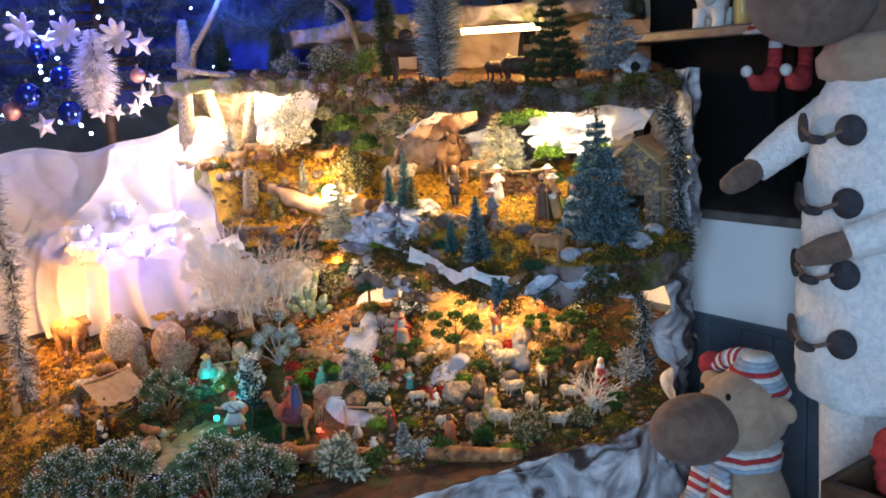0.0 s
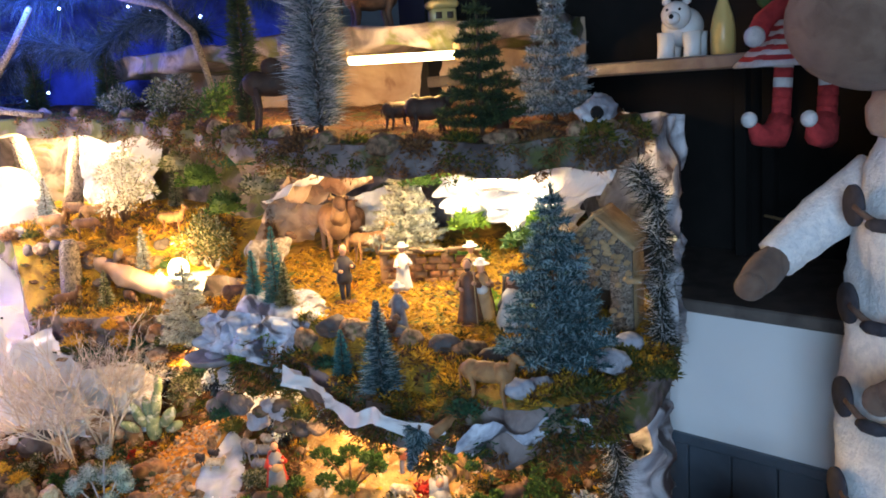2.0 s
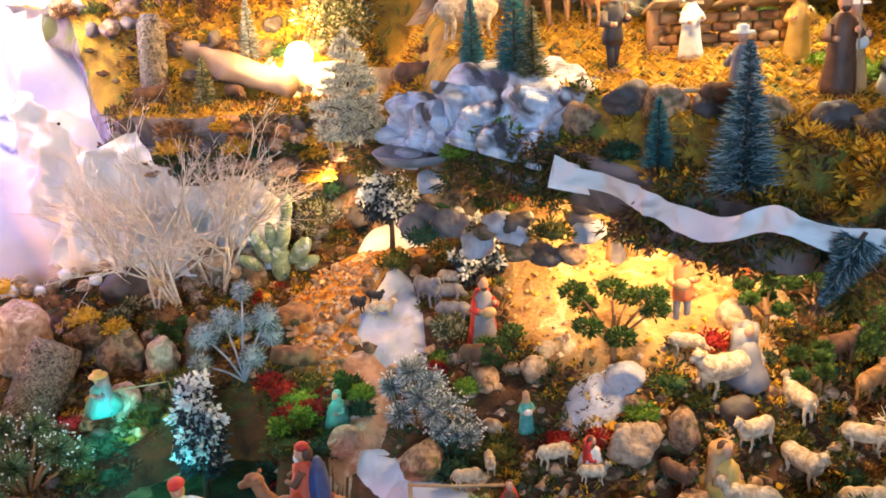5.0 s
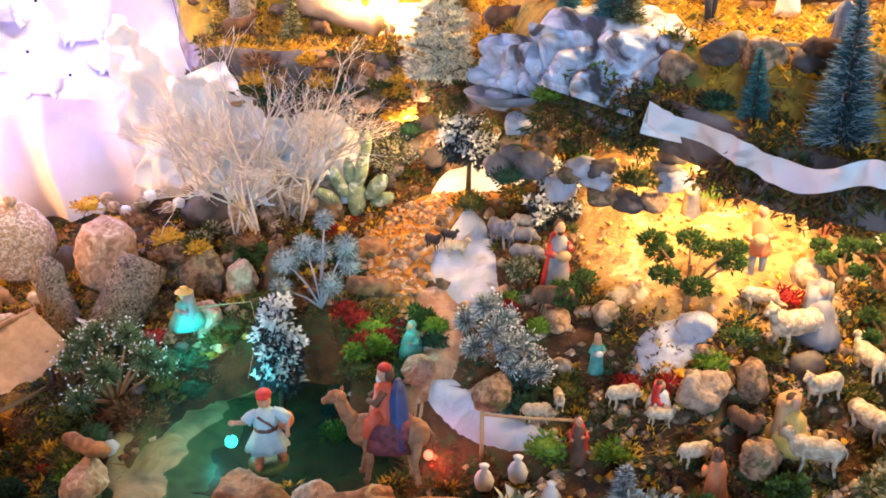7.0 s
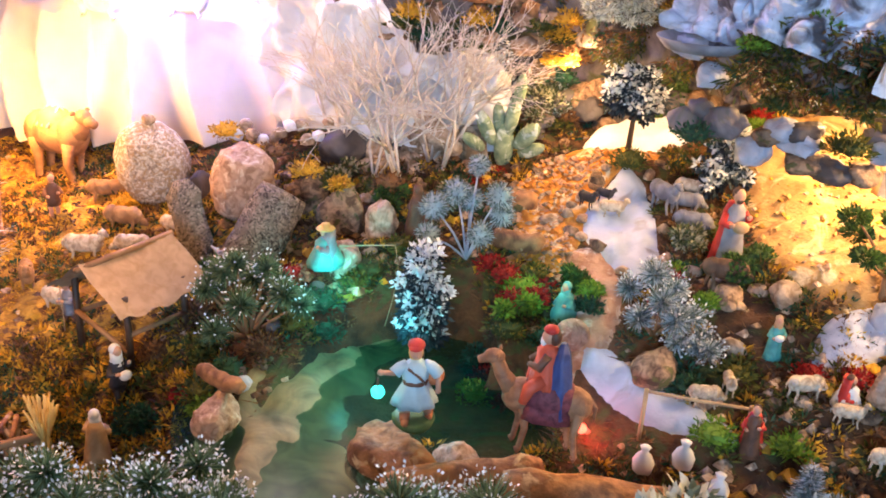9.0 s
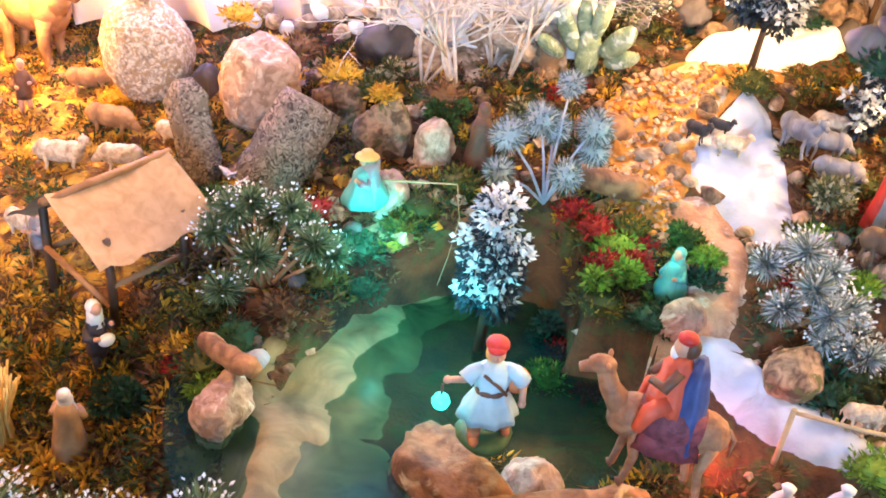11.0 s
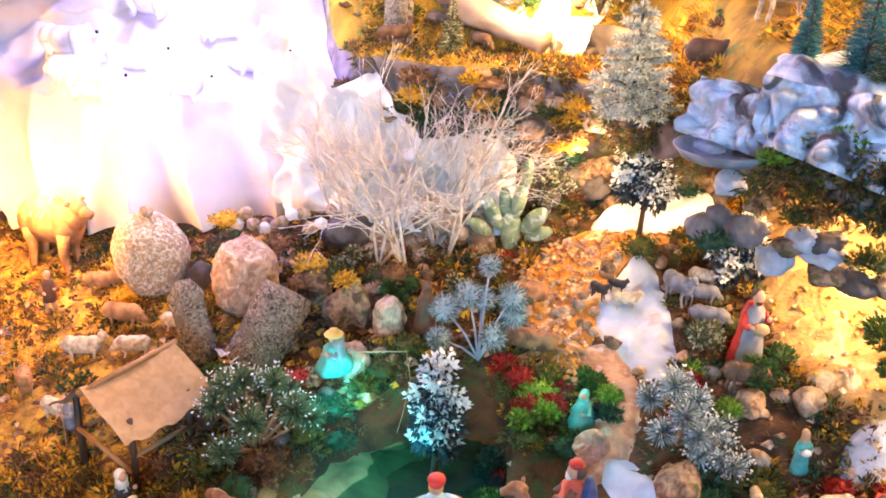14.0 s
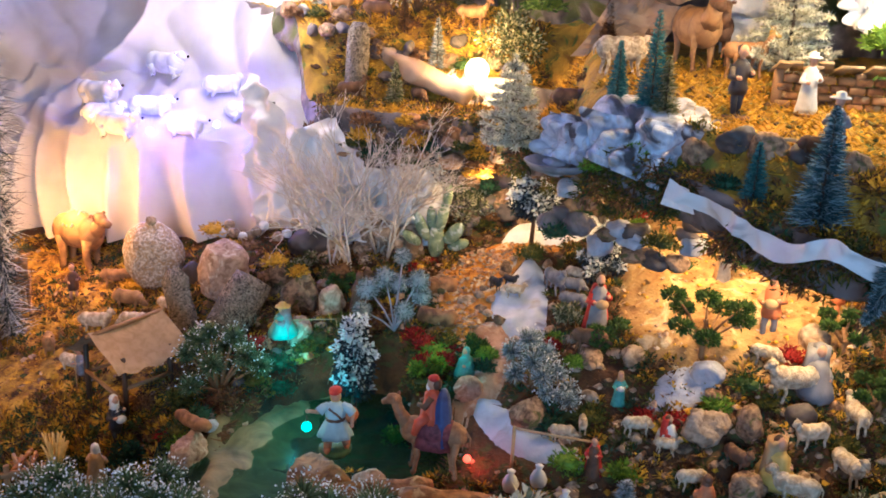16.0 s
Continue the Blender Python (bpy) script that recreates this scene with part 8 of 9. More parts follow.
for k, (x, y, l, r, m) in enumerate(((-1.171, 2.705, 0.066, 85, "fawn"), (-1.212, 2.630, 0.064, 95, "wool"), (-1.122, 2.626, 0.056, -80, "wool"), (-1.068, 2.683, 0.05, 80, "wool"), (-1.245, 2.80, 0.06, 100, "fawn"), (-1.28, 2.56, 0.06, 30, "fawn"), (-1.20, 2.50, 0.055, 70, "wool"))):
    sheep(on_low(x, y), l, r, "small pale goat statuette on yard straw" if m == "wool" else "tan goat statuette on yard straw", m, graze=k % 2 == 0, height=0.72)

# the front edge: logs, stream wire and hanging bags
def log(name, x, y, z, l, r, rz, label, seed, material="log"):
    b = Build()
    pts, rad = [], []
    for k in range(9):
        t = k / 8
        pts.append((l * (t - 0.5), 0.006 * noise.noise(Vector((t * 4, seed, 0))), 0.006 * noise.noise(Vector((t * 4, seed, 7)))))
        rad.append(r * (0.85 + 0.25 * noise.noise(Vector((t * 5, seed, 3)))) * (0.75 if k in (0, 8) else 1))
    b.add(tube(pts, rad, 16), material)
    return solid(name, b, (x, y, z), label, "log", rz=rz)


log("log", -0.52, 2.165, 0.490, 0.20, 0.028, 18, "reddish-brown weathered log by the pond", 1)
log("log", -0.345, 2.145, 0.495, 0.26, 0.030, -4, "brown weathered log along the front", 2)
log("log", 0.06, 2.035, low(0.06, 2.035) + 0.02, 0.24, 0.022, -8, "split grey-brown bark log on the front edge", 3)
log("log", -0.863, 2.285, low(-0.863, 2.285) + 0.045, 0.08, 0.014, -30, "short brown log on the pond bank", 4)
log("log", -0.47, 2.60, low(-0.47, 2.60) + 0.016, 0.085, 0.020, -20, "curled brown wood piece beside the path", 5)
log("log", -0.48, 2.70, low(-0.48, 2.70) + 0.022, 0.075, 0.022, 15, "ringed brown cork piece beside the path", 6)
line = Build().add(tube([(-0.30, 2.255, 0.585), (-0.235, 2.245, 0.583), (-0.17, 2.245, 0.578)], 0.0022, 6), "palewood").add(tube([(-0.30, 2.255, 0.46), (-0.30, 2.255, 0.588)], 0.003, 6), "palewood").add(tube([(-0.17, 2.245, 0.49), (-0.17, 2.245, 0.582)], 0.003, 6), "palewood")
solid("washing_line", line, (0, 0, 0), "thin pole strung between two sticks", "pole")
for x, y, z in ((-0.30, 2.205, 0.497), (-0.212, 2.175, 0.488), (-0.256, 2.19, 0.52)):
    solid("cloth_bag", Build().add(lathe([(0.004, 0), (0.0125, 0.004), (0.014, 0.014), (0.009, 0.026), (0.004, 0.031), (0.007, 0.038)], 12, 0.08, 5), "c_white"), (x, y, z), "small tied pale cloth bag", "bag", "cloth bags")
solid("led", Build().add(ball(0, 0, 0, 0.007), "led_red"), (-0.375, 2.255, 0.520), "small red light under the stream", "light", "fairy lights")

# rubble, moss and shrubs at the foot of the terrace
for k in range(74):
    t = rnd.random()
    line = [(-0.80, 3.03), (-0.56, 2.965), (-0.36, 2.97), (-0.24, 2.96), (-0.12, 2.95), (0.10, 2.93)]
    q = t * (len(line) - 1)
    i = min(int(q), len(line) - 2)
    x, y = (line[i][n] + (line[i + 1][n] - line[i][n]) * (q - i) for n in (0, 1))
    z = low(x, y) + rnd.random() ** 1.5 * 0.22
    y += 0.05 - (0.20 - (z - low(x, y))) * 0.30
    if k % 3 == 2:
        tuft((x, y - 0.01, z), rnd.uniform(0.018, 0.034), rnd.choice(("moss", "dry", "deepgreen", "dry")), "moss cushion in the rubble under the terrace", 1200 + k, count=300, blade=0.012)
    else:
        rock((x, y, z - 0.01), rnd.uniform(0.02, 0.042), rnd.uniform(0.02, 0.035), rnd.uniform(0.016, 0.03), rnd.choice(("stone", "stone", "rock_dark", "palestone", "darkstone")), "brown stone in the rubble under the terrace", 1300 + k, 0.3, rnd.uniform(0, 360))
for k, (x, y, h, ww, m) in enumerate(((-0.45, 2.95, 0.13, 0.10, "pine_olive"), (-0.20, 2.99, 0.12, 0.10, "leaf"), (0.03, 2.95, 0.12, 0.10, "pine_grey"), (-0.40, 2.99, 0.10, 0.09, "leaf_tip"), (-0.66, 2.98, 0.12, 0.10, "pine_frost"), (0.30, 2.62, 0.10, 0.10, "leaf"), (0.36, 2.52, 0.11, 0.10, "leaf_tip"), (0.40, 2.34, 0.09, 0.09, "leaf"), (0.46, 2.26, 0.10, 0.10, "pine_grey"),
                                          (-0.80, 2.80, 0.06, 0.07, "pine_olive"), (-0.69, 2.72, 0.06, 0.06, "leaf"), (-0.585, 2.70, 0.06, 0.06, "pine_olive"), (-0.47, 2.44, 0.05, 0.07, "lime"), (-0.52, 2.49, 0.05, 0.06, "deepgreen"), (-0.375, 2.50, 0.04, 0.05, "leaf"), (-0.215, 2.56, 0.06, 0.06, "pine_olive"), (-0.15, 2.47, 0.05, 0.06, "leaf"), (-0.95, 2.52, 0.05, 0.07, "leaf"),
                                          (-0.98, 2.28, 0.05, 0.07, "deepgreen"), (-0.93, 2.38, 0.05, 0.06, "moss"), (0.33, 2.13, 0.07, 0.08, "pine_olive"), (0.08, 2.11, 0.06, 0.07, "leaf"), (-0.20, 2.09, 0.06, 0.08, "leaf"), (-0.42, 2.06, 0.08, 0.10, "leaf_tip"), (-0.66, 2.13, 0.05, 0.06, "moss"), (0.43, 2.16, 0.07, 0.07, "leaf"))):
    bush("low_shrub", on_low(x, y), h, ww, m, "small bushy shrub with fine leaves at the stones", 1500 + k, clumps=7, per=150, leaf=0.009)
for k, (x, y, r, m) in enumerate(((-0.45, 2.46, 0.026, "lime"), (-0.49, 2.52, 0.024, "moss"), (-0.40, 2.41, 0.022, "deepgreen"), (-0.44, 2.36, 0.024, "moss"), (-0.51, 2.56, 0.024, "redmoss"), (-0.47, 2.40, 0.02, "redmoss"), (-0.36, 2.45, 0.02, "c_teal"), (-0.80, 2.44, 0.03, "moss"), (-0.76, 2.49, 0.028, "deepgreen"), (-0.72, 2.53, 0.026, "moss"), (-0.66, 2.60, 0.03, "moss"), (-0.60, 2.60, 0.026, "dry"),
                                       (-0.83, 2.39, 0.03, "dry"), (-0.90, 2.31, 0.03, "moss"), (-0.88, 2.22, 0.03, "moss"), (-0.95, 2.47, 0.026, "dry"), (-1.0, 2.40, 0.026, "dry"), (0.03, 2.30, 0.022, "lime"), (-0.12, 2.22, 0.026, "lime"), (-0.17, 2.33, 0.024, "moss"), (-0.03, 2.29, 0.02, "redmoss"), (0.11, 2.30, 0.022, "moss"), (0.22, 2.24, 0.024, "moss"), (0.28, 2.19, 0.022, "deepgreen"))):
    tuft(on_low(x, y), r, m if m != "c_teal" else "deepgreen", "bright lime moss cushion" + " among the stones" if m == "lime" else "soft moss cushion among the stones", 1600 + k, count=360, blade=0.012)

firewood = thing("firewood_rack", on_low(-1.15, 2.235), "rough wooden rack filled with split sticks", "rack", rz=35)
for x in (-0.035, 0.035):
    part("upright", Build().add(slat(x - 0.005, -0.03, 0, x + 0.005, -0.02, 0.07), "wood"), firewood)
    part("side_bar", Build().add(slat(x - 0.005, -0.03, 0.006, x + 0.005, 0.06, 0.014), "wood"), firewood)
part("cross_bar", Build().add(slat(-0.045, -0.032, 0.048, 0.045, -0.024, 0.058), "wood"), firewood)
for k in range(14):
    a = rnd.uniform(-0.25, 0.25)
    part("stick", Build().add(tube([(rnd.uniform(-0.03, 0.03), -0.015, 0.008 + 0.003 * k), (rnd.uniform(-0.03, 0.03), 0.055, 0.008 + 0.003 * k)], 0.004, 5), "log" if k % 2 else "palewood"), firewood)


# ---- the upper terraces ----
bottle("bottle_brush_tree", on_top(0.012, 2.345), 0.330, 0.135, "pine_grey", "tall grey frosted bottle-brush tree on the upper terrace", 101, bristles=4200, profile="column")
fir("dark_fir", on_top(0.300, 2.235), 0.250, 0.135, "pine_dark", "dark green fir on the upper terrace rim", 102, tiers=9)
fir("frosted_fir", on_top(0.455, 2.36), 0.255, 0.150, "pine_grey", "blue-grey frosted fir on the upper terrace", 103, tiers=10)
bottle("bottle_brush_tree", on_top(-0.150, 2.56), 0.320, 0.075, "pine_dark", "slim dark fir on the upper terrace", 104, bristles=3000, profile="column")
bottle("bottle_brush_tree", on_top(-0.66, 3.36), 0.26, 0.10, "pine_dark", "dark fir against the blue-lit backdrop cloth", 105, bristles=2400)
bottle("bottle_brush_tree", on_top(-0.42, 3.20), 0.30, 0.10, "pine_grey", "frosted fir against the blue-lit backdrop cloth", 106, bristles=2400)
bottle("bottle_brush_tree", on_top(-0.90, 3.46), 0.22, 0.09, "pine_dark", "dark fir against the blue-lit backdrop cloth", 107, bristles=2000)
bush("olive_bush", on_top(-0.42, 3.08), 0.10, 0.18, "pine_olive", "olive bush hanging over the cave", 108, clumps=10, per=130)
bush("olive_bush", on_top(-0.26, 2.82), 0.09, 0.15, "leaf", "dark green bush on the upper rim", 109, clumps=9, per=120)
bush("olive_bush", on_top(-0.62, 3.27), 0.08, 0.15, "pine_olive", "olive bush above the lit cave", 110, clumps=9, per=120)
beast(on_top(-0.085, 2.50), 0.118, "hide", "dark brown camel statuette on the upper terrace", 88, 1.05, 0.5, 0.15, 0.032, hump=True, fat=0.22)
beast(on_top(0.215, 2.40), 0.085, "hide", "dark ox statuette on the upper terrace", 80, 0.85, 0.28, 0.15, 0.034, horns=True, fat=0.27)
beast(on_top(0.160, 2.47), 0.065, "hide", "dark goat statuette on the upper terrace", 110, 0.85, 0.28, 0.15, 0.034, horns=True)
beast(on_top(0.27, 2.46), 0.060, "fawn", "brown goat statuette on the upper terrace", 70, 0.85, 0.28, 0.15, 0.034, horns=True)
figurine(on_top(0.345, 2.34), 0.085, "c_brown", "dark statuette among the firs", 0, "c_black", "c_brown", "robe", 0.4, seed=41, base=None)
beast((0.12, 2.76, upper(0.12, 2.76) - 0.002), 0.12, "brownfur", "dark elephant statuette on the topmost terrace", 85, 0.95, 0.22, 0.20, 0.055, fat=0.30, tail=0.5, name="elephant_figurine")
cottage = thing("toy_cottage", (0.275, 2.70, upper(0.275, 2.70)), "small yellow ceramic cottage on the topmost terrace", "house", rz=10)
part("wall", Build().add(slat(-0.028, -0.022, 0, 0.028, 0.022, 0.032, 0.12), "yellowglaze"), cottage)
part("roof", Build().add(slat(-0.034, -0.028, 0.032, 0.034, 0.028, 0.050, 0.35), "yellowglaze"), cottage)
for x in (-0.013, 0.013):
    part("window", Build().add(slat(x - 0.007, -0.0245, 0.010, x + 0.007, -0.0215, 0.024, 0.2), "darkwood"), cottage)
tube_light = thing("tube_lamp", (0.175, 2.575, 1.572), "glowing warm tube lamp under the topmost terrace", "lamp")
part("tube", Build().add(tube([(-0.112, 0, 0), (0.112, 0, 0)], 0.009, 12), "bulb"), tube_light)
for x in (-0.118, 0.118):
    part("end_cap", Build().add(slat(x - 0.008, -0.009, -0.010, x + 0.008, 0.009, 0.026, 0.2), "palewood"), tube_light)
skull_rock = Build().add(lump(0.040, 0.034, 0.036, 7, 0.35, 3), "rock_paper")
# a black ball in the face stands for the shade of a hollow
for x, z, r in ((-0.006, 0.030, 0.012),):
    skull_rock.add(ball(x, -0.028, z, r, 0.010, r), "black")
solid("hollow_rock", skull_rock, on_top(0.500, 2.215), "pale weathered rock on the rim, black inset as a hollow's shade", "rock")
for k in range(34):
    s = k / 33
    path = [(0.57, 2.22), (0.45, 2.16), (0.17, 2.18), (-0.05, 2.36), (-0.19, 2.57), (-0.29, 2.81), (-0.45, 3.03), (-0.65, 3.23), (-0.9, 3.34)]
    q = s * (len(path) - 1)
    i = min(int(q), len(path) - 2)
    x, y = (path[i][n] + (path[i + 1][n] - path[i][n]) * (q - i) for n in (0, 1))
    m = ("moss", "dry", "stone", "moss", "stone", "dry", "stone")[k % 7]
    dy = rnd.uniform(-0.01, 0.03)
    if m == "stone":
        rock(on_top(x, y + dy, -0.012), rnd.uniform(0.02, 0.035), 0.02, 0.022, "stone", "brown stone on the upper rim", 700 + k, 0.3)
    else:
        tuft(on_top(x, y + dy, -0.012), rnd.uniform(0.025, 0.042), m, "moss cushion hanging on the upper rim" if m != "dry" else "dry brown moss hanging on the upper rim", 740 + k, count=420, blade=0.014)
def rim_moss(name, path, height, count, seed, materials, label, drop=0.05, blade=0.012):
    """Moss and fibres clinging to the face of a rim."""
    rng = random.Random(seed)
    b = Build()
    for c in range(count):
        q = rng.uniform(0, len(path) - 1.001)
        i = int(q)
        x, y = (path[i][n] + (path[i + 1][n] - path[i][n]) * (q - i) for n in (0, 1))
        z = height(x, y) - rng.uniform(-0.005, drop)
        if noise.noise(Vector((x, y, z)) * 11) < -0.12:
            continue
        pts, dirs, lens = [], [], []
        r = rng.uniform(0.006, 0.016)
        for k in range(36):
            d = Vector((rng.gauss(0, 1), rng.gauss(-0.5, 0.8), rng.gauss(0, 1))).normalized()
            pts.append((x + d.x * r, y + d.y * r * 0.7, z + d.z * r))
            dirs.append((d.x + rng.uniform(-1, 1), d.y + rng.uniform(-1, 0.4), rng.uniform(-1.2, 0.6)))
            lens.append(blade * rng.uniform(0.5, 1.5))
        b.add(leaves(pts, dirs, lens, blade * 0.25, rng), rng.choice(materials))
    return tagged(part(name, b, smooth=False), label, "moss", kind="stuff")


rim_moss("rim_moss", [(0.60, 2.22), (0.45, 2.125), (0.17, 2.155), (-0.06, 2.335), (-0.20, 2.555), (-0.30, 2.79), (-0.46, 3.01), (-0.66, 3.21), (-0.9, 3.31)], top, 300, 91, ("moss", "dry", "moss", "dry", "dry"), "moss and dry fibres hanging from the upper rim", 0.06, 0.011)
rim_moss("rim_moss", [(0.62, 2.2), (0.46, 1.965), (0.30, 1.925), (0.13, 2.075), (0.02, 2.195), (-0.08, 2.335), (-0.2, 2.435), (-0.30, 2.675), (-0.36, 2.855), (-0.55, 2.915), (-0.8, 2.975)], stage, 620, 92, ("moss", "dry", "moss", "dry", "deepgreen"), "moss and dry fibres clinging to the terrace rim", 0.085, 0.014)
CLIFF = [(-0.40, 2.87), (-0.42, 2.875), (-0.46, 2.885), (-0.58, 2.91), (-0.72, 2.945), (-0.86, 3.04)]
for k in range(46):
    q = rnd.uniform(0, len(CLIFF) - 1.01)
    i = int(q)
    x, y = (CLIFF[i][n] + (CLIFF[i + 1][n] - CLIFF[i][n]) * (q - i) for n in (0, 1))
    z = stage(x, y + 0.03) - rnd.uniform(0.005, 0.11)
    if k % 3 == 0:
        tuft((x - 0.01, y - 0.012, z - 0.01), rnd.uniform(0.02, 0.034), rnd.choice(("dry", "moss", "straw", "deepgreen")), "moss cushion clinging to the terrace cliff", 960 + k, count=300, blade=0.013)
    else:
        rock((x, y, z - 0.015), rnd.uniform(0.014, 0.032), rnd.uniform(0.014, 0.024), rnd.uniform(0.012, 0.024), rnd.choice(("stone", "darkstone", "pinkstone", "log")), "brown stone lodged in the terrace cliff", 960 + k, 0.3, rnd.uniform(0, 360))
TOP_IN = [(0.17, 2.19), (0.57, 2.22), (0.6, 2.9), (-0.2, 3.2), (-0.9, 3.6), (-0.85, 3.36), (-0.4, 3.05), (-0.17, 2.6), (-0.03, 2.37)]
scatter("dry_grass", "dry", TOP_IN, top_rough, 5000, 0.022, 0.0026, 84, "brown dry grass on the upper terrace", 0.8)
for pts, r in ((((-1.0, 3.38, 1.48), (-0.98, 3.36, 1.60), (-0.90, 3.34, 1.70), (-0.84, 3.34, 1.80)), 0.014), (((-0.55, 3.2, 1.80), (-0.42, 3.1, 1.76), (-0.33, 3.0, 1.68), (-0.27, 2.9, 1.50)), 0.012), (((-1.06, 3.36, 1.55), (-0.95, 3.30, 1.52), (-0.82, 3.27, 1.50)), 0.012)):
    solid("branch", Build().add(tube(pts, [r, r * 0.9, r * 0.8, r * 0.6][:len(pts)], 8), "bark"), (0, 0, 0), "bent grey branch arching over the cave", "branch")
string = thing("fairy_light_string", (0, 0, 0), "wire of tiny blue fairy lights before the sky cloth", "fairy lights")
wire = [(-1.15 + 0.075 * k, 3.58 - 0.25 * (-0.45 + 0.075 * k), 1.62 + 0.16 * math.sin(k * 1.9) + 0.012 * k) for k in range(13)]
part("wire", Build().add(tube(wire, 0.0015, 5), "c_green"), string)
for k in range(0, 13):
    part("led", Build().add(ball(*wire[k], 0.0045, n=7, m=5), "led_blue"), string)

garland("pine_garland", [(-1.02, 3.50, 1.60), (-0.88, 3.44, 1.72), (-0.70, 3.38, 1.66), (-0.52, 3.30, 1.76), (-0.34, 3.22, 1.70)], 0.11, "needle_blue_lit", "dark pine garland above the cave, blue light tinted in", 14, 5200)
garland("pine_garland", [(-1.15, 3.56, 1.86), (-0.90, 3.50, 1.84), (-0.62, 3.42, 1.88), (-0.30, 3.30, 1.86), (-0.10, 3.22, 1.80)], 0.11, "needle_blue_lit", "dark pine garland before the backdrop cloth, blue light tinted in", 15, 5200)

# ---- the dressed tree above the cloth ----
xmas = thing("christmas_tree", (-1.52, 3.78, 0.0), "dark christmas tree with blue fairy lights, their blue painted into the needles", "tree")
part("trunk", Build().add(tube([(0, 0, 0), (0, 0, 1.2), (0, 0, 2.3)], [0.035, 0.028, 0.008], 8), "darkwood"), xmas)
pts, dirs, lens = [], [], []
twigs = Build()
for k in range(150):
    z = rnd.uniform(1.40, 2.25)
    a = rnd.uniform(0, 6.283)
    l = (0.62 - 0.20 * (z - 1.12)) * rnd.uniform(0.7, 1.05)
    p0, p1 = Vector((0, 0, z)), Vector((math.cos(a) * l, math.sin(a) * l, z + rnd.uniform(-0.08, 0.06)))
    twigs.add(tube([p0, p1], [0.006, 0.002], 4), "darkwood")
    for q in range(210):
        s = rnd.uniform(0.3, 1.0)
        pts.append(tuple(p0.lerp(p1, s)))
        dirs.append((math.cos(a) * 0.6 + rnd.uniform(-1, 1), math.sin(a) * 0.6 + rnd.uniform(-1, 1), rnd.uniform(-0.8, 0.8)))
        lens.append(rnd.uniform(0.03, 0.055))
part("branch", twigs, xmas)
part("needles", Build().add(spikes(pts, dirs, lens, 0.005, rnd), "needle_blue_lit"), xmas, smooth=False)
for k in range(54):
    a, z = rnd.uniform(3.6, 5.9), rnd.uniform(1.32, 2.05)
    r = (0.62 - 0.20 * (z - 1.12)) * rnd.uniform(0.85, 1.05)
    part("led", Build().add(ball(r * math.cos(a), r * math.sin(a), z, 0.007, n=7, m=5), "led_blue"), xmas)


def star(at, r, rz, tilt, label):
    b = Build()
    v = []
    for k in range(10):
        a, q = math.pi * k / 5, r if k % 2 == 0 else r * 0.45
        v.append((q * math.sin(a), 0, q * math.cos(a)))
    v += [(0, -0.012, 0), (0, 0.012, 0)]
    f = []
    for k in range(10):
        f += [(k, (k + 1) % 10, 10), ((k + 1) % 10, k, 11)]
    b.add((v, f), "feather")
    return solid("star_ornament", b, at, label, "ornament", "tree ornaments", rz=rz, tilt=(0, tilt), smooth=False)


for k, (x, z, r) in enumerate(((-1.115, 1.445, 0.050), (-1.16, 1.405, 0.036), (-1.30, 1.40, 0.045), (-1.22, 1.395, 0.035), (-1.08, 1.50, 0.03), (-1.52, 1.36, 0.05), (-1.10, 1.63, 0.055), (-1.45, 1.66, 0.05))):
    star((x, 3.17 + 0.02 * (k % 3), z), r, 15 * (k % 3) - 15, 12 * k, "pale pinkish glitter star hanging on the tree")
for k, (x, y, z, r, m) in enumerate(((-1.42, 3.20, 1.53, 0.045, "ball_blue"), (-1.55, 3.18, 1.47, 0.05, "ball_blue"), (-1.40, 3.18, 1.40, 0.045, "ball_blue"), (-1.14, 3.20, 1.52, 0.028, "ball_pink"), (-1.62, 3.18, 1.42, 0.035, "ball_pink"), (-1.27, 3.18, 1.43, 0.025, "ball_pink"), (-1.5, 3.2, 1.62, 0.04, "ball_blue"))):
    solid("bauble", Build().add(ball(0, 0, 0, r, n=18, m=12), m).add(tube([(0, 0, r), (0, 0, r + 0.012)], 0.005, 6), "palewood"), (x, y, z), "shiny dark blue glass bauble" if m == "ball_blue" else "shiny rosy glass bauble", "ornament", "tree ornaments")
pts, dirs, lens = [], [], []
for k in range(1500):
    t = rnd.random()
    w = 0.055 * math.sin(math.pi * (0.1 + 0.85 * t)) ** 0.7
    a = rnd.uniform(0, 6.283)
    pts.append((0.3 * w * math.cos(a), 0.3 * w * math.sin(a), 0.21 * (t - 0.5)))
    dirs.append((math.cos(a), math.sin(a), rnd.uniform(-0.9, 0.2)))
    lens.append(w * rnd.uniform(0.6, 1.1))
solid("feather_tassel", Build().add(spikes(pts, dirs, lens, 0.005, rnd), "feather"), (-1.27, 3.14, 1.545), "fluffy white feather tassel hanging on the tree", "ornament", "tree ornaments", smooth=False, scale=1.35)
for k, (x, z) in enumerate(((-1.36, 1.68), (-1.52, 1.70), (-1.18, 1.66))):
    bloom = thing("poinsettia_ornament", (x, 3.16, z), "pale glitter poinsettia flower on the tree", "ornament", "tree ornaments", tilt=(0, 20 * k))
    for n in range(8):
        part("petal", Build().add(turned(ball(0, 0, 0.035, 0.014, 0.004, 0.035, 8, 6), pose(0, 0, 0, 0, 45 * n, 0) @ pose(0, 0, 0, 25, 0, 0)), "feather"), bloom)

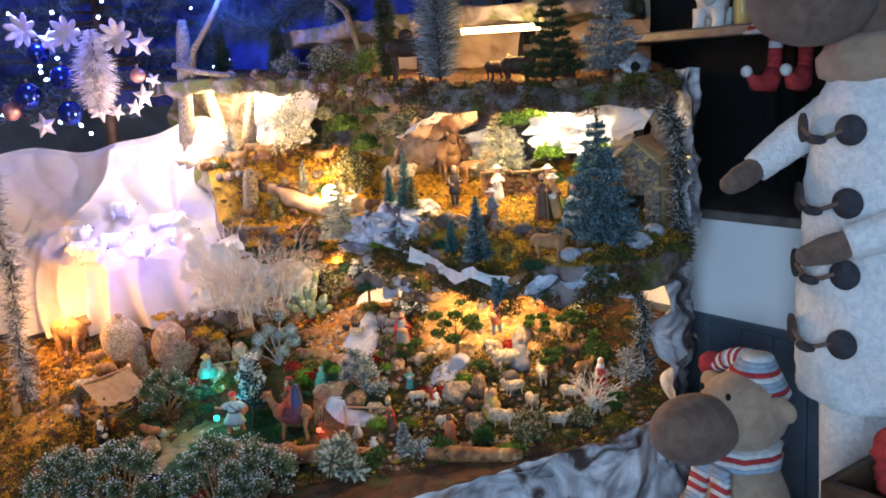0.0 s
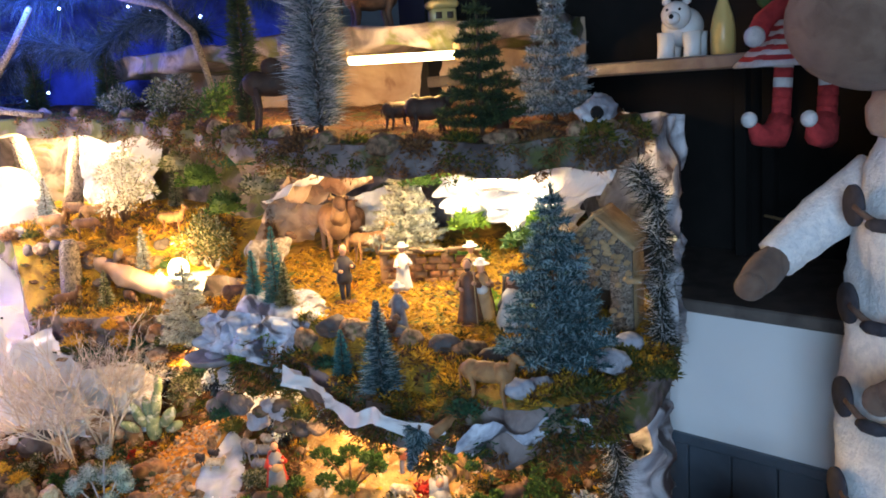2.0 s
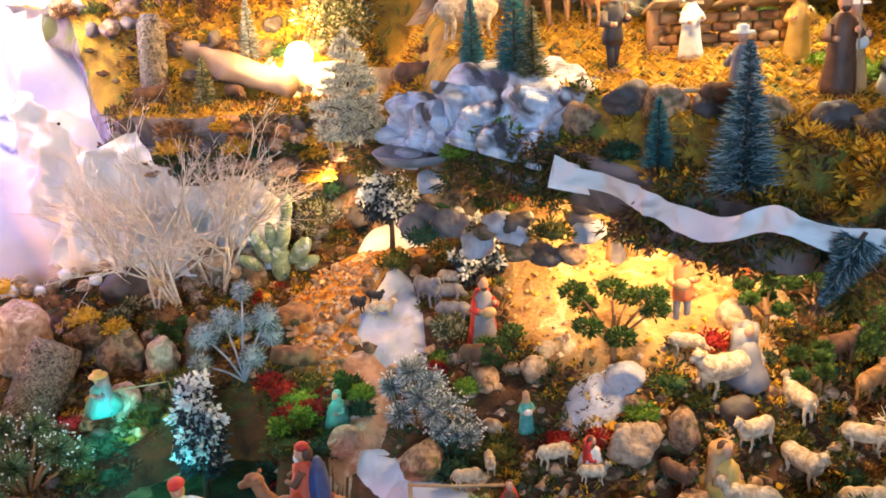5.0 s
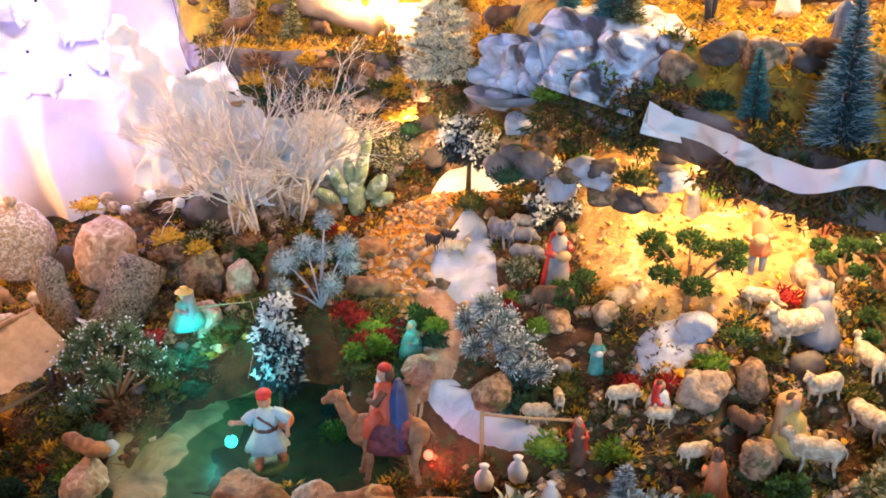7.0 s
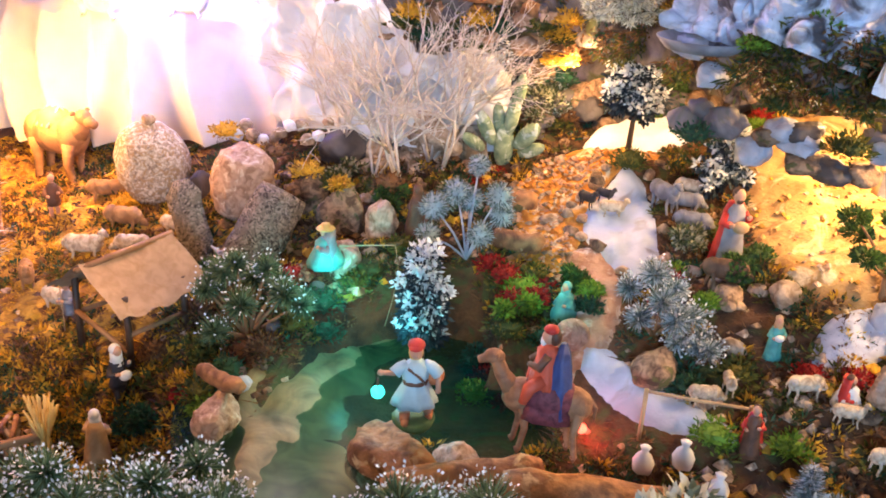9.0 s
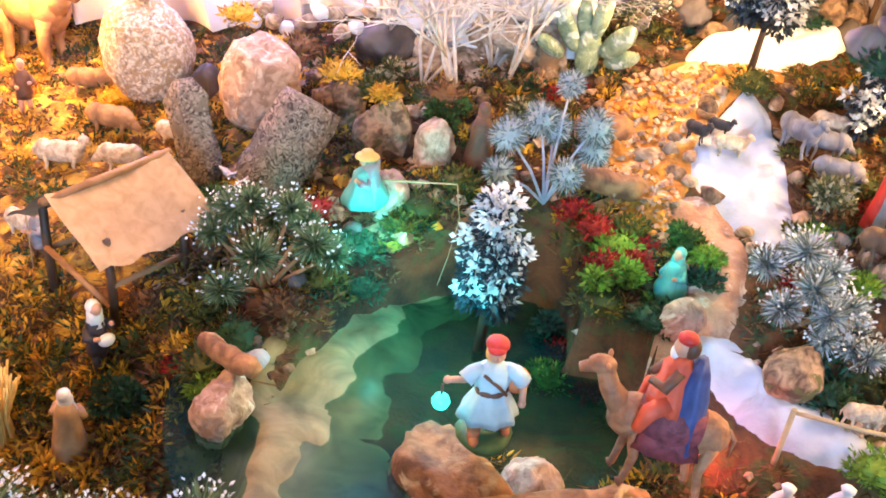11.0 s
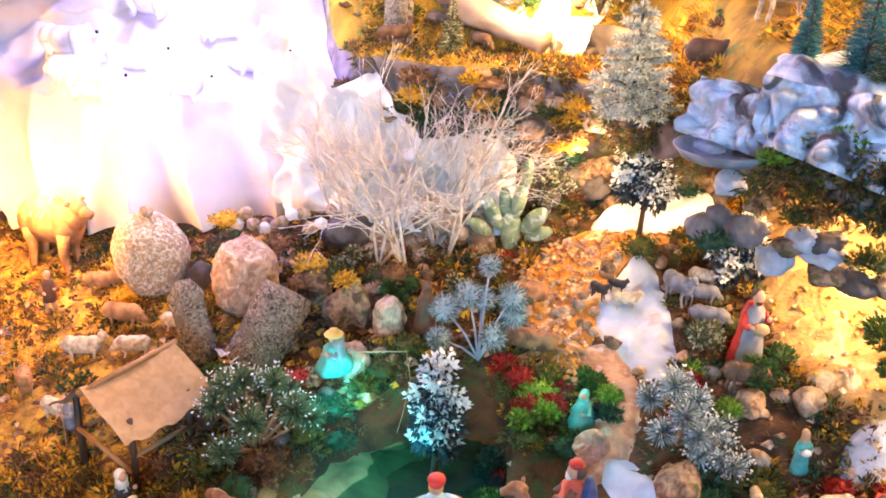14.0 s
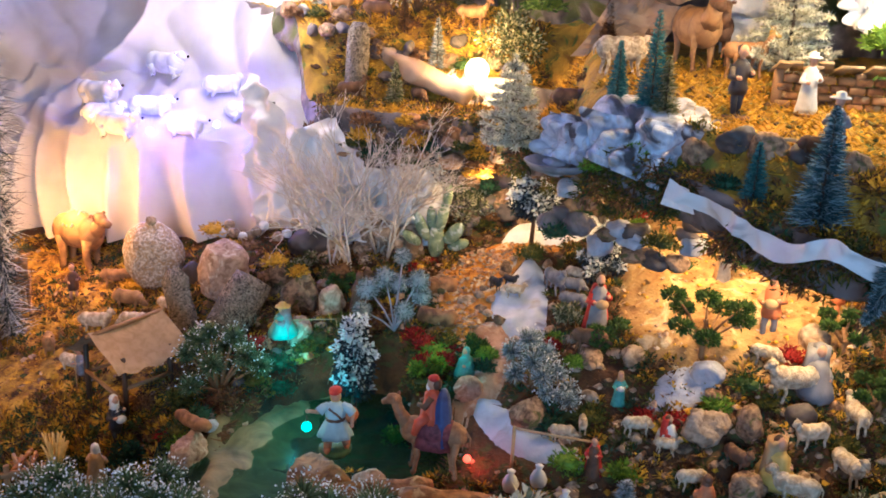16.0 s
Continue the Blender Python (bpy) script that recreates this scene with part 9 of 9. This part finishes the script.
# ---- plush figures and the recess ----
def shaggy(vf, depth, freq, seed=0):
    """Fleece: the surface pushed in and out in small tufts."""
    v = []
    for p in vf[0]:
        q = Vector(p)
        d = Vector((q.x, q.y, 0))
        d = d.normalized() if d.length > 1e-4 else Vector((0, 0, 1))
        v.append(tuple(q + d * depth * (noise.noise(q * freq + Vector((seed, 0, 0))) + 0.5 * noise.noise(q * freq * 2.3))))
    return v, vf[1]


def smooth_profile(profile, n=60):
    """More rings along a turned profile."""
    out = []
    for k in range(n + 1):
        q = k / n * (len(profile) - 1)
        i = min(int(q), len(profile) - 2)
        a, b = profile[i], profile[i + 1]
        out.append((a[0] + (b[0] - a[0]) * (q - i), a[1] + (b[1] - a[1]) * (q - i)))
    return out


def moose(at, rz):
    e = thing("plush_moose", at, "tall plush moose in a white fleece coat with toggles", "plush toy", rz=rz)
    for s in (-1, 1):
        leg = part("leg", Build().add(tube([(s * 0.075, 0, 0), (s * 0.075, 0, 0.3), (s * 0.07, 0, 0.76)], [0.068, 0.065, 0.075], 14), "plush_white"), e)
        part("boot", Build().add(ball(s * 0.075, -0.05, 0.035, 0.07, 0.11, 0.05, 12, 8), "plush_brown"), leg, "brown plush boot")
    coat = lathe(smooth_profile([(0.10, 0.70), (0.165, 0.71), (0.172, 0.80), (0.168, 0.95), (0.160, 1.10), (0.150, 1.25), (0.130, 1.36), (0.085, 1.44), (0.06, 1.48)], 90), 90, 0.025, 6, 1.05, 0.95)
    part("coat", Build().add(shaggy(coat, 0.0045, 75), "plush_white"), e, "white curly fleece coat")
    part("collar", Build().add(shaggy(lathe(smooth_profile([(0.075, 1.38), (0.125, 1.40), (0.130, 1.44), (0.105, 1.48), (0.07, 1.49)], 16), 60, 0.06, 7), 0.006, 60), "plush_tan"), e, "pale tan fur collar")
    head = part("head", Build().add(ball(0, 0.0, 1.58, 0.115, 0.125, 0.125, 24, 16), "plush_brown"), e, "brown plush head")
    part("muzzle", Build().add(ball(0, -0.19, 1.56, 0.105, 0.135, 0.095, 24, 16), "plush_brown"), head)
    part("cap", Build().add(ball(0, -0.03, 1.67, 0.10, 0.10, 0.05, 14, 8), "felt_dark"), head, "dark felt cap")
    for s in (-1, 1):
        part("eye", Build().add(ball(s * 0.055, -0.105, 1.64, 0.014, 0.012, 0.018, 8, 6), "black"), head)
        part("ear", Build().add(ball(s * 0.14, 0.02, 1.66, 0.055, 0.02, 0.03, 10, 6), "plush_brown"), head)
        part("antler", Build().add(tube([(s * 0.07, 0.02, 1.68), (s * 0.15, 0.02, 1.80), (s * 0.26, 0.0, 1.84)], [0.028, 0.03, 0.02], 10), "plush_tan"), head)
    for reach in (((-0.13, -0.02, 1.32), (-0.175, -0.10, 1.26), (-0.195, -0.175, 1.205), (-0.145, -0.275, 1.185)), ((0.13, -0.02, 1.31), (0.19, -0.08, 1.13), (0.115, -0.195, 1.085), (0.05, -0.235, 1.055))):
        shoulder, elbow, wrist, tip = (Vector(p) for p in reach)
        path = [shoulder.lerp(elbow, k / 8) for k in range(8)] + [elbow.lerp(wrist, k / 8) for k in range(9)]
        sleeve = part("sleeve", Build().add(shaggy(tube(path, [0.050 - 0.001 * k for k in range(17)], 26), 0.004, 75), "plush_white"), e)
        part("mitten", Build().add(tube([elbow.lerp(wrist, 0.9), wrist.lerp(tip, 0.25), wrist.lerp(tip, 0.6), tip], [0.024, 0.029, 0.029, 0.022], 14), "plush_brown")
             .add(ball(tip.x, tip.y, tip.z, 0.024, 0.024, 0.022, 14, 9), "plush_brown"), sleeve, "brown plush mitten")
    for k in range(4):
        z = 1.30 - 0.145 * k
        r = 0.164 + 0.006 * k
        for s in (-1, 1):
            a = -math.pi / 2 + s * 0.42
            part("patch", Build().add(turned(lathe([(0.004, 0), (0.031, 0.0), (0.031, 0.005), (0.004, 0.006)], 20), pose(r * math.cos(a), r * math.sin(a), z, 90, 0, math.degrees(a) + 90)), "felt_dark"), e, "round dark felt patch")
        part("cord", Build().add(tube([(-0.06, -r * 0.97, z), (-0.03, -r * 1.03, z - 0.012), (0.0, -r * 1.06, z - 0.02), (0.03, -r * 1.03, z - 0.012), (0.055, -r * 0.97, z)], 0.005, 7), "plush_brown"), e)
        part("toggle", Build().add(tube([(-0.024, -r * 1.07, z - 0.020), (-0.012, -r * 1.08, z - 0.020), (0.012, -r * 1.08, z - 0.020), (0.024, -r * 1.07, z - 0.020)], [0.006, 0.010, 0.010, 0.006], 10), "felt_dark"), e, "dark wooden toggle")
    return e


moose((0.965, 1.895, 0), -68)


def reindeer(at, rz, scale):
    e = thing("plush_reindeer", at, "plush reindeer with a striped knitted hat and scarf", "plush toy", rz=rz, scale=scale)
    part("body", Build().add(lathe([(0.09, -0.117), (0.135, -0.10), (0.145, 0.05), (0.128, 0.32), (0.10, 0.46), (0.06, 0.56)], 26, 0.02, 5), "plush_tan"), e)
    head = part("head", Build().add(ball(0, -0.01, 0.665, 0.105, 0.11, 0.10, 22, 14), "plush_tan"), e, "tan plush head")
    part("muzzle", Build().add(ball(0, -0.155, 0.650, 0.092, 0.112, 0.082, 26, 17), "plush_brown"), head, "large rounded brown muzzle")
    for s in (-1, 1):
        arm = part("arm", Build().add(tube([(s * 0.09, -0.02, 0.45), (s * 0.15, -0.07, 0.33), (s * 0.13, -0.12, 0.24)], [0.042, 0.045, 0.035], 12), "plush_tan"), e)
        part("paw", Build().add(ball(s * 0.13, -0.13, 0.22, 0.04, 0.04, 0.045, 10, 7), "plush_brown"), arm)
        leg = part("leg", Build().add(tube([(s * 0.07, -0.05, -0.09), (s * 0.09, -0.22, -0.10)], [0.055, 0.05], 12), "plush_tan"), e)
        part("foot", Build().add(ball(s * 0.09, -0.24, -0.085, 0.055, 0.04, 0.065, 12, 8), "plush_brown"), leg)
        part("ear", Build().add(ball(s * 0.115, 0.0, 0.70, 0.045, 0.018, 0.03, 10, 7), "plush_tan"), head)
        part("eye", Build().add(ball(s * 0.045, -0.095, 0.730, 0.007, 0.006, 0.009, 8, 6), "black"), head)
    cuff, tail = Build(), Build()
    for k in range(9):
        z, r = 0.705 + 0.010 * k, 0.092 - 0.0070 * k
        cuff.add(moved(lathe([(r, 0), (r + 0.003, 0.006), (r - 0.003, 0.0125)], 30, 0.025, 15), 0, 0.012 + 0.003 * k, z), ("knit_white", "knit_red", "knit_blue", "knit_blue")[k % 4])
    hat = part("hat", cuff, e, "knitted hat striped red, white and blue")
    for k in range(15):
        t = k / 14
        p = Vector((-0.01 - 0.13 * t, 0.05 - 0.02 * t, 0.760 + 0.022 * math.sin(3.0 * t) - 0.03 * t))
        t2 = (k + 1.06) / 14
        q = Vector((-0.01 - 0.13 * t2, 0.05 - 0.02 * t2, 0.760 + 0.022 * math.sin(3.0 * t2) - 0.03 * t2))
        tail.add(tube([p, p.lerp(q, 0.5), q], [0.034 - 0.016 * t, 0.0355 - 0.016 * t, 0.033 - 0.016 * t], 14), ("knit_red", "knit_white", "knit_red", "knit_white", "knit_blue")[k % 5])
    part("hat_tail", tail, hat)
    part("bobble", Build().add(shaggy(ball(-0.158, 0.03, 0.732, 0.032, 0.032, 0.032, 20, 14), 0.004, 110), "knit_red"), hat, "fluffy red bobble")
    ring = Build()
    for k in range(4):
        ring.add(moved(lathe([(0.083, 0), (0.095, 0.007), (0.085, 0.014)], 18, 0.05, 7), 0, -0.01, 0.535 + 0.013 * k), ("knit_blue", "knit_white", "knit_red", "knit_white")[k])
    scarf = part("scarf", ring, e, "knitted scarf striped red, white and blue")
    for s, l in ((-1, 16), (1, 19)):
        end = Build()
        for k in range(l):
            p = Vector((s * (0.03 + 0.0023 * k), -0.105 - 0.0018 * k, 0.55 - 0.0130 * k))
            end.add(moved(slat(-0.030, -0.010, -0.0135, 0.030, 0.008, 0, 0.3), *p), ("knit_blue", "knit_blue", "knit_white", "knit_red", "knit_white", "knit_red", "knit_white")[k % 7])
        part("scarf_end", end, scarf)
    return e


reindeer((0.665, 1.835, 0.105), -62, 0.90)


def in_recess(u, w, z):
    return tuple(SLANT @ Vector((u, w, z)))


elf = Build()
elf.add(ball(0, 0, 0.035, 0.060, 0.050, 0.055, 16, 10), "c_green")
for k in range(9):
    r = 0.060 + 0.0075 * k
    elf.add(moved(lathe([(r, 0.010), (r + 0.009, 0.0), (r + 0.006, -0.003)], 26, 0.07, 9, 1.15, 0.9), 0, -0.012, 0.012 - 0.0085 * k), "knit_red" if k % 2 else "knit_white")
elf.add(lathe([(0.05, 0.07), (0.066, 0.078), (0.03, 0.088)], 18, 0.10, 8), "c_green").add(ball(0, -0.01, 0.125, 0.045, 0.045, 0.048, 14, 9), "skin").add(lathe([(0.048, 0.145), (0.035, 0.185), (0.012, 0.235)], 16, 0.04, 6), "c_green")
for s in (-1, 1):
    for k in range(7):
        p, q = Vector((s * 0.040, -0.070 - 0.002 * k, -0.045 - 0.017 * k)), Vector((s * 0.041, -0.071 - 0.002 * k, -0.062 - 0.017 * k))
        elf.add(tube([p, q], [0.017, 0.017], 10), "knit_red" if k % 2 or k > 3 else "knit_white")
    elf.add(tube([(s * 0.040, -0.08, -0.15), (s * 0.042, -0.10, -0.178), (s * 0.05, -0.145, -0.175), (s * 0.052, -0.170, -0.150)], [0.022, 0.026, 0.018, 0.006], 10), "knit_red")
    elf.add(ball(s * 0.052, -0.174, -0.146, 0.014, n=10, m=7), "knit_white")
    elf.add(tube([(s * 0.055, 0, 0.06), (s * 0.10, -0.03, 0.02), (s * 0.085, -0.085, -0.005)], [0.022, 0.021, 0.018], 9), "knit_red")
    elf.add(ball(s * 0.08, -0.10, -0.006, 0.019, n=10, m=7), "knit_white")
solid("plush_elf", elf, in_recess(0.30, 0.03, 1.565), "red plush elf sitting on the shelf edge", "plush toy", rz=-50)
bear = Build().add(ball(0, 0.01, 0.062, 0.042, 0.055, 0.040, 16, 11), "ceramic").add(ball(0, -0.052, 0.082, 0.030, 0.030, 0.028, 14, 10), "ceramic").add(ball(0, -0.083, 0.075, 0.015, 0.016, 0.013, 10, 8), "ceramic").add(ball(0, -0.098, 0.078, 0.005, n=8, m=6), "black")
for s in (-1, 1):
    bear.add(ball(s * 0.02, -0.045, 0.110, 0.009, n=8, m=6), "ceramic").add(ball(s * 0.012, -0.078, 0.092, 0.003, n=7, m=5), "black")
    for y in (-0.028, 0.042):
        bear.add(tube([(s * 0.024, y, 0.05), (s * 0.026, y, 0.02), (s * 0.026, y - 0.004, 0)], [0.020, 0.017, 0.018], 12), "ceramic")
solid("polar_bear_figurine", bear, in_recess(-0.005, 0.06, 1.535), "glossy white ceramic polar bear on the shelf", "figurine", rz=-30)
solid("bottle", Build().add(lathe([(0.020, 0), (0.024, 0.004), (0.024, 0.05), (0.020, 0.075), (0.010, 0.105), (0.009, 0.135), (0.011, 0.14)], 18), "yellowglaze"), in_recess(0.075, 0.08, 1.535), "yellow glazed bottle on the shelf", "bottle")
solid("goblet", Build().add(lathe([(0.028, 0), (0.026, 0.003), (0.004, 0.008), (0.0035, 0.075), (0.020, 0.09), (0.028, 0.115), (0.026, 0.15)], 18), "c_green"), in_recess(0.165, 0.09, 1.535), "dark green stemmed glass on the shelf", "glass")
solid("lantern_box", Build().add(slat(-0.05, -0.05, 0, 0.05, 0.05, 0.16), "c_black").add(slat(-0.04, -0.052, 0.02, 0.04, -0.048, 0.14), "c_red"), in_recess(0.42, 0.12, 1.535), "dark red and black tin box on the shelf", "box")
solid("stick", Build().add(tube([(0, 0, 0), (0.12, 0.0, -0.02)], 0.004, 6), "palewood"), in_recess(0.05, 0.30, 1.18), "thin pale stick in the dark recess", "stick", rz=-50)
crate = thing("wooden_crate", (0.93, 1.53, 0), "dark wooden crate with a red cloth", "crate", rz=-50)
for x0, y0, x1, y1 in ((-0.16, -0.12, 0.16, -0.10), (-0.16, 0.10, 0.16, 0.12), (-0.16, -0.10, -0.14, 0.10), (0.14, -0.10, 0.16, 0.10)):
    part("side", Build().add(slat(x0, y0, 0, x1, y1, 0.66), "darkwood"), crate)
part("cloth", Build().add(moved(lump(0.13, 0.09, 0.07, 5, 0.3), 0, 0, 0.64), "knit_red"), crate, "crumpled red cloth")
